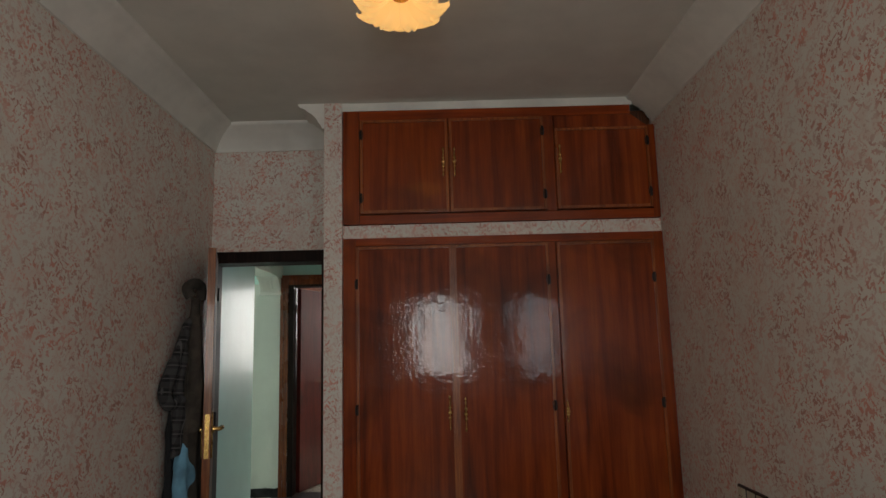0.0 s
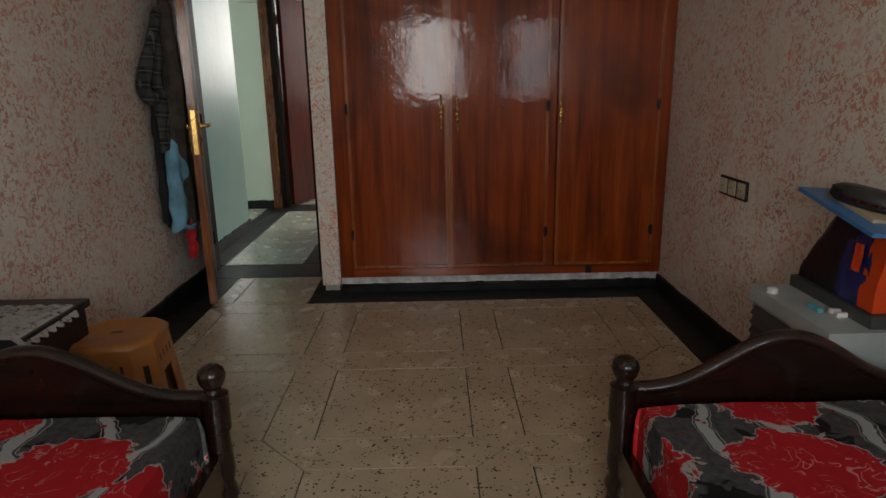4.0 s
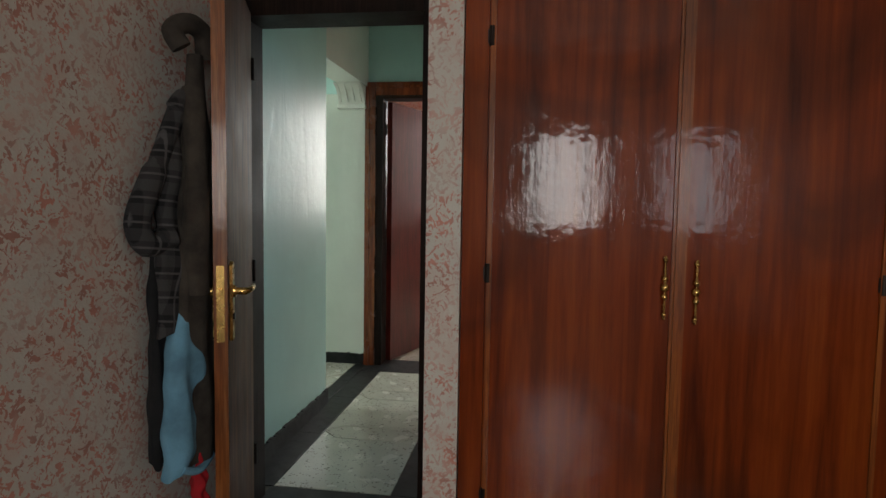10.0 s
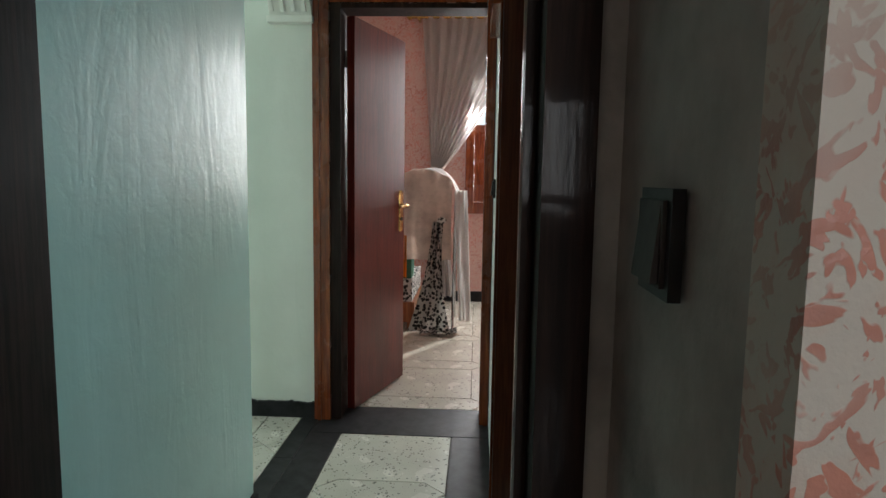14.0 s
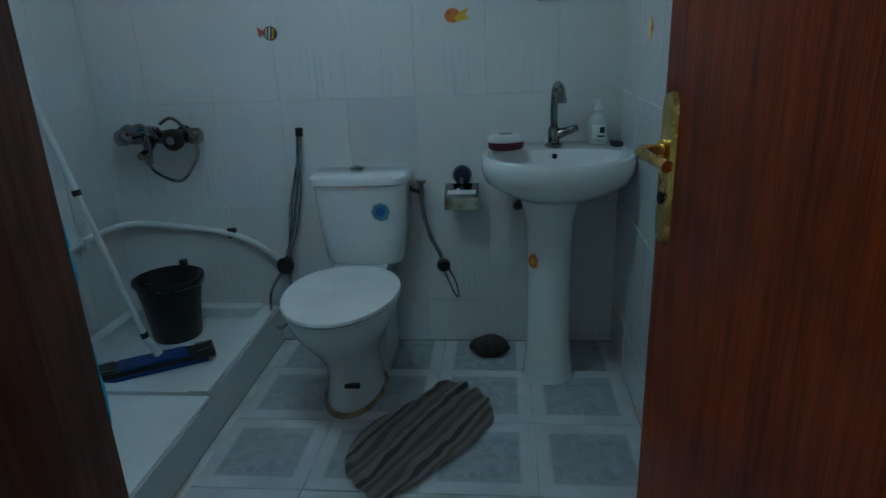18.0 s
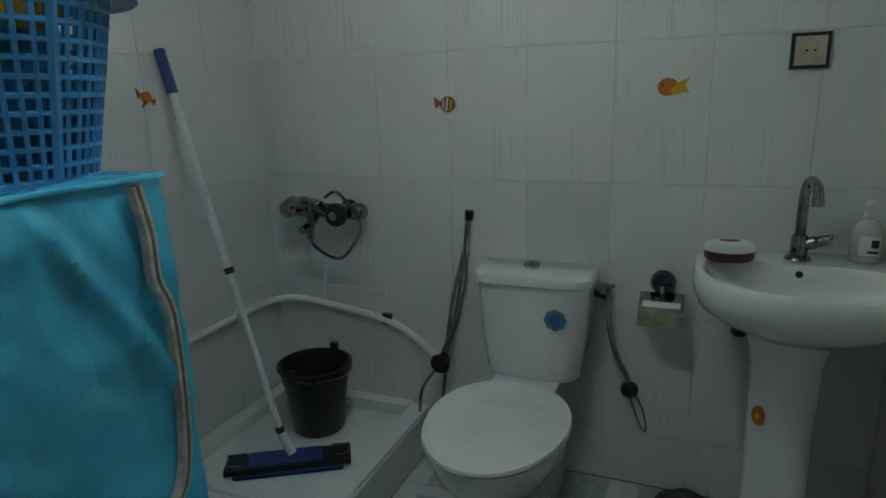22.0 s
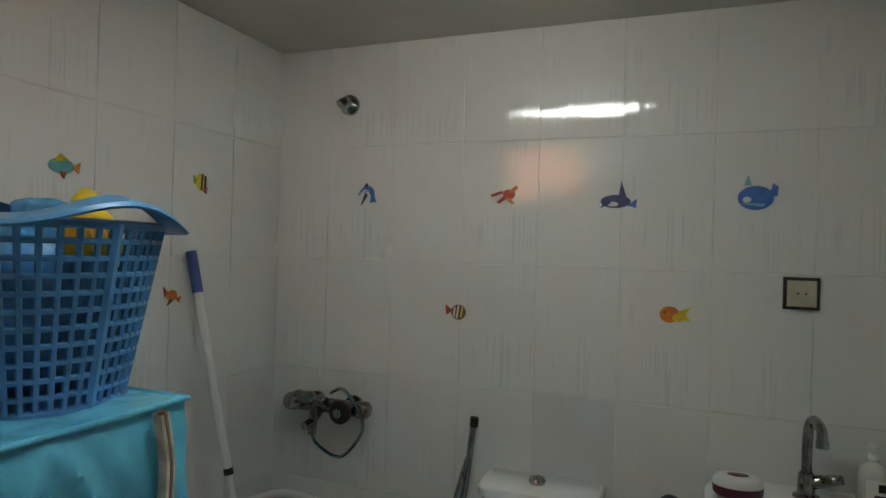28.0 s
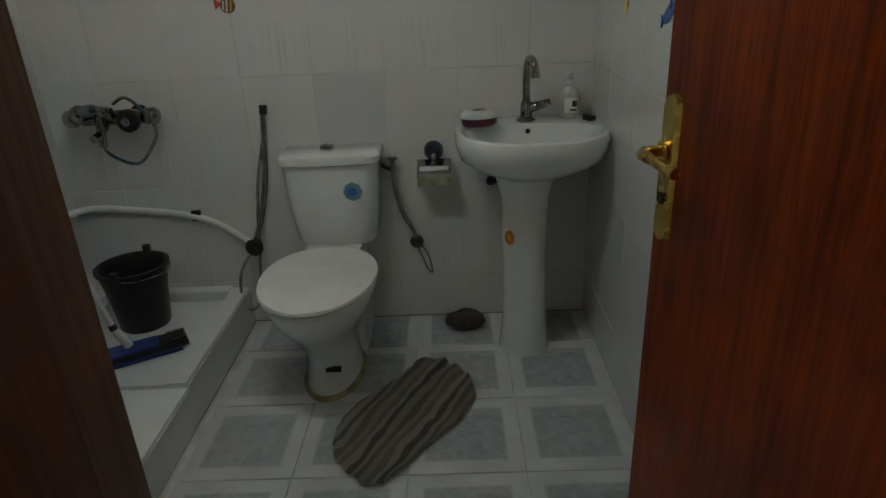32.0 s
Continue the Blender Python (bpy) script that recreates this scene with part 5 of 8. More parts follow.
slv = part("sleeve", tube([(-1.985, 4.87, 1.44), (-2.01, 4.81, 1.28), (-2.035, 4.755, 1.13), (-2.02, 4.775, 1.06), (-1.995, 4.82, 1.075)], [0.026] * 9 + [0.034] * 16 + [0.03] * 8, 8, 14), PLAID, gm)
part("cuff", tube([(-2.0, 4.81, 1.075), (-1.985, 4.835, 1.085)], 0.034, 1, 14), PLAID, slv)
part("collar", tube([(-1.985, 4.85, 1.44), (-1.975, 4.88, 1.475), (-1.985, 4.91, 1.44)], 0.022, 8, 10), PLAID, gm)
cg = garment("dark_coat", "long dark brown hooded coat hanging over the shirt", DARKC, -1.965, 4.84, 5.02, 0.42, 1.60, 5.0, 0.042)
part("hood", tube([(-1.955, 4.845, 1.60), (-1.975, 4.835, 1.645), (-1.955, 4.88, 1.675), (-1.945, 4.94, 1.66), (-1.955, 4.97, 1.60)], 0.028, 8, 12), DARKC, cg)
part("sleeve", tube([(-1.955, 4.90, 1.50), (-1.935, 4.875, 1.30), (-1.93, 4.865, 1.10), (-1.945, 4.885, 0.92)], [0.032] * 12 + [0.038] * 13, 8, 14), DARKC, cg)
garment("black_trousers", "pair of black trousers hanging behind the shirt", BLACKC, -2.03, 4.79, 4.88, 0.44, 1.10, 9.0, 0.02)
bs = garment("blue_shirt", "light blue cloth hanging below the jacket", BLUEC, -1.975, 4.79, 4.95, 0.40, 0.92, 2.0, 0.042, 0.5)
part("folded_hem", tube([(-1.945, 4.80, 0.43), (-1.93, 4.86, 0.405), (-1.935, 4.94, 0.42)], 0.012, 6, 8), BLUEC, bs)
garment("red_cloth", "small piece of red cloth hanging low behind the door", REDC, -1.945, 4.86, 4.91, 0.24, 0.46, 3.0, 0.02, 0.2)
hk = thing("coat_hook", "small metal hook on the back of the door", "hook")
part("hook_arm", tube([(-1.945, 4.99, 1.645), (-1.97, 4.987, 1.64), (-1.98, 4.985, 1.60), (-1.99, 4.98, 1.63)], 0.006, 6, 8), CHROME, hk)

# ---- ceiling lamp ----
BASE = Vector((0, 0, ZC - 2.70))
cl = thing("ceiling_lamp", "ceiling lamp with amber glass petals, glowing faintly", "lamp", (-0.80, 3.72, 0))
part("rose", add_lathe(bmesh.new(), [(0.10, 2.699), (0.095, 2.67), (0.03, 2.65), (0.02, 2.60), (0.03, 2.56)][::-1], (0, 0, 0), 24), BRASS, cl)
for k in range(9):
    a = 2 * math.pi * k / 9

    def pf(u, v, a=a):
        w = 0.055 * math.sin(math.pi * min(1, 0.15 + 0.85 * v)) + 0.01
        r = 0.03 + 0.15 * v
        off = (u - 0.5) * 2 * w
        z = 2.56 - 0.07 * math.sin(v * 2.2) + 0.03 * v * v + 0.02 * (u - 0.5) ** 2 + 0.008 * math.sin(u * 18) * v
        return (r * math.cos(a) - off * math.sin(a), r * math.sin(a) + off * math.cos(a), z)

    part("petal", thick(grid(8, 10, pf), 0.004), BULBG, cl)

# ---- second bedroom seen through the door ----
BASE = Vector((0, 0, 0))
w2 = thing("window_room", "brown wooden window in the salmon wall", "window", kind="structure")
part("window_frame", B((-1.60, -1.52, RY1 - 0.04, RY1 + 0.05, 0.86, 2.40), (-0.68, -0.60, RY1 - 0.04, RY1 + 0.05, 0.86, 2.40), (-1.519, -0.681, RY1 - 0.04, RY1 + 0.05, 0.86, 0.97), (-1.519, -0.681, RY1 - 0.04, RY1 + 0.05, 2.30, 2.40),
                       (-1.12, -1.07, RY1 - 0.03, RY1 + 0.04, 0.971, 2.299)), FRAMEW, w2, bevel=0.006)
part("shutter", B((-1.519, -1.30, RY1 - 0.012, RY1 + 0.012, 0.972, 1.70)), FRAMEW, w2, "closed lower shutter panel")
for x0, x1 in ((-1.518, -1.122), (-1.068, -0.682)):
    p = part("pane", B((x0, x1, RY1 + 0.02, RY1 + 0.024, 0.972, 2.298)), GLASS, w2)
    p.visible_shadow = False
cr = thing("curtain", "white sheer curtain tied back to the side", "curtain")


def curtain_f(u, v):
    z = 2.66 - 1.42 * v
    left = -2.02 + 0.10 * v
    right = -1.02 - 0.86 * (v ** 1.3)
    x = left + (right - left) * u
    return (x, RY1 - 0.10 + 0.028 * math.sin(u * 62 + 2 * v) * (1 - 0.4 * v), z - 0.05 * u * v)


part("upper_cloth", cloth(grid(120, 24, curtain_f), 0.002), SHEER, cr)


def curtain_g(u, v):
    z = 1.24 - 1.18 * v
    x = -1.90 + (0.10 + 0.16 * v) * u - 0.05 * v
    return (x, RY1 - 0.10 + 0.03 * math.sin(u * 34), z)


part("lower_cloth", cloth(grid(60, 16, curtain_g), 0.002), SHEER, cr)
part("tie", tube([(-1.92, RY1 - 0.15, 1.26), (-1.85, RY1 - 0.165, 1.25), (-1.78, RY1 - 0.13, 1.23)], 0.016, 6, 8), WHITEC, cr)
part("lace_edge", tube([(curtain_f(1.0, k / 14)[0], RY1 - 0.115, curtain_f(1.0, k / 14)[2]) for k in range(15)], 0.012, 2, 6), WHITEC, cr)
rod = thing("curtain_rod", "gilt curtain rod with a knob", "curtain rod")
part("rod", tube([(-2.12, RY1 - 0.10, 2.665), (-1.3, RY1 - 0.10, 2.665), (-0.5, RY1 - 0.10, 2.665)], 0.013, 2, 10), BRASS, rod)
part("finial", add_lathe(bmesh.new(), [(0.001, -0.03), (0.025, -0.01), (0.025, 0.01), (0.001, 0.03)], (-2.14, RY1 - 0.10, 2.665), 12), BRASS, rod)
for x in (-2.05, -0.55):
    part("bracket", B((x - 0.012, x + 0.012, RY1 - 0.112, RY1 - 0.001, 2.64, 2.652)), BRASS, rod)
BASE = Vector((0.02, -0.355, 0))
so = thing("sofa_bed", "low wooden sofa with dark patterned cushion", "sofa")
part("base", B((-3.1, -1.98, 9.95, 10.75, 0.06, 0.22)), EDGEW, so, bevel=0.01)
part("cushion", B((-3.08, -2.0, 9.97, 10.73, 0.222, 0.40)), SPOTC, so, bevel=0.04)
for x in (-3.06, -2.04):
    part("leg", B((x, x + 0.04, 9.98, 10.02, 0, 0.06), (x, x + 0.04, 10.68, 10.72, 0, 0.06)), EDGEW, so)
part("bolster", B((-2.45, -2.01, 10.0, 10.2, 0.402, 0.62)), plain("green_cushion", (0.03, 0.12, 0.07), 0.9), so, bevel=0.05)
ch2 = thing("clothes_airer", "clothes rack heaped with white sheets", "clothes rack")


def heap_f(u, v):
    a = math.pi * u
    x = -1.90 + 0.27 * math.cos(a) + 0.03 * noise.noise((u * 6, v * 4, 2))
    z = 0.80 + 0.47 * math.sin(a) ** 0.6 - (0.35 if u < 0.12 else 0) * (1 - u / 0.12 if u < 0.12 else 0)
    return (x, 9.98 + 0.5 * v + 0.03 * noise.noise((u * 5, v * 5, 8)), z + 0.03 * noise.noise((u * 7, v * 5, 5)))


part("sheet_heap", cloth(grid(50, 20, heap_f), 0.008), WHITEC, ch2)
part("hanging_sheet", cloth(grid(36, 20, lambda u, v: (-1.68 + 0.10 * u + 0.015 * math.sin(u * 25) + 0.05 * v, 9.98 + 0.02 * math.sin(u * 20 + v * 3), 1.10 - 1.02 * v)), 0.006), WHITEC, ch2)
part("front_sheet", cloth(grid(40, 14, lambda u, v: (-2.16 + 0.46 * u, 9.955 + 0.015 * math.sin(u * 22), 1.18 - 0.62 * v + 0.08 * math.sin(math.pi * u) * (1 - v))), 0.006), plain("cream_sheet", (0.60, 0.52, 0.46), 0.9), ch2)
for x in (-2.12, -1.68):
    part("rack_leg", tube([(x, 10.0, 0.0), (x, 10.25, 1.0), (x, 10.45, 0.0)], 0.01, 6, 8), CHROME, ch2)
sc = thing("printed_scarf", "black and white printed scarf trailing to the floor", "scarf")
part("scarf_cloth", cloth(grid(24, 40, lambda u, v: (-1.80 + (0.05 + 0.16 * v ** 2) * (u - 0.5) * 1.6 - 0.06 * v, 9.90 - 0.05 * v + 0.02 * math.sin(u * 14 + v * 5), max(0.012, 0.86 - 0.86 * v))), 0.006), SPOTC, sc)
part("knot", add_lathe(bmesh.new(), [(0.001, -0.03), (0.035, -0.01), (0.035, 0.015), (0.001, 0.03)], (-1.77, 9.90, 0.87), 12), SPOTC, sc)
part("trailing_end", cloth(grid(20, 10, lambda u, v: (-1.92 + 0.28 * u, 9.74 + 0.16 * v, 0.012 + 0.035 * abs(math.sin(u * 8 + v * 3)))), 0.006), SPOTC, sc)
oc = thing("orange_cloth", "orange cloth hanging over the sofa arm", "cloth")
part("hanging_cloth", cloth(grid(20, 14, lambda u, v: (-2.14 + 0.10 * u, 9.93 + 0.012 * math.sin(u * 18), 0.75 - 0.33 * v)), 0.006), plain("orange_fabric", (0.5, 0.19, 0.02), 0.9), oc)

# ---- bathroom: platform and shower tray ----
BASE = BATH
pf = thing("shower_platform", "raised white tiled platform with a shallow shower tray", "shower tray", kind="structure")
part("step", B((BX0, -0.095, 7.232, BY1 - 0.008, 0, 0.138)), PORC, pf, bevel=0.004)
part("step_face", B((BX0, -0.095, 7.224, 7.231, 0, 0.13)), WTILE_GREY, pf)
part("tray_floor", B((-0.093, BX1 - 0.008, 7.30, BY1 - 0.008, 0, 0.125)), PORC, pf)
part("tray_rim", B((-0.093, BX1 - 0.008, 7.235, 7.298, 0, 0.155), (-0.093, -0.045, 7.299, BY1 - 0.008, 0.126, 0.15), (BX1 - 0.06, BX1 - 0.008, 7.299, BY1 - 0.008, 0.126, 0.165), (-0.044, BX1 - 0.061, BY1 - 0.06, BY1 - 0.008, 0.126, 0.165)), PORC, pf, bevel=0.008)
part("tray_face", B((-0.093, BX1 - 0.008, 7.226, 7.234, 0, 0.145)), WTILE_GREY, pf)

# ---- washing machine under its cover ----
wm = thing("washing_machine", "washing machine under a turquoise zipped vinyl cover", "washing machine", (0, 0, 0))
wx0, wx1, wy0, wy1, wz0, wz1 = -0.985, -0.39, 7.362, 7.835, 0.235, 1.10


def cover_mesh():
    bm = bmesh.new()
    n = 46
    rows = 60
    per = []
    for k in range(n):
        per.append((wx0 + (wx1 - wx0) * k / n, wy0))
    for k in range(24):
        per.append((wx1, wy0 + (wy1 - wy0) * k / 24))
    for k in range(n):
        per.append((wx1 - (wx1 - wx0) * k / n, wy1))
    for k in range(24):
        per.append((wx0, wy1 - (wy1 - wy0) * k / 24))
    cx, cy = (wx0 + wx1) / 2, (wy0 + wy1) / 2
    rings = []
    for j in range(rows + 1):
        v = j / rows
        z = wz0 + (wz1 - wz0) * v
        ring = []
        for x, y in per:
            q = Vector((x * 5, y * 5, z * 5))
            strip = 0.25 if x < cx - 0.17 else 0.2
            ridge = (1 - abs(noise.noise(Vector((x * 6 + z * 3, y * 6, z * 5 + 4))))) ** 4
            d = 0.009 * noise.noise(q) + 0.012 * strip * noise.noise(Vector((x * 3, y * 3, z * 17 + x * 6))) + 0.010 * ridge + 0.005 * (1 - abs(noise.noise(Vector((x * 8 - z * 5, y * 8, z * 7 + x * 3))))) ** 3
            if y == wy0 and x < wx0 + 0.115:
                # tucks gathered between the corner and the zip
                d += 0.011 * max(0.0, math.sin(z * 78 + 1.6 * noise.noise((z * 4, x * 9, 2)) + (x - wx0) * 7)) ** 3 * math.sin(math.pi * min(1.0, (x - wx0) / 0.115)) ** 0.6
            if y == wy0:
                # two creases falling from the middle of the top edge
                for s in (-1, 1):
                    line = cx + s * (wz1 - z) * 0.62
                    if wz1 - z < 0.42:
                        d += 0.024 * math.exp(-((x - line) / 0.024) ** 2)
                d += 0.010 * max(0.0, 1 - abs(x - cx) / 0.2) * max(0.0, 1 - abs(z - 0.78) / 0.3)
            dirv = Vector((0, -1, 0)) if y == wy0 else Vector((1, 0, 0)) if x == wx1 else Vector((0, 1, 0)) if y == wy1 else Vector((-1, 0, 0))
            flare = 0.012 * (1 - v)
            p = Vector((x, y, z + (0.008 * noise.noise((x * 8, y * 8, 3)) if j == 0 else 0))) + dirv * (d * min(1, (1 - v) * 12) - 0.004 + flare)
            ring.append(bm.verts.new(p))
        rings.append(ring)
    m = len(per)
    for a, b in zip(rings, rings[1:]):
        for k in range(m):
            bm.faces.new((a[k], a[(k + 1) % m], b[(k + 1) % m], b[k]))
    bm.faces.new(rings[0][::-1])
    return bm


part("cover", cover_mesh(), CYAN, wm)
part("cover_top", grid(30, 24, lambda u, v: (wx0 - 0.004 + (wx1 - wx0 + 0.008) * u, wy0 - 0.004 + (wy1 - wy0 + 0.006) * v,
                                             wz1 + 0.002 + (0.008 * noise.noise((u * 4, v * 4, 1)) + 0.006 * noise.noise((u * 11, v * 9, 2))) * min(1, 9 * min(u, v, 1 - u, 1 - v)))), CYAN, wm)
part("top_seam", tube([(wx0, wy0 - 0.004, wz1 + 0.001), (wx1, wy0 - 0.004, wz1 + 0.001), (wx1, wy1, wz1 + 0.001), (wx0, wy1, wz1 + 0.001), (wx0, wy0 - 0.004, wz1 + 0.001)], 0.006, 1, 8), CYAN, wm)


def zip_pts():
    """The run of the zip on the cover's front: down, round the foot and up again, with a nick on the far side."""
    run = [(-0.880, 0, 1.092), (-0.868, 0, 0.89), (-0.856, 0, 0.69), (-0.846, 0, 0.58), (-0.805, 0, 0.445), (-0.745, 0, 0.388), (-0.66, 0, 0.372), (-0.570, 0, 0.390),
           (-0.468, 0, 0.465), (-0.438, 0, 0.616), (-0.436, 0, 0.83), (-0.461, 0, 0.91), (-0.462, 0, 1.0), (-0.480, 0, 1.094)]
    return [(p[0], p[2]) for p in curve_pts(run, 4)]


zp = zip_pts()
for nm, w, dy, mt in (("zip_tape", 0.0105, 0.0, ZIPM), ("zip_teeth", 0.0025, 0.003, plain("zip_teeth_grey", (0.20, 0.18, 0.15), 0.5))):
    bm = bmesh.new()
    ring = []
    for i, (x, z) in enumerate(zp):
        a, b = zp[max(0, i - 1)], zp[min(len(zp) - 1, i + 1)]
        d = Vector((b[0] - a[0], 0, b[1] - a[1])).normalized()
        nrm = Vector((d.z, 0, -d.x))
        y = wy0 - 0.036 - dy
        ring.append([bm.verts.new(Vector((x, yy, z)) + nrm * s * w) for s, yy in ((-1, y), (1, y), (1, y + 0.02), (-1, y + 0.02))])
    for a, b in zip(ring, ring[1:]):
        for k in range(4):
            bm.faces.new((a[k], a[(k + 1) % 4], b[(k + 1) % 4], b[k]))
    part(nm, bm, mt, wm, "cream zip running in a U round the front" if nm == "zip_tape" else "")
part("zip_pull", B((-0.874, -0.862, wy0 - 0.048, wy0 - 0.042, 1.00, 1.03)), BRASS, wm)
part("machine_body", B((wx0 + 0.03, wx1 - 0.03, wy0 + 0.03, wy1 - 0.02, 0.22, 1.085)), WHITEP, wm)
ps = thing("wooden_base", "raw pine crate board under the washing machine", "wooden base")
part("front_board", B((wx0 + 0.01, wx1 + 0.01, 7.365, 7.385, 0.140, 0.228)), PALLET, ps, bevel=0.003)
part("side_board", B((wx1 - 0.012, wx1 + 0.01, 7.386, 7.80, 0.140, 0.228)), PALLET, ps, bevel=0.003)
part("back_board", B((wx0 + 0.01, wx1 - 0.013, 7.78, 7.80, 0.140, 0.219)), PALLET, ps, bevel=0.003)
part("slat", B((wx0 + 0.01, wx1 - 0.013, 7.45, 7.55, 0.20, 0.219)), PALLET, ps)

# ---- laundry basket ----
lb = thing("laundry_basket", "blue plastic lattice laundry basket with a rolled rim", "laundry basket", (-0.535, 7.59, wz1 + 0.004))
RB, RT, HB = 0.142, 0.205, 0.335


def ring_pt(a, z):
    r = RB + (RT - RB) * z / HB
    return Vector((r * 1.12 * math.cos(a), r * 0.95 * math.sin(a), z))


NS = 44
for k in range(NS):
    a = 2 * math.pi * k / NS
    part("upright", add_tube(bmesh.new(), [ring_pt(a, z) for z in (0.0, HB / 2, HB)], 0.0062, 5), BLUEP, lb)
for j in range(12):
    z = HB * j / 11.0
    part("hoop", add_tube(bmesh.new(), [ring_pt(2 * math.pi * k / 48, z) for k in range(49)], 0.0058 if 0 < j < 11 else 0.009, 6, False), BLUEP, lb)
for a0 in (0.0, 0.5 * math.pi, math.pi, 1.5 * math.pi):
    bm = bmesh.new()
    add_tube(bm, [ring_pt(a0, z) * 1.006 for z in (0, HB / 2, HB)], 0.011, 6)
    part("stay", bm, BLUEP, lb)
part("base", add_lathe(bmesh.new(), [(RB, 0.0), (RB, 0.008), (RB - 0.01, 0.010)], (0, 0, 0), 40, 1.12, 0.95), BLUEP, lb)
bm = bmesh.new()
rim = []
for k in range(73):
    a = 2 * math.pi * k / 72
    lift = 0.042 * max(0.0, math.cos(2 * a + math.pi)) ** 2
    p = ring_pt(a, HB)
    rim.append((p, lift))
prof = [(0.0, 0.0), (0.045, -0.012), (0.05, -0.008), (0.045, 0.0), (0.0, 0.012)]
rings = [[bm.verts.new((p.x * (1 + u / RT), p.y * (1 + u / RT), p.z + lift + v)) for u, v in prof] for p, lift in rim]
for a, b in zip(rings, rings[1:]):
    for k in range(len(prof) - 1):
        bm.faces.new((a[k], a[k + 1], b[k + 1], b[k]))
part("rim", bm, BLUEP, lb, "wide rolled rim with raised handles")
cb = thing("blue_laundry_bag", "bright blue plastic bag filling the basket", "bag")
bmx = bag_f(-0.655, -0.415, 7.485, 7.695, wz1 + 0.02, wz1 + 0.335, 3)
part("bag_film", bmx, plain("sky_blue_film", (0.004, 0.30, 0.62), 0.25, scale=7, vary=0.3), cb)
part("bag_knot", bag_f(-0.60, -0.51, 7.53, 7.60, wz1 + 0.335, wz1 + 0.385, 5), bpy.data.materials["sky_blue_film"], cb, "twisted neck of the bag")
gl = thing("rubber_glove", "crumpled yellow rubber glove lying in the basket", "glove")
part("palm", bag_f(-0.565, -0.475, 7.455, 7.53, 1.37, 1.468, 10), STICK["yellow"], gl)
part("cuff", tube([(-0.525, 7.50, 1.45), (-0.52, 7.50, 1.478), (-0.505, 7.505, 1.492)], 0.022, 5, 10), STICK["yellow"], gl)
for f in range(3):
    part("finger", tube([(-0.55 + f * 0.028, 7.47, 1.43), (-0.552 + f * 0.03, 7.45, 1.42), (-0.55 + f * 0.032, 7.448, 1.385)], 0.011, 5, 8), STICK["yellow"], gl)


# ---- sandwich toaster ----
ts = thing("sandwich_toaster", "black sandwich toaster with a bright red band", "toaster", (-0.898, 7.485, wz1 + 0.006), -8)
ts.scale = (0.82, 0.82, 0.82)
part("lower_shell", add_lathe(bmesh.new(), [(0.0005, 0.0), (0.075, 0.0), (0.092, 0.008), (0.099, 0.024), (0.099, 0.040), (0.0005, 0.0405)], (0, 0.02, 0), 36, 1.0, 1.05), BLACKP, ts)
part("red_band", add_lathe(bmesh.new(), [(0.0005, 0.041), (0.101, 0.041), (0.104, 0.046), (0.103, 0.056), (0.095, 0.064), (0.0005, 0.066)], (0, 0.02, 0), 36, 1.0, 1.05), plain("red_plastic", (0.62, 0.012, 0.010), 0.25, coat=0.4), ts, "glossy red band")
part("lid", add_lathe(bmesh.new(), [(0.0005, 0.0665), (0.078, 0.0665), (0.076, 0.078), (0.062, 0.088), (0.0005, 0.092)], (0.005, 0.025, 0), 32, 1.0, 1.0), BLACKP, ts)
part("grip", tube([(0.03, -0.06, 0.074), (0.055, -0.075, 0.088), (0.08, -0.06, 0.074)], 0.008, 5, 8), BLACKP, ts)
part("plug", B((-0.06, -0.005, -0.03, 0.03, 0.0925, 0.112)), plain("grey_plug", (0.09, 0.09, 0.09), 0.5), ts, bevel=0.008)
TSM = (Matrix.Translation((-0.898, 7.485, wz1 + 0.006)) @ Matrix.Rotation(radians(-8), 4, "Z") @ Matrix.Scale(0.82, 4)).inverted()
part("cable_lid", tube([TSM @ Vector(p) for p in ((-0.935, 7.49, 1.20), (-0.965, 7.50, 1.185), (-1.0, 7.52, 1.118), (-1.012, 7.62, 1.02), (-1.02, 7.68, 0.91), (-1.03, 7.72, 0.745), (-1.04, 7.73, 0.5))], 0.006, 8, 8), BLACKP, ts)
part("cable_low", tube([TSM @ Vector(p) for p in ((-0.93, 7.40, 1.112), (-0.95, 7.345, 1.108), (-1.03, 7.30, 1.04), (-1.09, 7.30, 0.975), (-1.15, 7.32, 0.94), (-1.185, 7.32, 0.90), (-1.19, 7.32, 0.75))], 0.006, 8, 8), BLACKP, ts)

# ---- towels on the door wall ----
rail = thing("towel_holder", "chrome two-armed towel holder on the wall beside the door", "towel holder")
for ya, za in ((6.86, 0.93), (7.22, 0.93)):
    arm = part("arm", add_tube(bmesh.new(), [(BX0 + 0.010, ya, za), (BX0 + 0.04, ya, za), (BX0 + 0.055, ya + 0.002, za + 0.001), (BX0 + 0.074, ya + 0.004, za + 0.002)], [0.010, 0.011, 0.014, 0.015], 12), BLACKCHROME, rail)
    bm = bmesh.new()
    add_tube(bm, [(BX0 + 0.007, ya, za), (BX0 + 0.016, ya, za)], 0.026, 20)
    part("wall_plate", bm, BLACKCHROME, rail)
part("rail", add_tube(bmesh.new(), [(BX0 + 0.058, 6.865, 0.93), (BX0 + 0.058, 7.22, 0.93)], 0.008, 10), BLACKCHROME, rail)
tw1 = thing("striped_towel", "pink, white and red striped towel on the chrome holder", "towel")


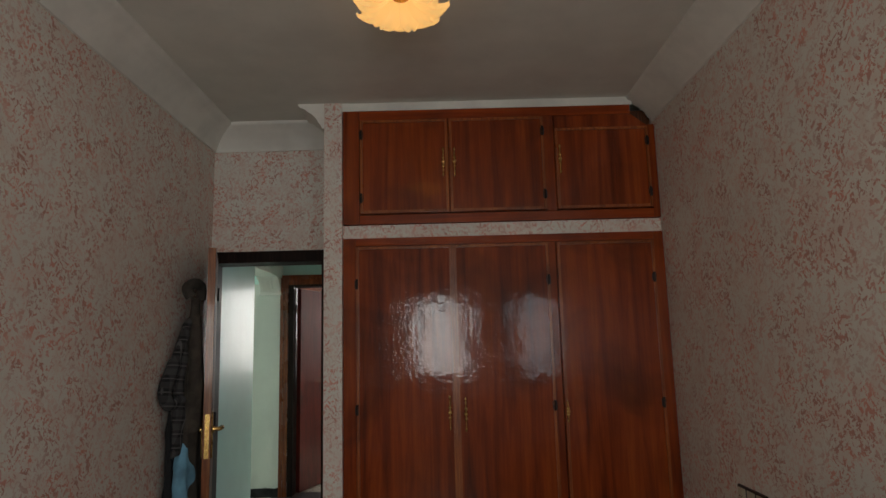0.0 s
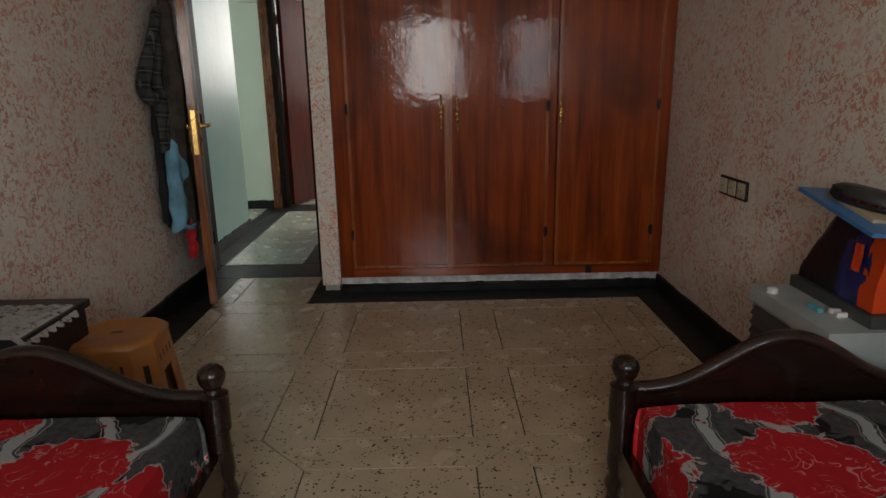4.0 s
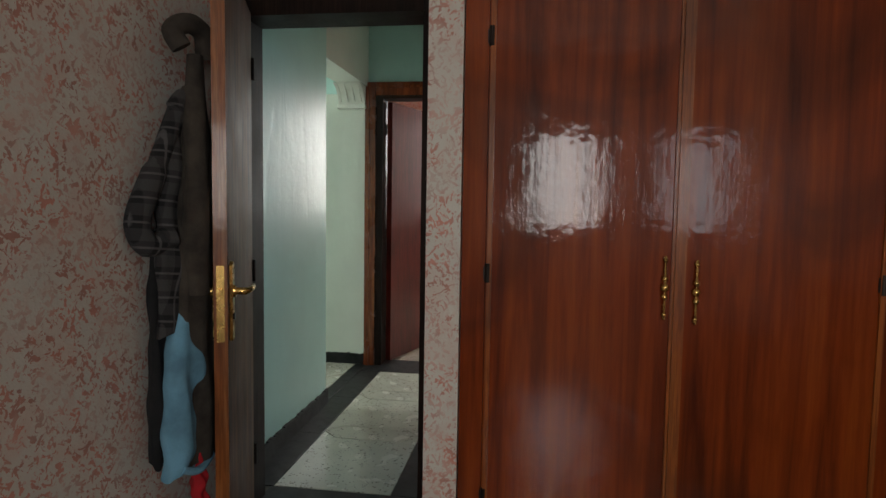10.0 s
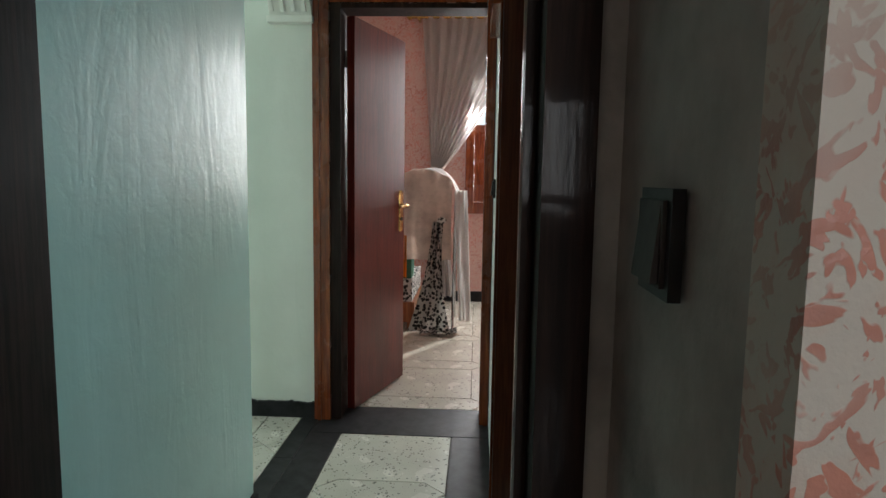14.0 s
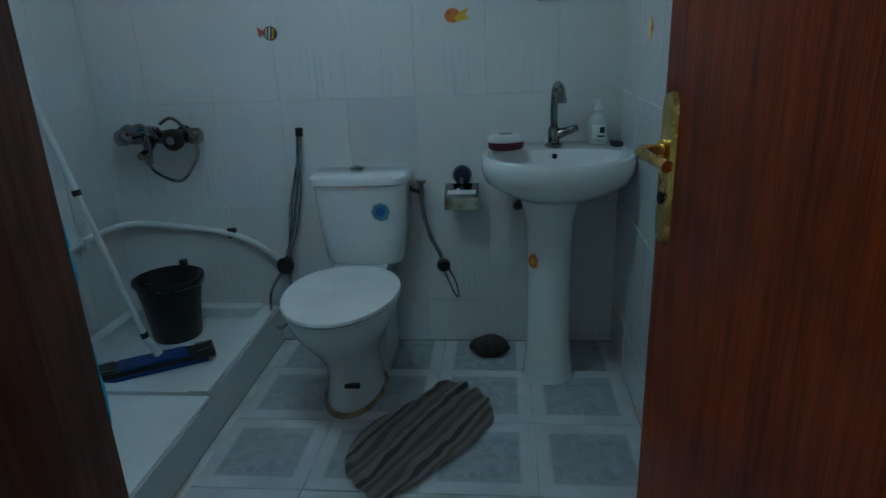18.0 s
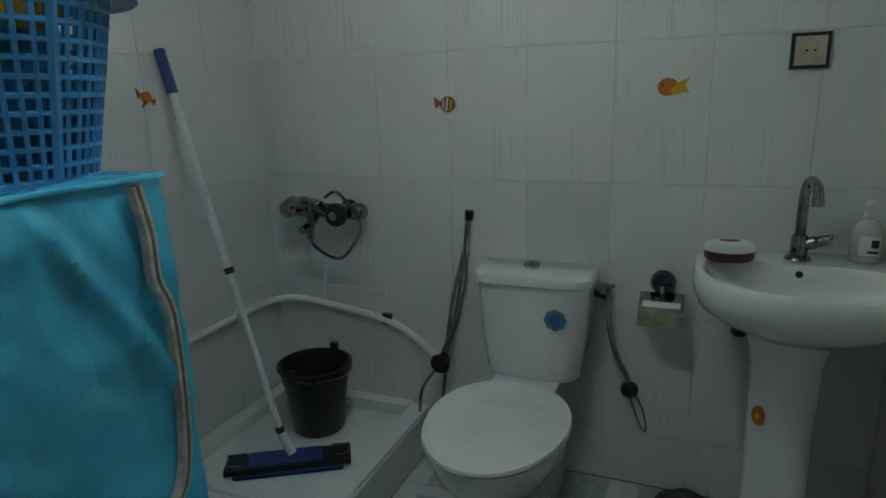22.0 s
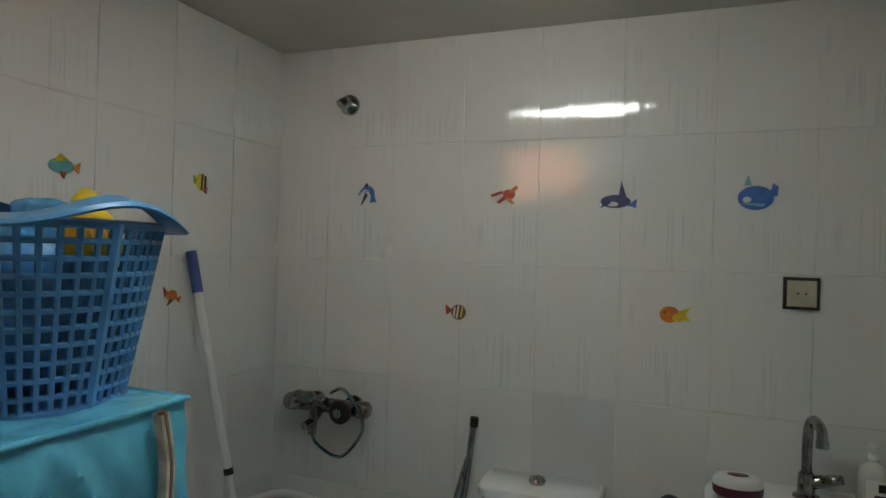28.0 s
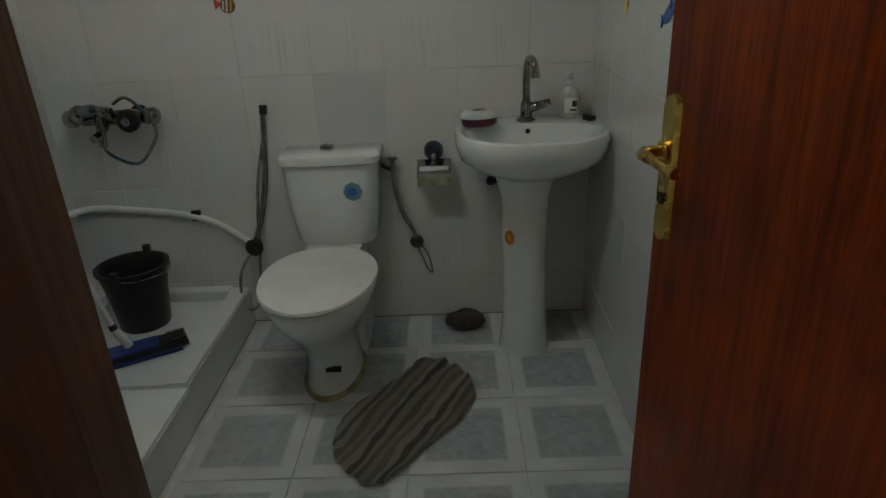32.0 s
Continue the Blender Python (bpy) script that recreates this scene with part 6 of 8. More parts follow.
def drape(x, y0, y1, ztop, back, front, r, wob, seed, pile=0.008):
    """A towel folded over a rail: up the back, round the top, down the front."""
    def f(u, v):
        y = y0 + (y1 - y0) * u
        s = v * (back + math.pi * r + front)
        if s < back:
            px, pz, k = -r, ztop - r - (back - s), (back - s) / back
        elif s < back + math.pi * r:
            a = math.pi - (s - back) / r
            px, pz, k = r * math.cos(a), ztop - r + r * math.sin(a), 0.0
        else:
            k = (s - back - math.pi * r) / front
            px, pz = r + 0.012 * k, ztop - r - k * front
        w = wob * math.sin(u * 7 + seed) * min(1, 2 * k) + 0.006 * noise.noise((u * 4, v * 9, seed))
        return (x + px + (w if px > 0 else w * 0.3), y + 0.03 * k * (u - 0.5) + 0.008 * noise.noise((u * 3, v * 5, seed + 3)), pz + 0.012 * noise.noise((u * 5, seed, v * 3)) * (1 - k))
    return cloth(grid(24, 60, f), pile)


part("towel_cloth", drape(BX0 + 0.058, 6.885, 7.09, 0.965, 0.30, 0.62, 0.024, 0.012, 1.0), TOWEL, tw1)
tw2 = thing("fleece_towel", "beige fleecy towel behind the striped one", "towel")
part("towel_cloth", drape(BX0 + 0.068, 7.10, 7.235, 1.005, 0.28, 0.42, 0.042, 0.016, 2.0, 0.018), FLEECE, tw2)
sq = thing("floor_squeegee", "white-handled squeegee leaning in the corner", "squeegee")
part("handle", tube([(-1.12, 7.34, 0.16), (-1.165, 7.43, 0.90), (-1.207, 7.50, 1.165)], 0.013, 2, 10), WHITEP, sq)
part("wooden_end", tube([(-1.207, 7.50, 1.20), (-1.215, 7.52, 1.45), (-1.222, 7.54, 1.70)], 0.013, 2, 10), PALLET, sq, "bare wooden upper handle")
part("collar", tube([(-1.2065, 7.499, 1.16), (-1.2085, 7.502, 1.20)], 0.016, 1, 10), STICK["green"], sq)
part("blade", B((-1.20, -1.04, 7.32, 7.36, 0.14, 0.18)), BLACKP, sq, bevel=0.006)

# ---- flat mop ----
mp = thing("flat_mop", "flat mop with a white telescopic handle and blue grip", "mop")
top, low = Vector((0.104, 7.822, 1.385)), Vector((0.118, 7.525, 0.165))
at = lambda t: top.lerp(low, t)
part("upper_pole", tube([at(0.1), at(0.52)], 0.0115, 1, 12), WHITEP, mp)
part("lower_pole", tube([at(0.52), at(0.95)], 0.0095, 1, 12), WHITEP, mp)
part("grip", tube([at(0.0), at(0.1)], 0.016, 1, 12), plain("navy_grip", (0.015, 0.06, 0.22), 0.5), mp, "dark blue grip")
part("joint_ring", tube([at(0.515), at(0.53)], 0.014, 1, 12), BLACKP, mp)
part("joint_ring", tube([at(0.93), at(0.945)], 0.013, 1, 12), BLACKP, mp)
part("swivel", tube([at(0.95), low + Vector((0.0, -0.02, 0.0))], 0.014, 1, 10), WHITEP, mp)
hd = Matrix.Translation((0.105, 7.51, 0.128)) @ pose(0, 0, 0, 0, 0, -59)
part("head_plate", add_box(bmesh.new(), -0.19, 0.19, -0.045, 0.045, 0.012, 0.030, hd), BLACKP, mp, bevel=0.006)
part("pad", add_box(bmesh.new(), -0.165, 0.165, -0.052, 0.052, 0.0, 0.0115, hd), plain("navy_microfibre", (0.012, 0.04, 0.17), 0.9, scale=20), mp, bevel=0.004)
part("blue_cover", add_box(bmesh.new(), -0.12, 0.10, -0.04, 0.04, 0.0305, 0.036, hd), plain("navy_plate", (0.014, 0.05, 0.20), 0.4), mp, bevel=0.003)
for s in (-1, 1):
    part("end_loop", add_tube(bmesh.new(), [hd @ Vector(p) for p in ((s * 0.13, -0.035, 0.036), (s * 0.18, -0.03, 0.038), (s * 0.185, 0.03, 0.038), (s * 0.13, 0.035, 0.036))], 0.004, 6), CHROME, mp)

# ---- bucket ----
bk = thing("bucket", "black plastic bucket standing in the shower tray", "bucket", (0.352, 7.56, 0.126))
bm = bmesh.new()
add_lathe(bm, [(0.085, 0.0), (0.088, 0.004), (0.102, 0.13), (0.118, 0.225), (0.127, 0.228), (0.127, 0.24), (0.117, 0.243), (0.113, 0.235), (0.098, 0.12), (0.082, 0.012), (0.001, 0.010)], (0, 0, 0), 36)
part("pail", bm, BLACKP, bk)
part("handle", tube([(-0.125, 0.0, 0.228), (-0.11, -0.07, 0.222), (0.0, -0.128, 0.216), (0.11, -0.07, 0.222), (0.125, 0.0, 0.228)], 0.004, 8, 6), CHROME, bk)
for s in (-1, 1):
    part("ear", B((s * 0.127 - 0.01, s * 0.127 + 0.01, -0.012, 0.012, 0.215, 0.262)), BLACKP, bk, bevel=0.003)

# ---- water pipe, shower mixer, hose ----
pp = thing("water_pipe", "white plastic water pipe clipped round the shower corner", "pipe")
part("pipe_run", tube([(-0.37, 7.835, 0.50), (0.0, 7.835, 0.507), (0.30, 7.835, 0.515), (0.46, 7.825, 0.518), (0.545, 7.77, 0.515), (0.556, 7.65, 0.505), (0.556, 7.40, 0.47), (0.552, 7.28, 0.42), (0.545, 7.18, 0.345)], 0.0125, 8, 12), WHITEP, pp)
for x, y, z in ((0.312, 7.838, 0.508), (0.562, 7.385, 0.468), (-0.1, 7.838, 0.505)):
    part("pipe_clip", B((x - 0.012, x + 0.012, y - 0.022, y + 0.012, z - 0.018, z + 0.022)), IRON if x > 0.5 else WHITEP, pp, bevel=0.004)
mxr = thing("shower_mixer", "chrome shower mixer with a looped hose on the tiles", "shower mixer", (BX1 - 0.008, 7.58, 0.862))
bm = bmesh.new()
add_tube(bm, [(-0.055, -0.11, 0.0), (-0.055, 0.12, 0.0)], 0.026, 18)
part("body", bm, DIMCHROME, mxr)
for yy in (-0.075, 0.075):
    part("wall_union", tube([(0.0, yy, 0.0), (-0.02, yy, 0.0), (-0.05, yy, 0.0)], 0.02, 2, 14), DIMCHROME, mxr)
    part("escutcheon", tube([(0.002, yy, 0.0), (-0.012, yy, 0.0)], 0.034, 1, 20), DIMCHROME, mxr)
part("left_knob", add_lathe(bmesh.new(), [(0.020, 0.0), (0.030, 0.012), (0.030, 0.04), (0.022, 0.05), (0.001, 0.052)], (0, 0, 0), 18, m=Matrix.Translation((-0.055, 0.12, 0)) @ pose(0, 0, 0, -90, 0, 0)), DIMCHROME, mxr)
part("right_knob", add_lathe(bmesh.new(), [(0.020, 0.0), (0.030, 0.012), (0.030, 0.04), (0.022, 0.05), (0.001, 0.052)], (0, 0, 0), 18, m=Matrix.Translation((-0.055, -0.11, 0)) @ pose(0, 0, 0, 90, 0, 0)), DIMCHROME, mxr)
part("lever", tube([(-0.08, 0.0, 0.012), (-0.12, -0.005, 0.035), (-0.15, -0.01, 0.03)], [0.02] * 7 + [0.016] * 6 + [0.012] * 4, 8, 12), DIMCHROME, mxr)
part("spout", tube([(-0.055, 0.03, -0.02), (-0.09, 0.04, -0.05), (-0.13, 0.045, -0.06)], 0.015, 6, 12), DIMCHROME, mxr)
part("shower_head", tube([(-0.10, 0.10, 0.02), (-0.11, 0.05, 0.035), (-0.115, -0.03, 0.03)], [0.030] * 5 + [0.022] * 6 + [0.014] * 6, 8, 12), DIMCHROME, mxr)
part("hose", tube([(-0.075, -0.02, 0.05), (-0.09, -0.08, 0.07), (-0.09, -0.142, 0.0), (-0.08, -0.149, -0.065), (-0.07, -0.084, -0.15), (-0.07, -0.035, -0.164), (-0.08, 0.024, -0.13), (-0.09, 0.043, -0.09)], 0.006, 8, 8), DIMCHROME, mxr)
dial = part("dial", add_lathe(bmesh.new(), [(0.040, 0.0), (0.040, 0.016), (0.032, 0.022), (0.022, 0.024), (0.0005, 0.024)], (0, 0, 0), 24, m=Matrix.Translation((-0.078, -0.067, -0.008)) @ pose(0, 0, 0, 0, -90, 0)), IRON, mxr, "round dark dial")
part("dial_cap", add_lathe(bmesh.new(), [(0.016, 0.0), (0.016, 0.008), (0.010, 0.012), (0.0005, 0.012)], (0, 0, 0), 18, m=Matrix.Translation((-0.102, -0.067, -0.008)) @ pose(0, 0, 0, 0, -90, 0)), CHROME, dial)
part("diverter", tube([(-0.075, 0.032, 0.04), (-0.085, 0.034, 0.0), (-0.09, 0.040, -0.095)], [0.022] * 6 + [0.015] * 11, 8, 12), DIMCHROME, mxr)
su = thing("shower_outlet", "chrome shower outlet stub high on the tiles", "shower outlet", (BX1 - 0.008, 7.554, 1.91))
part("flange", tube([(0, 0, 0), (-0.012, 0, 0)], 0.036, 1, 20), DIMCHROME, su)
part("stub", tube([(-0.012, 0, 0), (-0.04, 0.0, 0.0), (-0.055, 0.008, -0.012)], 0.022, 3, 14), DIMCHROME, su)
ho = thing("steel_hose", "braided steel hose hanging on the tiles with a tap below", "hose")
part("hose_line", tube([(0.55, 7.062, 0.862), (0.548, 7.068, 0.80), (0.548, 7.085, 0.65), (0.545, 7.115, 0.50), (0.54, 7.15, 0.40), (0.535, 7.175, 0.34)], 0.011, 8, 10), CHROME, ho)
part("hose_end", tube([(0.55, 7.062, 0.845), (0.55, 7.06, 0.875)], 0.014, 1, 12), IRON, ho)
part("second_line", tube([(0.54, 7.15, 0.36), (0.548, 7.13, 0.55), (0.556, 7.085, 0.74)], 0.006, 8, 8), CHROME, ho)
part("loop", tube([(0.53, 7.175, 0.33), (0.52, 7.235, 0.24), (0.51, 7.245, 0.13), (0.505, 7.215, 0.08), (0.515, 7.175, 0.12), (0.535, 7.165, 0.22), (0.545, 7.15, 0.36)], 0.006, 8, 8), CHROME, ho)
part("tap_body", tube([(0.565, 7.16, 0.345), (0.53, 7.17, 0.345)], 0.016, 1, 12), IRON, ho)
part("tap_wheel", add_lathe(bmesh.new(), [(0.03, -0.008), (0.036, 0), (0.03, 0.008)], (0, 0, 0), 12, m=Matrix.Translation((0.515, 7.165, 0.345)) @ pose(0, 0, 0, 0, 90, 0)), IRON, ho)

# ---- toilet ----
to = thing("toilet", "white close-coupled toilet with its lid down", "toilet", (0, 0, 0))


def oval_ring(bm, cx, cy, rx, ry, z, seg=40, back=0.8):
    vs = []
    for k in range(seg):
        a = 2 * math.pi * k / seg
        c, s = math.cos(a), math.sin(a)
        px = cx + rx * c * (1 if c < 0 else back)
        py = cy + ry * math.copysign(abs(s) ** (0.85 if c > 0 else 1.0), s)
        vs.append(bm.verts.new((px, py, z)))
    return vs


def oval_loft(rows, seg=40, back=0.8):
    bm = bmesh.new()
    rings = [oval_ring(bm, *r, seg, back) for r in rows]
    for a, b in zip(rings, rings[1:]):
        for k in range(seg):
            bm.faces.new((a[k], a[(k + 1) % seg], b[(k + 1) % seg], b[k]))
    bm.faces.new(rings[0][::-1])
    bm.faces.new(rings[-1])
    return bm


TY = 6.835
part("bowl", oval_loft([(0.20, TY, 0.19, 0.098, 0.0), (0.20, TY, 0.185, 0.095, 0.03), (0.20, TY, 0.175, 0.085, 0.12), (0.19, TY, 0.19, 0.10, 0.19), (0.165, TY, 0.235, 0.135, 0.26), (0.14, TY, 0.26, 0.165, 0.32), (0.13, TY, 0.265, 0.178, 0.365), (0.13, TY, 0.262, 0.178, 0.378)]), PORC, to)
part("seat", oval_loft([(0.125, TY, 0.262, 0.182, 0.380), (0.125, TY, 0.268, 0.187, 0.384), (0.125, TY, 0.266, 0.186, 0.392)]), PORC, to)
part("lid", oval_loft([(0.125, TY, 0.266, 0.186, 0.3945), (0.125, TY, 0.272, 0.190, 0.400), (0.125, TY, 0.268, 0.187, 0.408), (0.125, TY, 0.235, 0.162, 0.413), (0.125, TY, 0.14, 0.09, 0.415)]), WHITEP, to, "glossy white closed lid")
part("back_block", B((0.30, 0.53, TY - 0.10, TY + 0.10, 0.0, 0.385)), PORC, to, bevel=0.03)


def tank_ring(bm, x0, x1, yc, hw, z, r=0.045, bow=0.016):
    """One outline of the tank: straight back, rounded front corners, a slightly bowed front."""
    pts = [(x1, hw)]
    pts += [(x0 + r - r * math.sin(a), hw - r + r * math.cos(a)) for a in [math.pi / 2 * k / 6 for k in range(7)]]
    pts += [(x0, (hw - r) * q) for q in (0.6, 0.2, -0.2, -0.6)]
    pts += [(x0 + r - r * math.cos(a), -hw + r - r * math.sin(a)) for a in [math.pi / 2 * k / 6 for k in range(7)]]
    pts += [(x1, -hw)]
    return [bm.verts.new((x - bow * (1 - (y / hw) ** 2) * (1 if x < x1 else 0), yc + y, z)) for x, y in pts]


def tank_loft(rows):
    bm = bmesh.new()
    rings = [tank_ring(bm, *q) for q in rows]
    for a, b in zip(rings, rings[1:]):
        for k in range(len(a)):
            bm.faces.new((a[k], a[(k + 1) % len(a)], b[(k + 1) % len(b)], b[k]))
    bm.faces.new(rings[0][::-1])
    bm.faces.new(rings[-1])
    return bm


TC = TY - 0.01
part("tank", tank_loft([(0.428, 0.556, TC, 0.135, 0.385), (0.420, 0.556, TC, 0.146, 0.40), (0.412, 0.556, TC, 0.160, 0.52), (0.408, 0.556, TC, 0.168, 0.64), (0.407, 0.556, TC, 0.170, 0.684)]), PORC, to)
part("tank_lid", tank_loft([(0.402, 0.559, TC, 0.173, 0.687), (0.396, 0.560, TC, 0.179, 0.690), (0.395, 0.560, TC, 0.180, 0.712), (0.401, 0.558, TC, 0.174, 0.721), (0.418, 0.553, TC, 0.155, 0.7245)]), PORC, to)
btn = part("flush_button", add_lathe(bmesh.new(), [(0.024, 0.0), (0.026, 0.008), (0.022, 0.016), (0.0005, 0.018)], (0.475, TY, 0.7245), 20), CHROME, to, "chrome push button")
part("button_split", B((0.452, 0.498, TY - 0.001, TY + 0.001, 0.7425, 0.7435)), IRON, btn)
part("floor_bead", oval_loft([(0.20, TY, 0.205, 0.108, 0.001), (0.20, TY, 0.195, 0.100, 0.014)]), plain("yellowed_cement", (0.34, 0.27, 0.15), 0.9, scale=18, vary=0.3), to, "yellowed cement bead")
part("bolt_slot", B((0.022, 0.034, TY - 0.055, TY - 0.005, 0.10, 0.115)), IRON, to)
fs = thing("flower_sticker", "teal and blue flower sticker on the toilet tank", "sticker", (0.393, 6.745, 0.592))
for k in range(8):
    a = 2 * math.pi * k / 8
    part("petal", add_lathe(bmesh.new(), [(0.013, 0), (0.013, 0.0015)], (0, 0, 0), 12, m=Matrix.Translation((0, 0.021 * math.cos(a), 0.021 * math.sin(a))) @ pose(0, 0, 0, 0, -90, 0)), STICK["sky"], fs)
part("centre", add_lathe(bmesh.new(), [(0.017, 0), (0.017, 0.0028)], (0, 0, 0), 16, m=pose(0, 0, 0, 0, -90, 0)), STICK["blue"], fs)

# ---- wash basin ----
ba = thing("wash_basin", "white porcelain pedestal wash basin", "wash basin", (0, 0, 0))
BYC = 6.135


def basin_ring(bm, x0, x1, hw, z, seg=44):
    vs = []
    for k in range(seg):
        a = 2 * math.pi * k / seg
        c, s = math.cos(a), math.sin(a)
        cx = x0 + (x1 - x0) * 0.52
        px = cx + ((x1 - cx) if c > 0 else (cx - x0)) * math.copysign(abs(c) ** (0.45 if c > 0 else 0.9), c)
        vs.append(bm.verts.new((px, BYC + hw * math.copysign(abs(s) ** 0.75, s), z)))
    return vs


def basin_loft(rows, close=True):
    bm = bmesh.new()
    rings = [basin_ring(bm, *r) for r in rows]
    for a, b in zip(rings, rings[1:]):
        for k in range(len(a)):
            bm.faces.new((a[k], a[(k + 1) % len(a)], b[(k + 1) % len(b)], b[k]))
    bm.faces.new(rings[0][::-1])
    bm.faces.new(rings[-1])
    return bm


part("bowl", basin_loft([(0.20, 0.50, 0.13, 0.66), (0.165, 0.54, 0.19, 0.685), (0.115, 0.558, 0.236, 0.72), (0.10, 0.560, 0.247, 0.755), (0.098, 0.560, 0.249, 0.785), (0.106, 0.558, 0.244, 0.800), (0.125, 0.545, 0.228, 0.803),
                          (0.135, 0.43, 0.214, 0.795), (0.15, 0.42, 0.195, 0.76), (0.19, 0.40, 0.15, 0.715), (0.25, 0.36, 0.06, 0.70)]), PORC, ba)
part("pedestal", oval_loft([(0.325, BYC + 0.02, 0.098, 0.092, 0.0), (0.325, BYC + 0.02, 0.095, 0.088, 0.02), (0.325, BYC + 0.02, 0.082, 0.078, 0.12), (0.33, BYC + 0.02, 0.080, 0.076, 0.40), (0.33, BYC + 0.02, 0.085, 0.082, 0.58), (0.335, BYC + 0.02, 0.105, 0.105, 0.67)], 36, 1.0), PORC, ba)
part("drain", add_lathe(bmesh.new(), [(0.022, 0.0), (0.022, 0.003)], (0.30, BYC, 0.7005), 16), CHROME, ba)
part("overflow", add_lathe(bmesh.new(), [(0.009, 0.0), (0.009, 0.004)], (0, 0, 0), 12, m=Matrix.Translation((0.424, BYC, 0.772)) @ pose(0, 0, 0, 0, -75, 0)), IRON, ba)
tp = thing("basin_tap", "tall chrome swan-neck tap with a side lever", "tap", (0.475, BYC, 0.800))
part("tap_base", add_lathe(bmesh.new(), [(0.032, 0.0), (0.030, 0.006), (0.021, 0.012), (0.020, 0.055), (0.016, 0.065)], (0, 0, 0), 20), DIMCHROME, tp)
part("neck", tube([(0, 0, 0.06), (0, 0, 0.13), (-0.008, -0.002, 0.185), (-0.04, -0.008, 0.208), (-0.078, -0.016, 0.195), (-0.088, -0.018, 0.165)], [0.0125] * 33 + [0.0125] * 8, 8, 14), DIMCHROME, tp)
part("aerator", tube([(-0.0865, -0.0178, 0.172), (-0.089, -0.0182, 0.152)], 0.0145, 1, 14), DIMCHROME, tp)
part("side_lever", tube([(0, -0.015, 0.04), (-0.008, -0.05, 0.052), (-0.02, -0.075, 0.062)], [0.017] * 6 + [0.014] * 6 + [0.012] * 5, 8, 12), DIMCHROME, tp)
sb = thing("soap_box", "white lidded soap box with a maroon base", "soap box", (0.40, 6.30, 0.806), 8)
part("base", oval_loft([(0, 0, 0.040, 0.054, 0.0), (0, 0, 0.045, 0.060, 0.006), (0, 0, 0.046, 0.061, 0.025)], 32, 1.0), MAROON, sb)
lid_ = part("lid", oval_loft([(0, 0, 0.045, 0.060, 0.0255), (0, 0, 0.045, 0.060, 0.036), (0, 0, 0.040, 0.054, 0.046), (0, 0, 0.026, 0.036, 0.050)], 32, 1.0), WHITEP, sb)
part("lid_print", oval_loft([(0, 0, 0.016, 0.026, 0.0502), (0, 0, 0.015, 0.025, 0.051)], 20, 1.0), MAROON, lid_, "maroon printed oval")
bo = thing("soap_bottle", "clear pump soap bottle with a printed label", "soap bottle", (0.495, 5.985, 0.803))
part("bottle", oval_loft([(0, 0, 0.028, 0.034, 0.0), (0, 0, 0.03, 0.036, 0.006), (0, 0, 0.03, 0.036, 0.075), (0, 0, 0.022, 0.026, 0.095), (0, 0, 0.012, 0.012, 0.105), (0, 0, 0.012, 0.012, 0.112)], 28, 1.0), plain("cloudy_bottle", (0.55, 0.56, 0.54), 0.15, coat=0.4), bo)
part("label_panel", B((-0.0325, -0.0315, -0.022, 0.022, 0.018, 0.066)), WHITEP, bo)
part("print", B((-0.0335, -0.0328, -0.02, 0.004, 0.024, 0.030), (-0.0335, -0.0328, -0.02, -0.004, 0.038, 0.058)), BLACKP, bo, "black printed bars")
part("pump", add_lathe(bmesh.new(), [(0.013, 0.112), (0.013, 0.126), (0.005, 0.128), (0.005, 0.142), (0.011, 0.144), (0.011, 0.152)], (0, 0, 0), 16), WHITEP, bo)
part("nozzle", tube([(0, 0, 0.148), (-0.018, 0.012, 0.147), (-0.03, 0.018, 0.143)], 0.004, 4, 8), WHITEP, bo)
cm = thing("hair_clip", "small black hair clip on the basin edge", "hair clip", (0.42, 5.93, 0.803), 25)
part("clip_jaw", B((-0.02, 0.02, -0.012, 0.0, 0, 0.016), (-0.02, 0.02, 0.002, 0.013, 0, 0.018)), BLACKP, cm, bevel=0.004)
ob_ = thing("orange_sticker", "round orange sticker on the pedestal", "sticker", (0.262, 6.205, 0.45), -40)
part("disc", prism([(0.018 * math.cos(a), 0.026 * math.sin(a)) for a in [2 * math.pi * k / 20 for k in range(20)]], -0.002, 0.001, "x"), STICK["orange"], ob_)
part("mark", prism([(0.006 * math.cos(a) + 0.002, 0.009 * math.sin(a)) for a in [2 * math.pi * k / 12 for k in range(12)]], -0.0035, -0.0022, "x"), STICK["yellow"], ob_)
ob_.matrix_world = Matrix.Translation(BASE) @ Matrix.Translation((0.264, 6.212, 0.45)) @ pose(0, 0, 0, 0, 0, -38)
sh = thing("basin_waste", "black waste hose behind the pedestal", "waste hose")
part("hose_line", tube([(0.44, 6.20, 0.66), (0.45, 6.235, 0.61), (0.48, 6.26, 0.585), (0.56, 6.25, 0.57)], 0.017, 8, 12), BLACKP, sh)

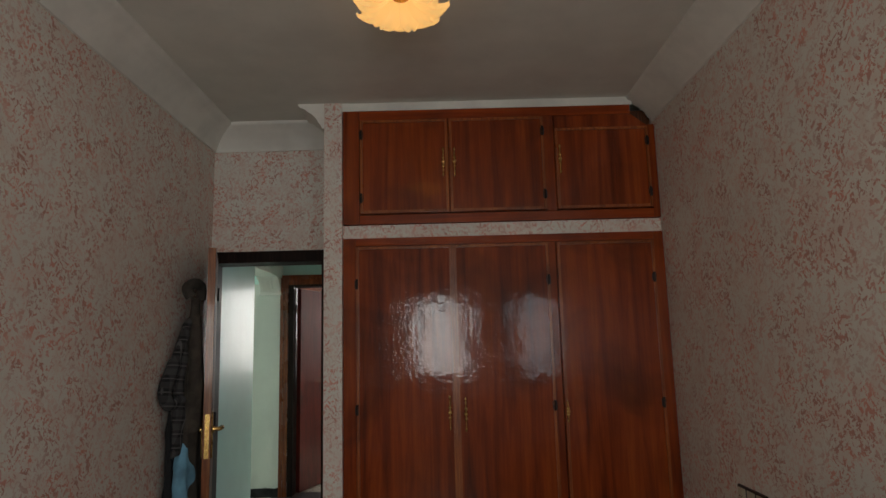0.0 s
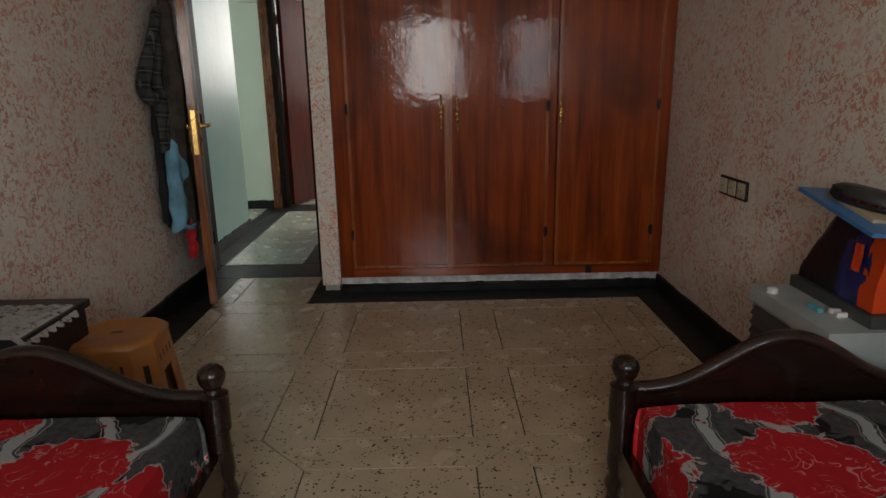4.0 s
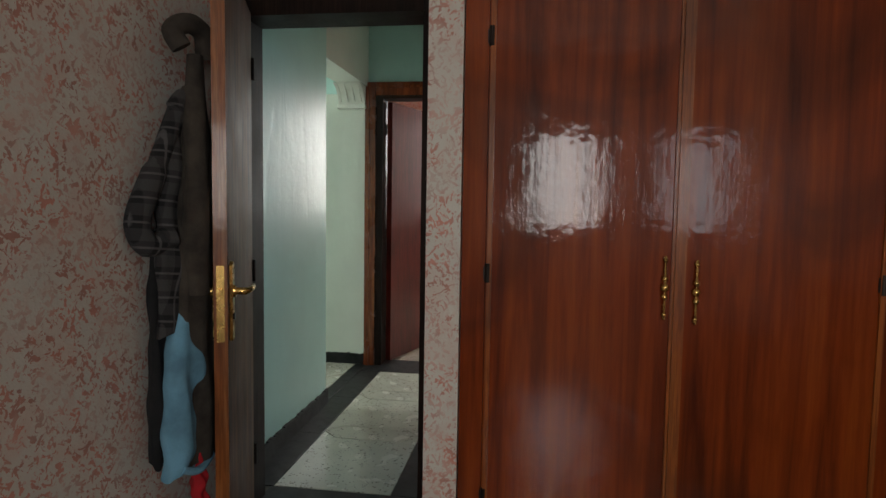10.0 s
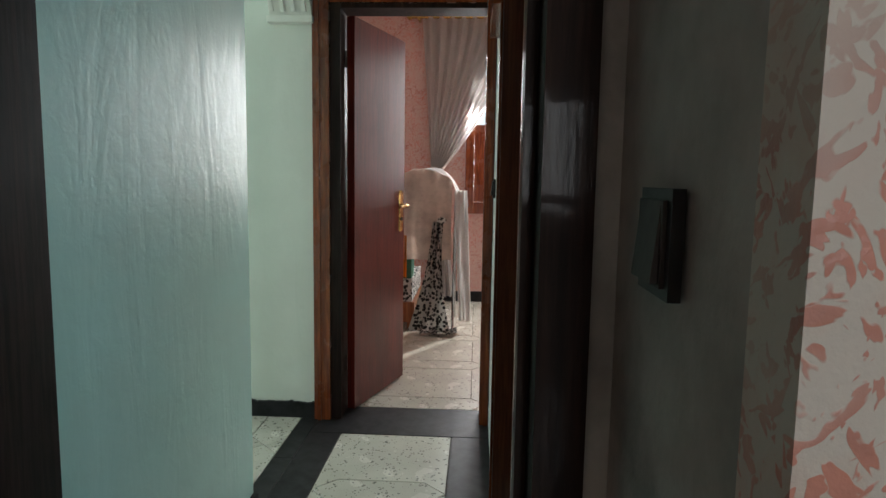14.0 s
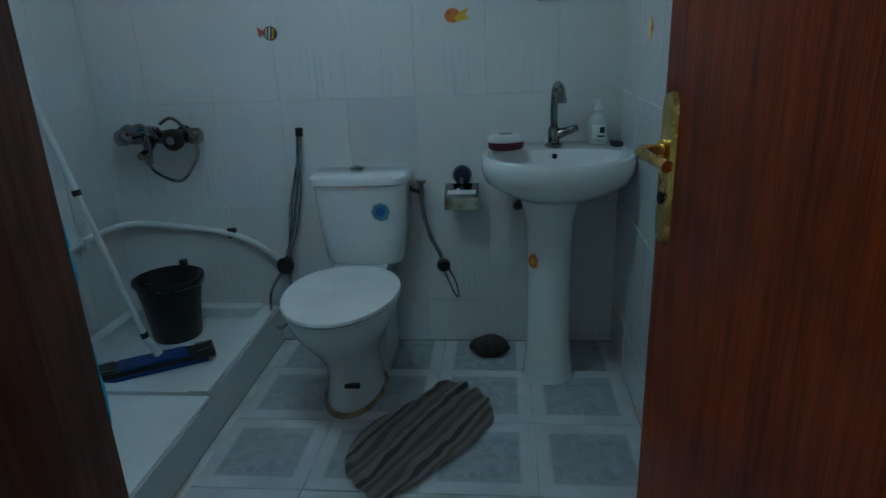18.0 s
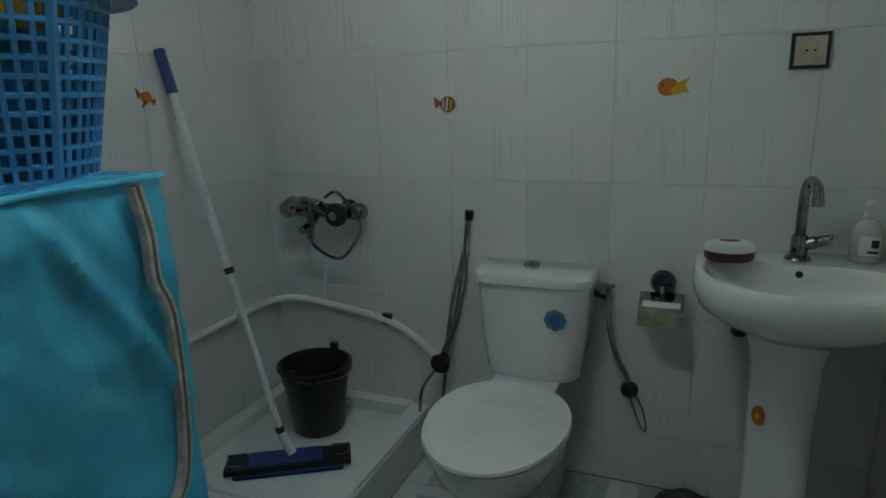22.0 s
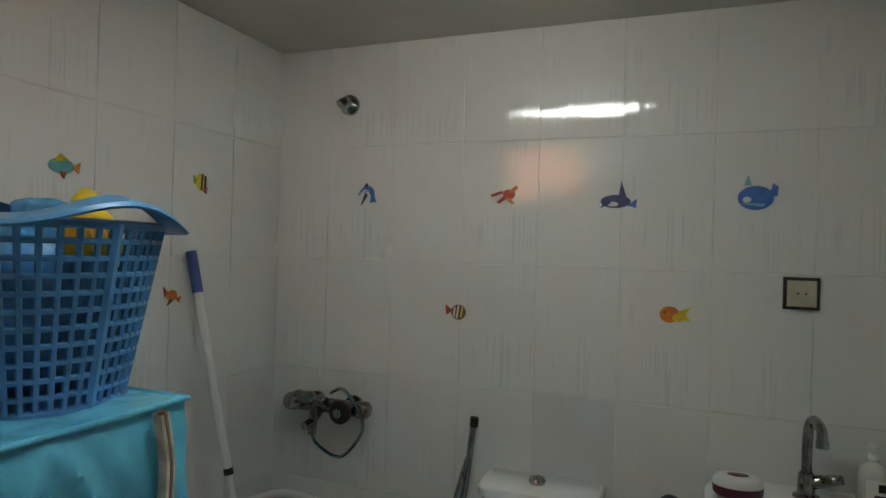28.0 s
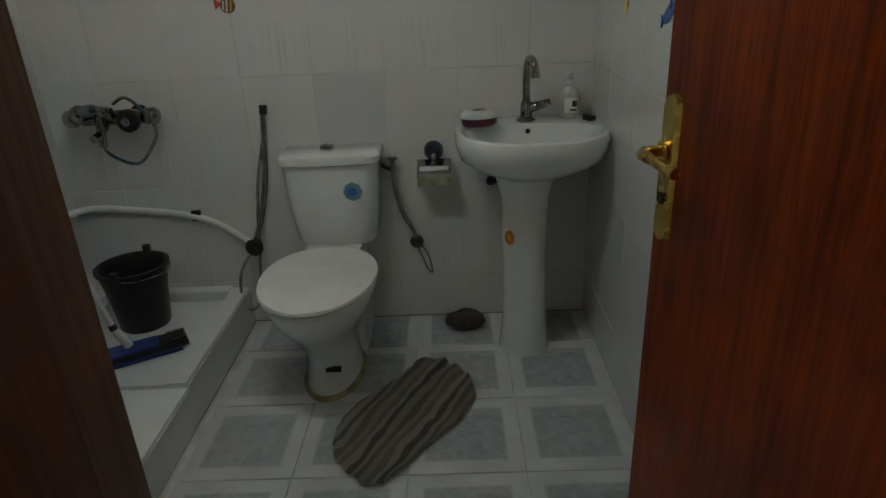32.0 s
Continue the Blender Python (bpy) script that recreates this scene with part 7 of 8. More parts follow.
# ---- paper holder, bidet sprayer ----
ph = thing("paper_holder", "chrome paper holder with a hood on the tiles", "paper holder", (BX1 - 0.008, 6.462, 0.62))
part("hood", prism([(0.0, 0.03), (-0.012, 0.035), (-0.09, -0.002), (-0.095, -0.045), (-0.090, -0.045), (-0.084, -0.004), (-0.012, 0.028), (0.0, 0.024)], -0.062, 0.062, "y"), CHROME, ph)
part("roll", tube([(-0.048, -0.052, -0.012), (-0.048, 0.052, -0.012)], 0.030, 1, 20), WHITEC, ph, "half-used white paper roll")
part("mount", add_lathe(bmesh.new(), [(0.036, 0.0), (0.036, 0.012), (0.028, 0.03), (0.001, 0.034)], (0, 0, 0), 22, m=Matrix.Translation((0.0, -0.0, 0.065)) @ pose(0, 0, 0, 0, -90, 0)), plain("dark_blue_chrome", (0.04, 0.06, 0.10), 0.2, 0.8), ph)
part("neck", tube([(-0.02, 0, 0.065), (-0.03, 0, 0.045), (-0.02, 0, 0.03)], 0.010, 4, 10), CHROME, ph)
sy = thing("bidet_spray", "angle valve and short steel hose with a black spray knob", "bidet spray")
part("valve", tube([(0.566, 6.615, 0.625), (0.53, 6.615, 0.625)], 0.012, 1, 12), CHROME, sy)
part("valve_cross", tube([(0.53, 6.615, 0.60), (0.53, 6.613, 0.665)], 0.009, 1, 10), CHROME, sy)
part("valve_handle", B((0.524, 0.536, 6.595, 6.632, 0.664, 0.674)), CHROME, sy, bevel=0.002)
part("feed", tube([(0.53, 6.62, 0.63), (0.535, 6.65, 0.64), (0.54, 6.668, 0.66)], 0.008, 5, 8), BLACKP, sy)
part("hose_line", tube([(0.53, 6.613, 0.60), (0.528, 6.608, 0.54), (0.53, 6.585, 0.45), (0.54, 6.555, 0.385), (0.55, 6.545, 0.345)], 0.0085, 8, 10), CHROME, sy)
part("knob", add_lathe(bmesh.new(), [(0.020, 0), (0.026, 0.01), (0.026, 0.026), (0.018, 0.034)], (0, 0, 0), 18, m=Matrix.Translation((0.563, 6.543, 0.335)) @ pose(0, 0, 0, 0, -90, 0)), BLACKP, sy)
part("hook_loop", tube([(0.545, 6.54, 0.31), (0.54, 6.51, 0.23), (0.55, 6.49, 0.20), (0.56, 6.50, 0.26), (0.563, 6.53, 0.32)], 0.003, 6, 6), CHROME, sy)

# ---- rug and stone ----
rg = thing("bath_mat", "crumpled grey striped bath mat on the floor", "bath mat", (-0.08, 6.565, 0), -26)


def rug_f(u, v):
    """A mat pulled out of square: one long side bowed, the corners rounded off."""
    pinch = 1 - 0.16 * abs(2 * v - 1) ** 3
    x = (-0.30 + 0.60 * u) * pinch + 0.09 * (v - 0.5) + 0.012 * noise.noise((v * 6, 1, u * 2))
    wide = 0.30 - 0.07 * abs(2 * u - 1) ** 3
    y = (v - 0.5) * wide + 0.03 * math.sin(u * 4.4 + 0.9) + 0.014 * noise.noise((u * 6, 3, v))
    z = 0.006 + 0.011 * (1 + math.sin(v * 23 + 2.5 * math.sin(u * 5))) * 0.5 + 0.008 * abs(noise.noise((u * 7, v * 7, 1)))
    return (x, y, z)


part("mat_cloth", cloth(grid(60, 46, rug_f), 0.005), MATRUG, rg)
sto = thing("pumice_stone", "dark rough stone against the wall", "stone", (0.455, 6.365, 0))
bm = bmesh.new()
bmesh.ops.create_icosphere(bm, subdivisions=3, radius=1)
for v in bm.verts:
    k = 1 + 0.18 * noise.noise(v.co * 1.6) + 0.05 * noise.noise(v.co * 6)
    v.co = Vector((v.co.x * 0.045 * k, v.co.y * 0.075 * k, max(0.0, 0.034 + v.co.z * 0.042 * k)))
part("stone_body", bm, STONE, sto)

# ---- tube lamp ----
tl = thing("tube_lamp", "white ceiling batten with a cool glowing tube", "lamp")
part("batten", B((-0.43, -0.37, 6.64, 7.18, 2.085, 2.119)), WHITEP, tl, bevel=0.005)
part("tube", tube([(-0.40, 6.68, 2.072), (-0.40, 7.14, 2.072)], 0.012, 1, 12), TUBE, tl)

# ---- fish stickers ----


def sticker(name, label, origin, facing, shapes):
    """Flat cut-outs: shapes of (colour, [(u, v)...] in cm); facing 'x-', 'y-' or 'y+' is where they look."""
    t = thing(name, label, "sticker", group="sea animal stickers")
    ox, oy, oz = origin
    for i, (col, out) in enumerate(shapes):
        d = 0.0008 + 0.0012 * (i + 1)
        bm = bmesh.new()
        lo, hi = [], []
        for u, v in out:
            u, v = u * 0.01, v * 0.01
            for lst, dd in ((lo, 0.0), (hi, d)):
                p = {"x-": (ox - dd, oy - u, oz + v), "y-": (ox + u, oy - dd, oz + v), "y+": (ox - u, oy + dd, oz + v)}[facing]
                lst.append(bm.verts.new(p))
        n = len(out)
        for k in range(n):
            bm.faces.new((lo[k], lo[(k + 1) % n], hi[(k + 1) % n], hi[k]))
        bm.faces.new(hi)
        bm.faces.new(lo[::-1])
        part("body" if i == 0 else "fin" if i == 1 else "marking", bm, STICK[col], t)
    return t


def ell(cx, cy, rx, ry, n=18, rot=0.0):
    c, s = math.cos(rot), math.sin(rot)
    return [(cx + c * rx * math.cos(2 * math.pi * k / n) - s * ry * math.sin(2 * math.pi * k / n), cy + s * rx * math.cos(2 * math.pi * k / n) + c * ry * math.sin(2 * math.pi * k / n)) for k in range(n)]


FX, FL, FR = BX1 - 0.0075, BY1 - 0.0075, BY0 + 0.0075
sticker("whale_sticker", "blue whale sticker with a pale eye", (FX, 6.262, 1.584), "x-", [("blue", ell(0, -0.5, 4.6, 3.4)), ("blue", [(3.4, 0), (4.2, 3.6), (5.6, 2.6), (5.4, 0)]), ("sky", [(-3, 3), (-2, 6), (-1, 3)]), ("white", ell(-2.2, -1, 1.1, 0.8)), ("sky", [(-3.5, -2.2), (2, -3.0), (2.5, -2.2), (-3, -1.8)])])
sticker("orca_sticker", "dark blue orca sticker with a tall fin", (FX, 6.632, 1.582), "x-", [("navy", ell(-0.8, -1.2, 4.4, 2.0)), ("navy", [(0, 0), (0.8, 4.8), (2.4, 0)]), ("blue", [(2.6, -2.4), (5.4, -0.4), (5.2, -3.2)]), ("white", ell(-1.6, -2.0, 1.6, 0.7)), ("navy", [(-3, 0), (-5.2, -3.2), (-2, -1.8)])])
sticker("starfish_sticker", "red and orange lobster sticker", (FX, 6.982, 1.591), "x-", [("red", ell(1.2, 0.2, 2.0, 1.6)), ("red", [(-0.8, 0.6), (-4.4, -0.6), (-4.8, 0.2), (-1, 1.4)]), ("orange", [(1, 1), (3.6, 3.2), (4.2, 2.2), (2, 0.4)]), ("orange", [(1, -0.6), (3.2, -2.6), (2, -2.8), (0.2, -1)]), ("red", [(-0.5, -0.4), (-2.8, -2.4), (-1.8, -2.6), (0.4, -1.0)])])
sticker("dolphin_sticker", "blue leaping dolphin sticker", (FX, 7.48, 1.597), "x-", [("blue", [(-3.6, -0.6), (-2.4, 1.6), (-0.4, 2.9), (1.6, 2.7), (2.8, 1.2), (3.0, -0.8), (3.8, -3.0), (2.4, -2.6), (1.2, -3.2), (1.6, -0.6), (0.6, 1.0), (-1.2, 0.8)]), ("navy", [(-1.4, 2.2), (-0.2, 4.0), (0.8, 2.6)]), ("white", [(-2.6, 0.2), (-1.0, 1.6), (1.0, 1.4), (-1, 1.0)]), ("navy", [(-0.6, 0.6), (-2.2, -4.0), (0.4, -0.4)])])
sticker("fish_sticker", "striped brown and cream fish sticker", (FX, 7.138, 1.21), "x-", [("brown", ell(0.8, -0.2, 2.6, 2.5)), ("red", [(-1.2, 0.4), (-3.8, 2.2), (-3.4, -1.4)]), ("white", [(0, -2.2), (0.6, 2.0), (1.1, 2.0), (0.5, -2.3)]), ("yellow", [(1.4, -2.0), (2.0, 1.6), (2.4, 1.2), (1.9, -1.8)]), ("white", [(-1.0, -1.4), (-0.6, 1.4), (-0.2, 1.5), (-0.5, -1.7)])])
sticker("fish_sticker", "orange and yellow fish sticker", (FX, 6.465, 1.241), "x-", [("orange", ell(-1.4, 0, 2.8, 2.4)), ("yellow", [(0.6, 0.8), (4.4, 2.6), (3.0, 0.2), (4.4, -1.6), (1.0, -1.4)]), ("yellow", ell(1.0, -0.8, 1.6, 1.2)), ("brown", ell(-2.8, 0.6, 0.4, 0.5, 8))])
sticker("fish_sticker", "orange and red crab sticker", (0.053, FL, 1.257), "y-", [("orange", ell(0.2, -0.2, 2.0, 1.6)), ("red", [(-1.6, 0.8), (-3.2, 2.4), (-2.6, -0.6)]), ("orange", [(1.4, -1), (3.6, -0.6), (2.8, -2.4)]), ("brown", [(-0.6, -1.2), (-1.6, -3), (0.4, -1.6)])])
sticker("fish_sticker", "yellow angelfish sticker with dark stripes", (0.163, FL, 1.60), "y-", [("yellow", ell(0, 0, 2.3, 2.7)), ("green", [(-1.8, 0.6), (-3.6, 1.8), (-3.2, -0.8)]), ("navy", [(-0.6, -2.4), (-0.2, 2.4), (0.3, 2.4), (0, -2.6)]), ("red", [(0.2, -2.4), (1.8, -3.4), (2.2, -1.4)]), ("navy", [(0.9, -2.0), (1.1, 2.0), (1.4, 1.8), (1.3, -2.0)])])
sticker("fish_sticker", "teal and yellow parrotfish sticker", (-0.306, FL, 1.587), "y-", [("teal", ell(0, 0, 3.4, 1.9)), ("yellow", [(-2, 0.8), (-0.4, 3.0), (2, 1.6)]), ("orange", [(2.8, 0), (5, 1.4), (4.6, -1.4)]), ("red", [(-0.6, -1.4), (0.6, -3), (1.4, -1.4)])])
sticker("fish_sticker", "dark brown and yellow fish sticker", (-0.683, FL, 1.298), "y-", [("brown", ell(0, 0.6, 2.4, 2.2)), ("yellow", [(-1.6, -0.6), (-3.6, 0.6), (-3.2, -1.8)]), ("brown", [(0.4, -1.2), (2.6, -3.2), (2.2, -0.4)]), ("yellow", [(0.8, -0.4), (2.4, -2.0), (2.0, -0.2)])])
sticker("seahorse_sticker", "small brown seahorse sticker", (0.285, FR, 1.582), "y+", [("brown", ell(0, 0, 1.4, 2.8)), ("orange", [(0.6, 1), (2.4, 1.8), (1, 0)])])
sticker("fish_sticker", "plain orange fish sticker on the white tiles", (-0.013, FR, 1.576), "y+", [("orange", ell(0, 0, 3.0, 2.8)), ("yellow", [(2, 0), (4.4, 2), (4, -2)]), ("brown", ell(-1.6, 0.8, 0.4, 0.4, 8))])
sticker("whale_sticker", "small blue whale sticker on the white tiles", (-0.161, FR, 1.535), "y+", [("blue", ell(0, 0, 4.2, 3.4)), ("blue", [(3.2, 0.4), (4.4, 3.6), (5.4, 2)]), ("white", ell(-1.8, 0, 0.9, 0.7))])
sticker("fish_sticker", "yellow banana-shaped fish sticker", (0.18, FR, 1.174), "y+", [("yellow", ell(0, 0, 1.6, 3.0)), ("orange", [(0.8, 0), (2.6, 1), (2.4, -1)])])
sticker("dolphin_sticker", "dark blue dolphin sticker on white tiles", (-0.187, FR, 1.165), "y+", [("blue", ell(0, 0, 4.0, 1.7, 18, 0.5)), ("navy", [(0, 1), (1, 3.4), (2, 1)]), ("blue", [(-3, -1.6), (-4.6, -0.6), (-4.2, -3.4)])])

# ---- wall tiles of the bathroom ----


def slab(name, w, d, h, bev, mat):
    """A bevelled plate of w x d with its top at h, about the origin."""
    bm = bmesh.new()
    lo = [bm.verts.new((sx * w / 2, sy * d / 2, 0)) for sx, sy in ((-1, -1), (1, -1), (1, 1), (-1, 1))]
    mid = [bm.verts.new((sx * w / 2, sy * d / 2, h - bev)) for sx, sy in ((-1, -1), (1, -1), (1, 1), (-1, 1))]
    hi = [bm.verts.new((sx * (w / 2 - bev), sy * (d / 2 - bev), h)) for sx, sy in ((-1, -1), (1, -1), (1, 1), (-1, 1))]
    for a, b in ((lo, mid), (mid, hi)):
        for k in range(4):
            bm.faces.new((a[k], a[(k + 1) % 4], b[(k + 1) % 4], b[k]))
    bm.faces.new(hi)
    return mesh_of(name, bm, mat, False)


SLABS = {}


def piece(name, parent, w, d, m, mat, h=0.007, bev=0.0012):
    key = (round(w, 3), round(d, 3), mat.name, h)
    if key not in SLABS:
        SLABS[key] = slab(name, w, d, h, bev, mat)
    ob = new(name, SLABS[key])
    ob.parent = parent
    ob.matrix_local = m
    return ob


ZJ = [0.0, 0.181, 0.577, 0.973, 1.369, 1.765, BZ]
YJ = [BY0, 6.114, 6.3675, 6.621, 6.8745, 7.128, 7.3815, 7.635, BY1]
GAP = 0.0022
far = bpy.data.objects["wall_bath_far"]
for j in range(6):
    for k in range(8):
        y0, y1, z0, z1 = YJ[k], YJ[k + 1], ZJ[j], ZJ[j + 1]
        m = Matrix.Translation((BX1, (y0 + y1) / 2, (z0 + z1) / 2)) @ Matrix(((0, 0, -1, 0), (-1, 0, 0, 0), (0, 1, 0, 0), (0, 0, 0, 1)))
        grey = j == 2 and k == 3
        jit = 0.0004 * random.random()
        piece("tile", far, y1 - y0 - GAP, z1 - z0 - GAP, m @ Matrix.Translation((0, 0, jit)) @ Matrix.Rotation(random.gauss(0, 0.004), 4, "X") @ Matrix.Rotation(random.gauss(0, 0.004), 4, "Y"), WTILE_GREY if grey else WTILE)


def tile_run(parent, x0, x1, fixed, facing, skip=()):
    """Tiles along x on a wall at y = fixed, facing +1 or -1 in y, or along y at x = fixed when facing is 'x'."""
    n = max(1, round((x1 - x0) / 0.2535))
    for j in range(6):
        for k in range(n):
            a, b = x0 + (x1 - x0) * k / n, x0 + (x1 - x0) * (k + 1) / n
            z0, z1 = ZJ[j], ZJ[j + 1]
            c = (a + b) / 2
            if any(s[0] < b - 0.01 and s[1] > a + 0.01 and s[2] < z1 - 0.01 and s[3] > z0 + 0.01 for s in skip):
                continue
            if facing == "x":
                m = Matrix.Translation((fixed, c, (z0 + z1) / 2)) @ Matrix(((0, 0, 1, 0), (1, 0, 0, 0), (0, 1, 0, 0), (0, 0, 0, 1)))
            elif facing < 0:
                m = Matrix.Translation((c, fixed, (z0 + z1) / 2)) @ Matrix(((1, 0, 0, 0), (0, 0, -1, 0), (0, 1, 0, 0), (0, 0, 0, 1)))
            else:
                m = Matrix.Translation((c, fixed, (z0 + z1) / 2)) @ Matrix(((-1, 0, 0, 0), (0, 0, 1, 0), (0, 1, 0, 0), (0, 0, 0, 1)))
            piece("tile", parent, b - a - GAP, z1 - z0 - GAP, m @ Matrix.Translation((0, 0, 0.0004 * random.random())) @ Matrix.Rotation(random.gauss(0, 0.004), 4, "X") @ Matrix.Rotation(random.gauss(0, 0.004), 4, "Y"), WTILE)


tile_run(bpy.data.objects["wall_bath_left"], BX0, BX1 - 0.008, BY1, -1)
tile_run(bpy.data.objects["wall_bath_right"], BX0, BX1 - 0.008, BY0, 1)
tile_run(bpy.data.objects["wall_bath_door_side"], 6.702, BY1 - 0.008, BX0, "x", [(7.015, 7.485, 1.715, 2.075)])

# ---- bathroom floor tiles ----
fb = solid("floor_bath", B((BX0 - 0.16, BX1, BY0, 7.228, -0.010, -0.007)), WGROUT, "bathroom floor of white tiles with marbled grey centres", "floor")
PX, PY = 0.335, 0.325
for i in range(-5, 3):
    for j in range(-2, 4):
        x0, y0 = -0.007 + i * PX, 6.222 + j * PY
        x1, y1 = x0 + PX, y0 + PY
        x0, x1, y0, y1 = max(x0, BX0 - 0.16), min(x1, BX1 - 0.008), max(y0, BY0 + 0.008), min(y1, 7.222)
        if x1 - x0 < 0.03 or y1 - y0 < 0.03:
            continue
        if x0 < BX0 and (y1 > 6.64 or y0 < 5.92):
            x0 = max(x0, BX0)
            if x1 - x0 < 0.03:
                continue
        piece("floor_tile", fb, x1 - x0 - 0.004, y1 - y0 - 0.004, Matrix.Translation(((x0 + x1) / 2, (y0 + y1) / 2, -0.007)), FTILE, 0.007, 0.001)

# ---- terrazzo floors ----
BASE = Vector((0, 0, 0))
FH, FZ = 0.006, -0.006


def poly_piece(name, parent, outline, mat, inset=0.0022, cache={}):
    """A terrazzo plate of any convex outline, with a small chamfer."""
    cx, cy = sum(p[0] for p in outline) / len(outline), sum(p[1] for p in outline) / len(outline)
    key = (mat.name, tuple((round(x - cx, 3), round(y - cy, 3)) for x, y in outline))
    if key not in cache:
        bm = bmesh.new()
        n = len(outline)

        def shrink(d):
            out = []
            for i in range(n):
                a, b, c = (Vector(outline[(i + q) % n]) for q in (-1, 0, 1))
                e1, e2 = (b - a).normalized(), (c - b).normalized()
                n1, n2 = Vector((-e1.y, e1.x)), Vector((-e2.y, e2.x))
                k = (n1 + n2)
                k = k / max(0.2, k.dot(n1))
                out.append(b + k * d - Vector((cx, cy)))
            return out

        base, tip = shrink(inset), shrink(inset + 0.001)
        lo = [bm.verts.new((*p, 0)) for p in base]
        mid = [bm.verts.new((*p, FH - 0.001)) for p in base]
        hi = [bm.verts.new((*p, FH)) for p in tip]
        for a, b in ((lo, mid), (mid, hi)):
            for k in range(n):
                bm.faces.new((a[k], a[(k + 1) % n], b[(k + 1) % n], b[k]))
        bm.faces.new(hi)
        cache[key] = mesh_of(name, bm, mat, False)
    ob = new(name, cache[key])
    ob.parent = parent
    ob.matrix_local = Matrix.Translation((cx, cy, FZ))
    return ob


def clip_poly(poly, x0, x1, y0, y1):
    """The part of a convex outline inside a rectangle."""
    for axis, lim, sign in ((0, x0, 1), (0, x1, -1), (1, y0, 1), (1, y1, -1)):
        out = []
        for i in range(len(poly)):
            a, b = poly[i], poly[(i + 1) % len(poly)]
            da, db = sign * (a[axis] - lim), sign * (b[axis] - lim)
            if da >= 0:
                out.append(a)
            if da * db < 0:
                t = da / (da - db)
                out.append((a[0] + (b[0] - a[0]) * t, a[1] + (b[1] - a[1]) * t))
        poly = out
        if len(poly) < 3:
            return []
    clean = []
    for p in poly:
        if not clean or math.hypot(p[0] - clean[-1][0], p[1] - clean[-1][1]) > 0.004:
            clean.append(p)
    if len(clean) > 2 and math.hypot(clean[0][0] - clean[-1][0], clean[0][1] - clean[-1][1]) < 0.004:
        clean.pop()
    if len(clean) < 3:
        return []
    area2 = sum(clean[i][0] * clean[(i + 1) % len(clean)][1] - clean[(i + 1) % len(clean)][0] * clean[i][1] for i in range(len(clean)))
    return clean if area2 > 0.004 else []


def terrazzo_field(parent, x0, x1, y0, y1, ox, oy, mat):
    """Square plates with banded joints: strips run between them and meet in pointed crossings."""
    P, S = 0.703, 0.174
    Q = P - S
    for i in range(int((x0 - ox) / P) - 2, int((x1 - ox) / P) + 2):
        for j in range(int((y0 - oy) / P) - 2, int((y1 - oy) / P) + 2):
            a, b = ox + i * P, oy + j * P
            shapes = [("slab", [(a + S, b + S), (a + P, b + S), (a + P, b + P), (a + S, b + P)]),
                      ("strip", [(a + S, b), (a + P, b), (a + P + S / 2, b + S / 2), (a + P, b + S), (a + S, b + S), (a + S / 2, b + S / 2)]),
                      ("strip", [(a, b + S), (a + S / 2, b + S / 2), (a + S, b + S), (a + S, b + P), (a + S / 2, b + P + S / 2), (a, b + P)])]
            for nm, poly in shapes:
                poly = clip_poly(poly, x0, x1, y0, y1)
                if poly:
                    poly_piece(nm, parent, poly, mat)


def hall_panel(parent, x0, x1, y0, y1, first, pitch, mat):
    """A narrow panel of plates parted by strips with pointed ends."""
    S = 0.174
    cs = [first + pitch * k for k in range(int((y1 - first - S) / pitch) + 1)]
    for c in cs:
        poly_piece("strip", parent, [(x0, c), (x0 + S / 2, c - S / 2), (x1 - S / 2, c - S / 2), (x1, c), (x1 - S / 2, c + S / 2), (x0 + S / 2, c + S / 2)], mat)
    for a, b in zip([None, *cs], [*cs, None]):
        low = [(x0, y0), (x1, y0)] if a is None else [(x0, a), (x0 + S / 2, a + S / 2), (x1 - S / 2, a + S / 2), (x1, a)]
        top = [(x1, y1), (x0, y1)] if b is None else [(x1, b), (x1 - S / 2, b - S / 2), (x0 + S / 2, b - S / 2), (x0, b)]
        poly_piece("slab", parent, low + top, mat)


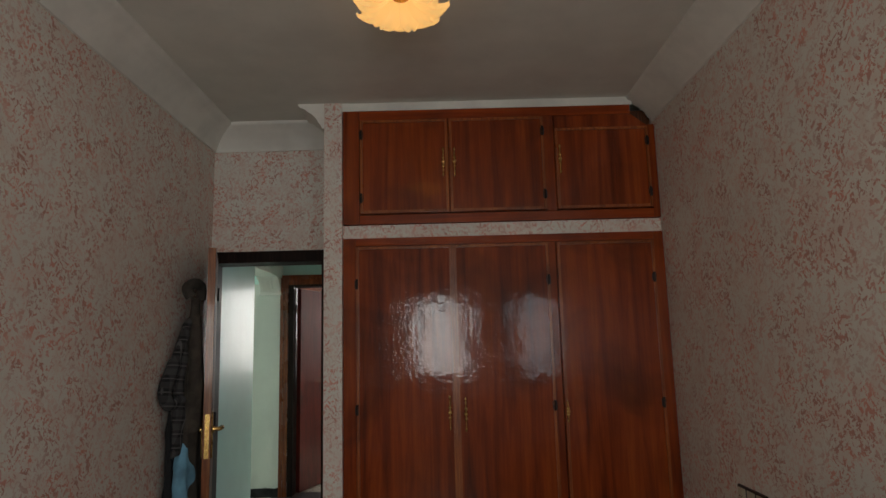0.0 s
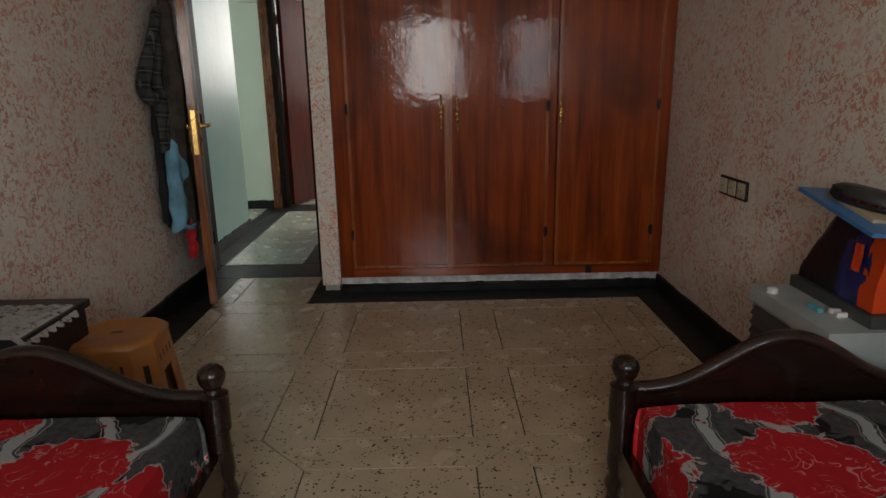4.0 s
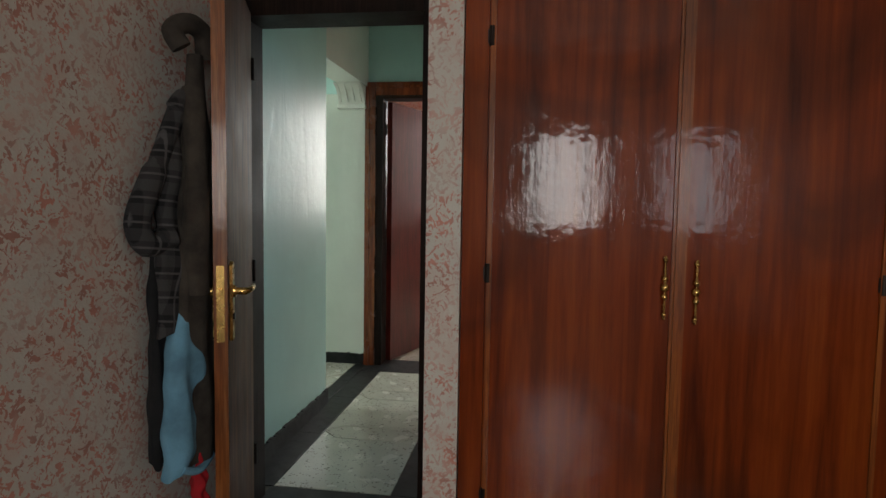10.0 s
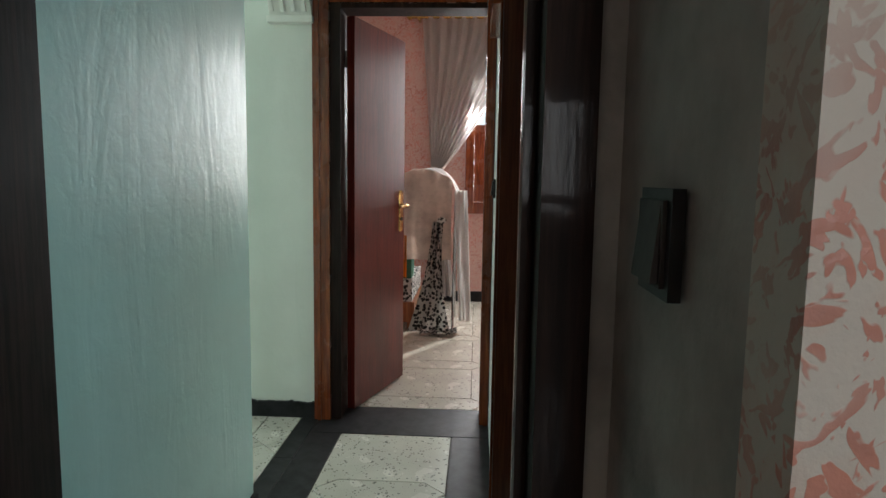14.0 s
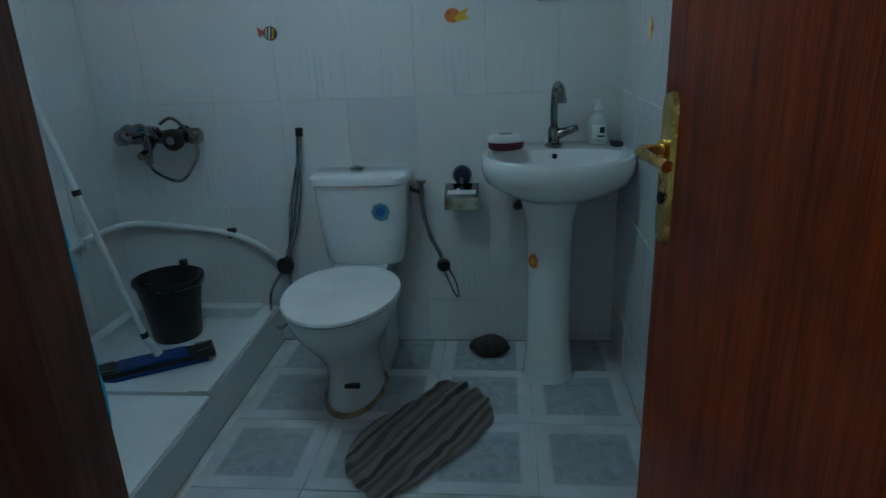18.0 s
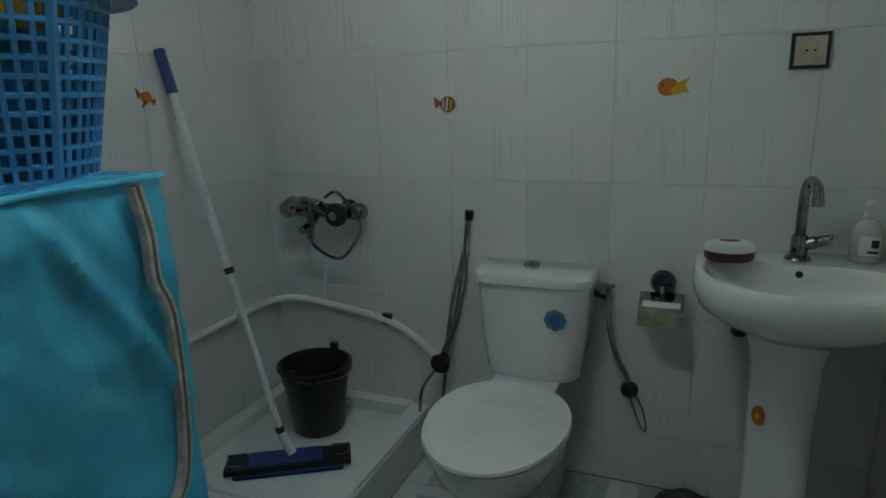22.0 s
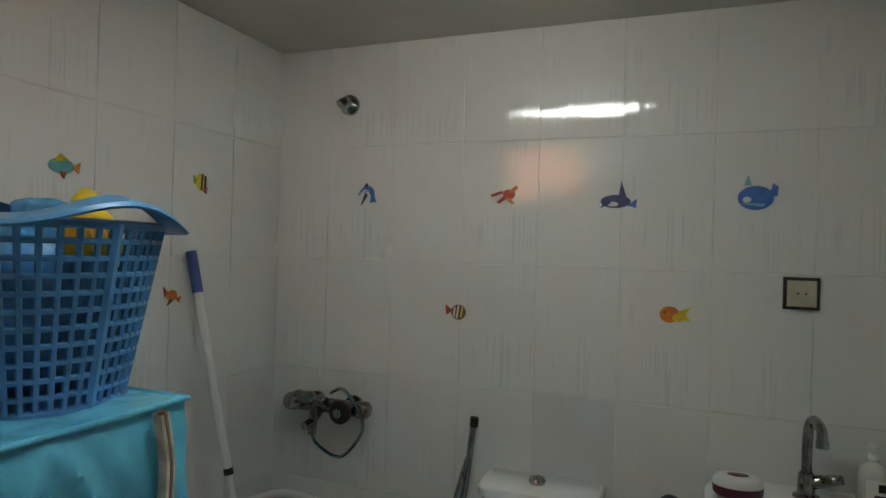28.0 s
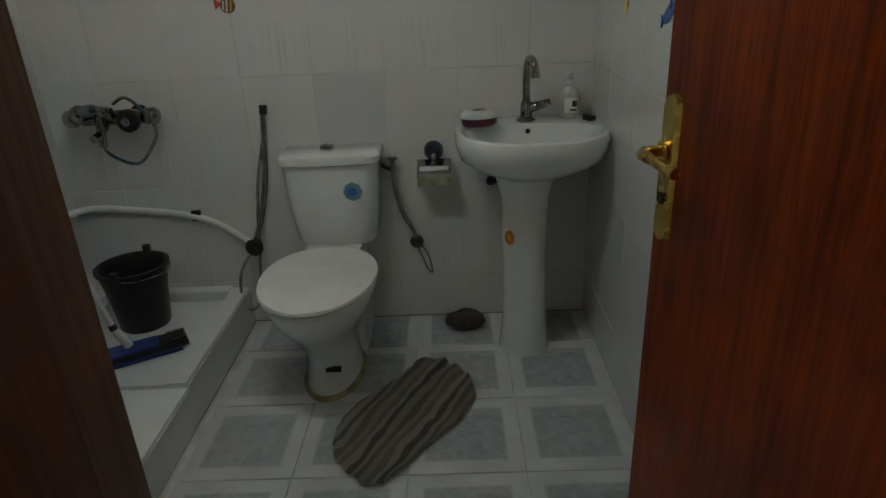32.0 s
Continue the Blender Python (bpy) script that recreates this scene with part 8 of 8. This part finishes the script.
fl = solid("floor_bedroom", B((XL, XR, YB, 5.39, -0.0125, -0.0105)), GROUT, "cream terrazzo floor with dark chips and incised joints", "floor")
terrazzo_field(fl, XL + 0.20, XR - 0.165, YB, 4.89, -0.577, 4.05, TERR)
terrazzo_field(fl, XL + 0.20, -1.395, 4.89, 5.39, -0.577, 4.05, TERR)
for nm, b in (("border", (XL, XL + 0.198, YB, 5.39)), ("border", (XR - 0.163, XR, YB, 5.075)), ("border", (-1.393, XR - 0.165, 4.892, 5.075))):
    x0, x1, y0, y1 = b
    n = max(1, round(max(x1 - x0, y1 - y0) / 0.6))
    for k in range(n):
        if x1 - x0 > y1 - y0:
            q = (x0 + (x1 - x0) * k / n, x0 + (x1 - x0) * (k + 1) / n, y0, y1)
        else:
            q = (x0, x1, y0 + (y1 - y0) * k / n, y0 + (y1 - y0) * (k + 1) / n)
        poly_piece("border_tile", fl, [(q[0], q[2]), (q[1], q[2]), (q[1], q[3]), (q[0], q[3])], BLACKT, 0.0008)
poly_piece("border_tile", fl, [(-1.393, 5.077), (-1.336, 5.077), (-1.336, 5.39), (-1.393, 5.39)], BLACKT, 0.0008)
fh = solid("floor_hall", B((-5.05, HXR, 5.392, YH + 0.15, -0.0125, -0.0105)), GROUT, "white terrazzo hall floor with black borders", "floor")
for q in ((-2.11, -1.36, 5.392, 5.695), (HXL, -2.10, 5.697, 7.55), (-1.582, HXR, 5.697, 7.55), (HXL, HXR, 7.552, 7.90), (-2.33, HXL - 0.002, 6.81, 7.733)):
    x0, x1, y0, y1 = q
    n = max(1, round(max(x1 - x0, y1 - y0) / 0.6))
    for k in range(n):
        r = (x0 + (x1 - x0) * k / n, x0 + (x1 - x0) * (k + 1) / n, y0, y1) if x1 - x0 > y1 - y0 else (x0, x1, y0 + (y1 - y0) * k / n, y0 + (y1 - y0) * (k + 1) / n)
        poly_piece("border_tile", fh, [(r[0], r[2]), (r[1], r[2]), (r[1], r[3]), (r[0], r[3])], BLACKT, 0.0008)
hall_panel(fh, -2.098, -1.584, 5.697, 7.548, 6.36, 0.655, TERR2)
terrazzo_field(fh, -3.6, -2.332, 5.6, 7.733, -2.5, 5.9, TERR2)
fr2 = solid("floor_room", B((RX0, RX1, YH + 0.151, RY1, -0.0125, -0.0105)), GROUT, "pale terrazzo floor of the second bedroom", "floor")
terrazzo_field(fr2, -2.9, -0.6, YH + 0.166, RY1 - 0.02, -2.2, 8.6, TERR2)
solid("floor_room_far_edge", B((RX0, -2.9, YH + 0.152, RY1 - 0.02, -0.010, 0.0), (-0.6, RX1, YH + 0.152, RY1 - 0.02, -0.010, 0.0)), TERR2, "pale terrazzo floor beside the furniture", "floor")
solid("floor_living", B((-5.05, -3.6, 5.55, 7.733, -0.010, 0.0), (-3.6, HXL - 0.19, 5.55, 5.6, -0.010, 0.0)), TERR2, "white terrazzo floor of the living room", "floor")
bpy.context.view_layer.update()
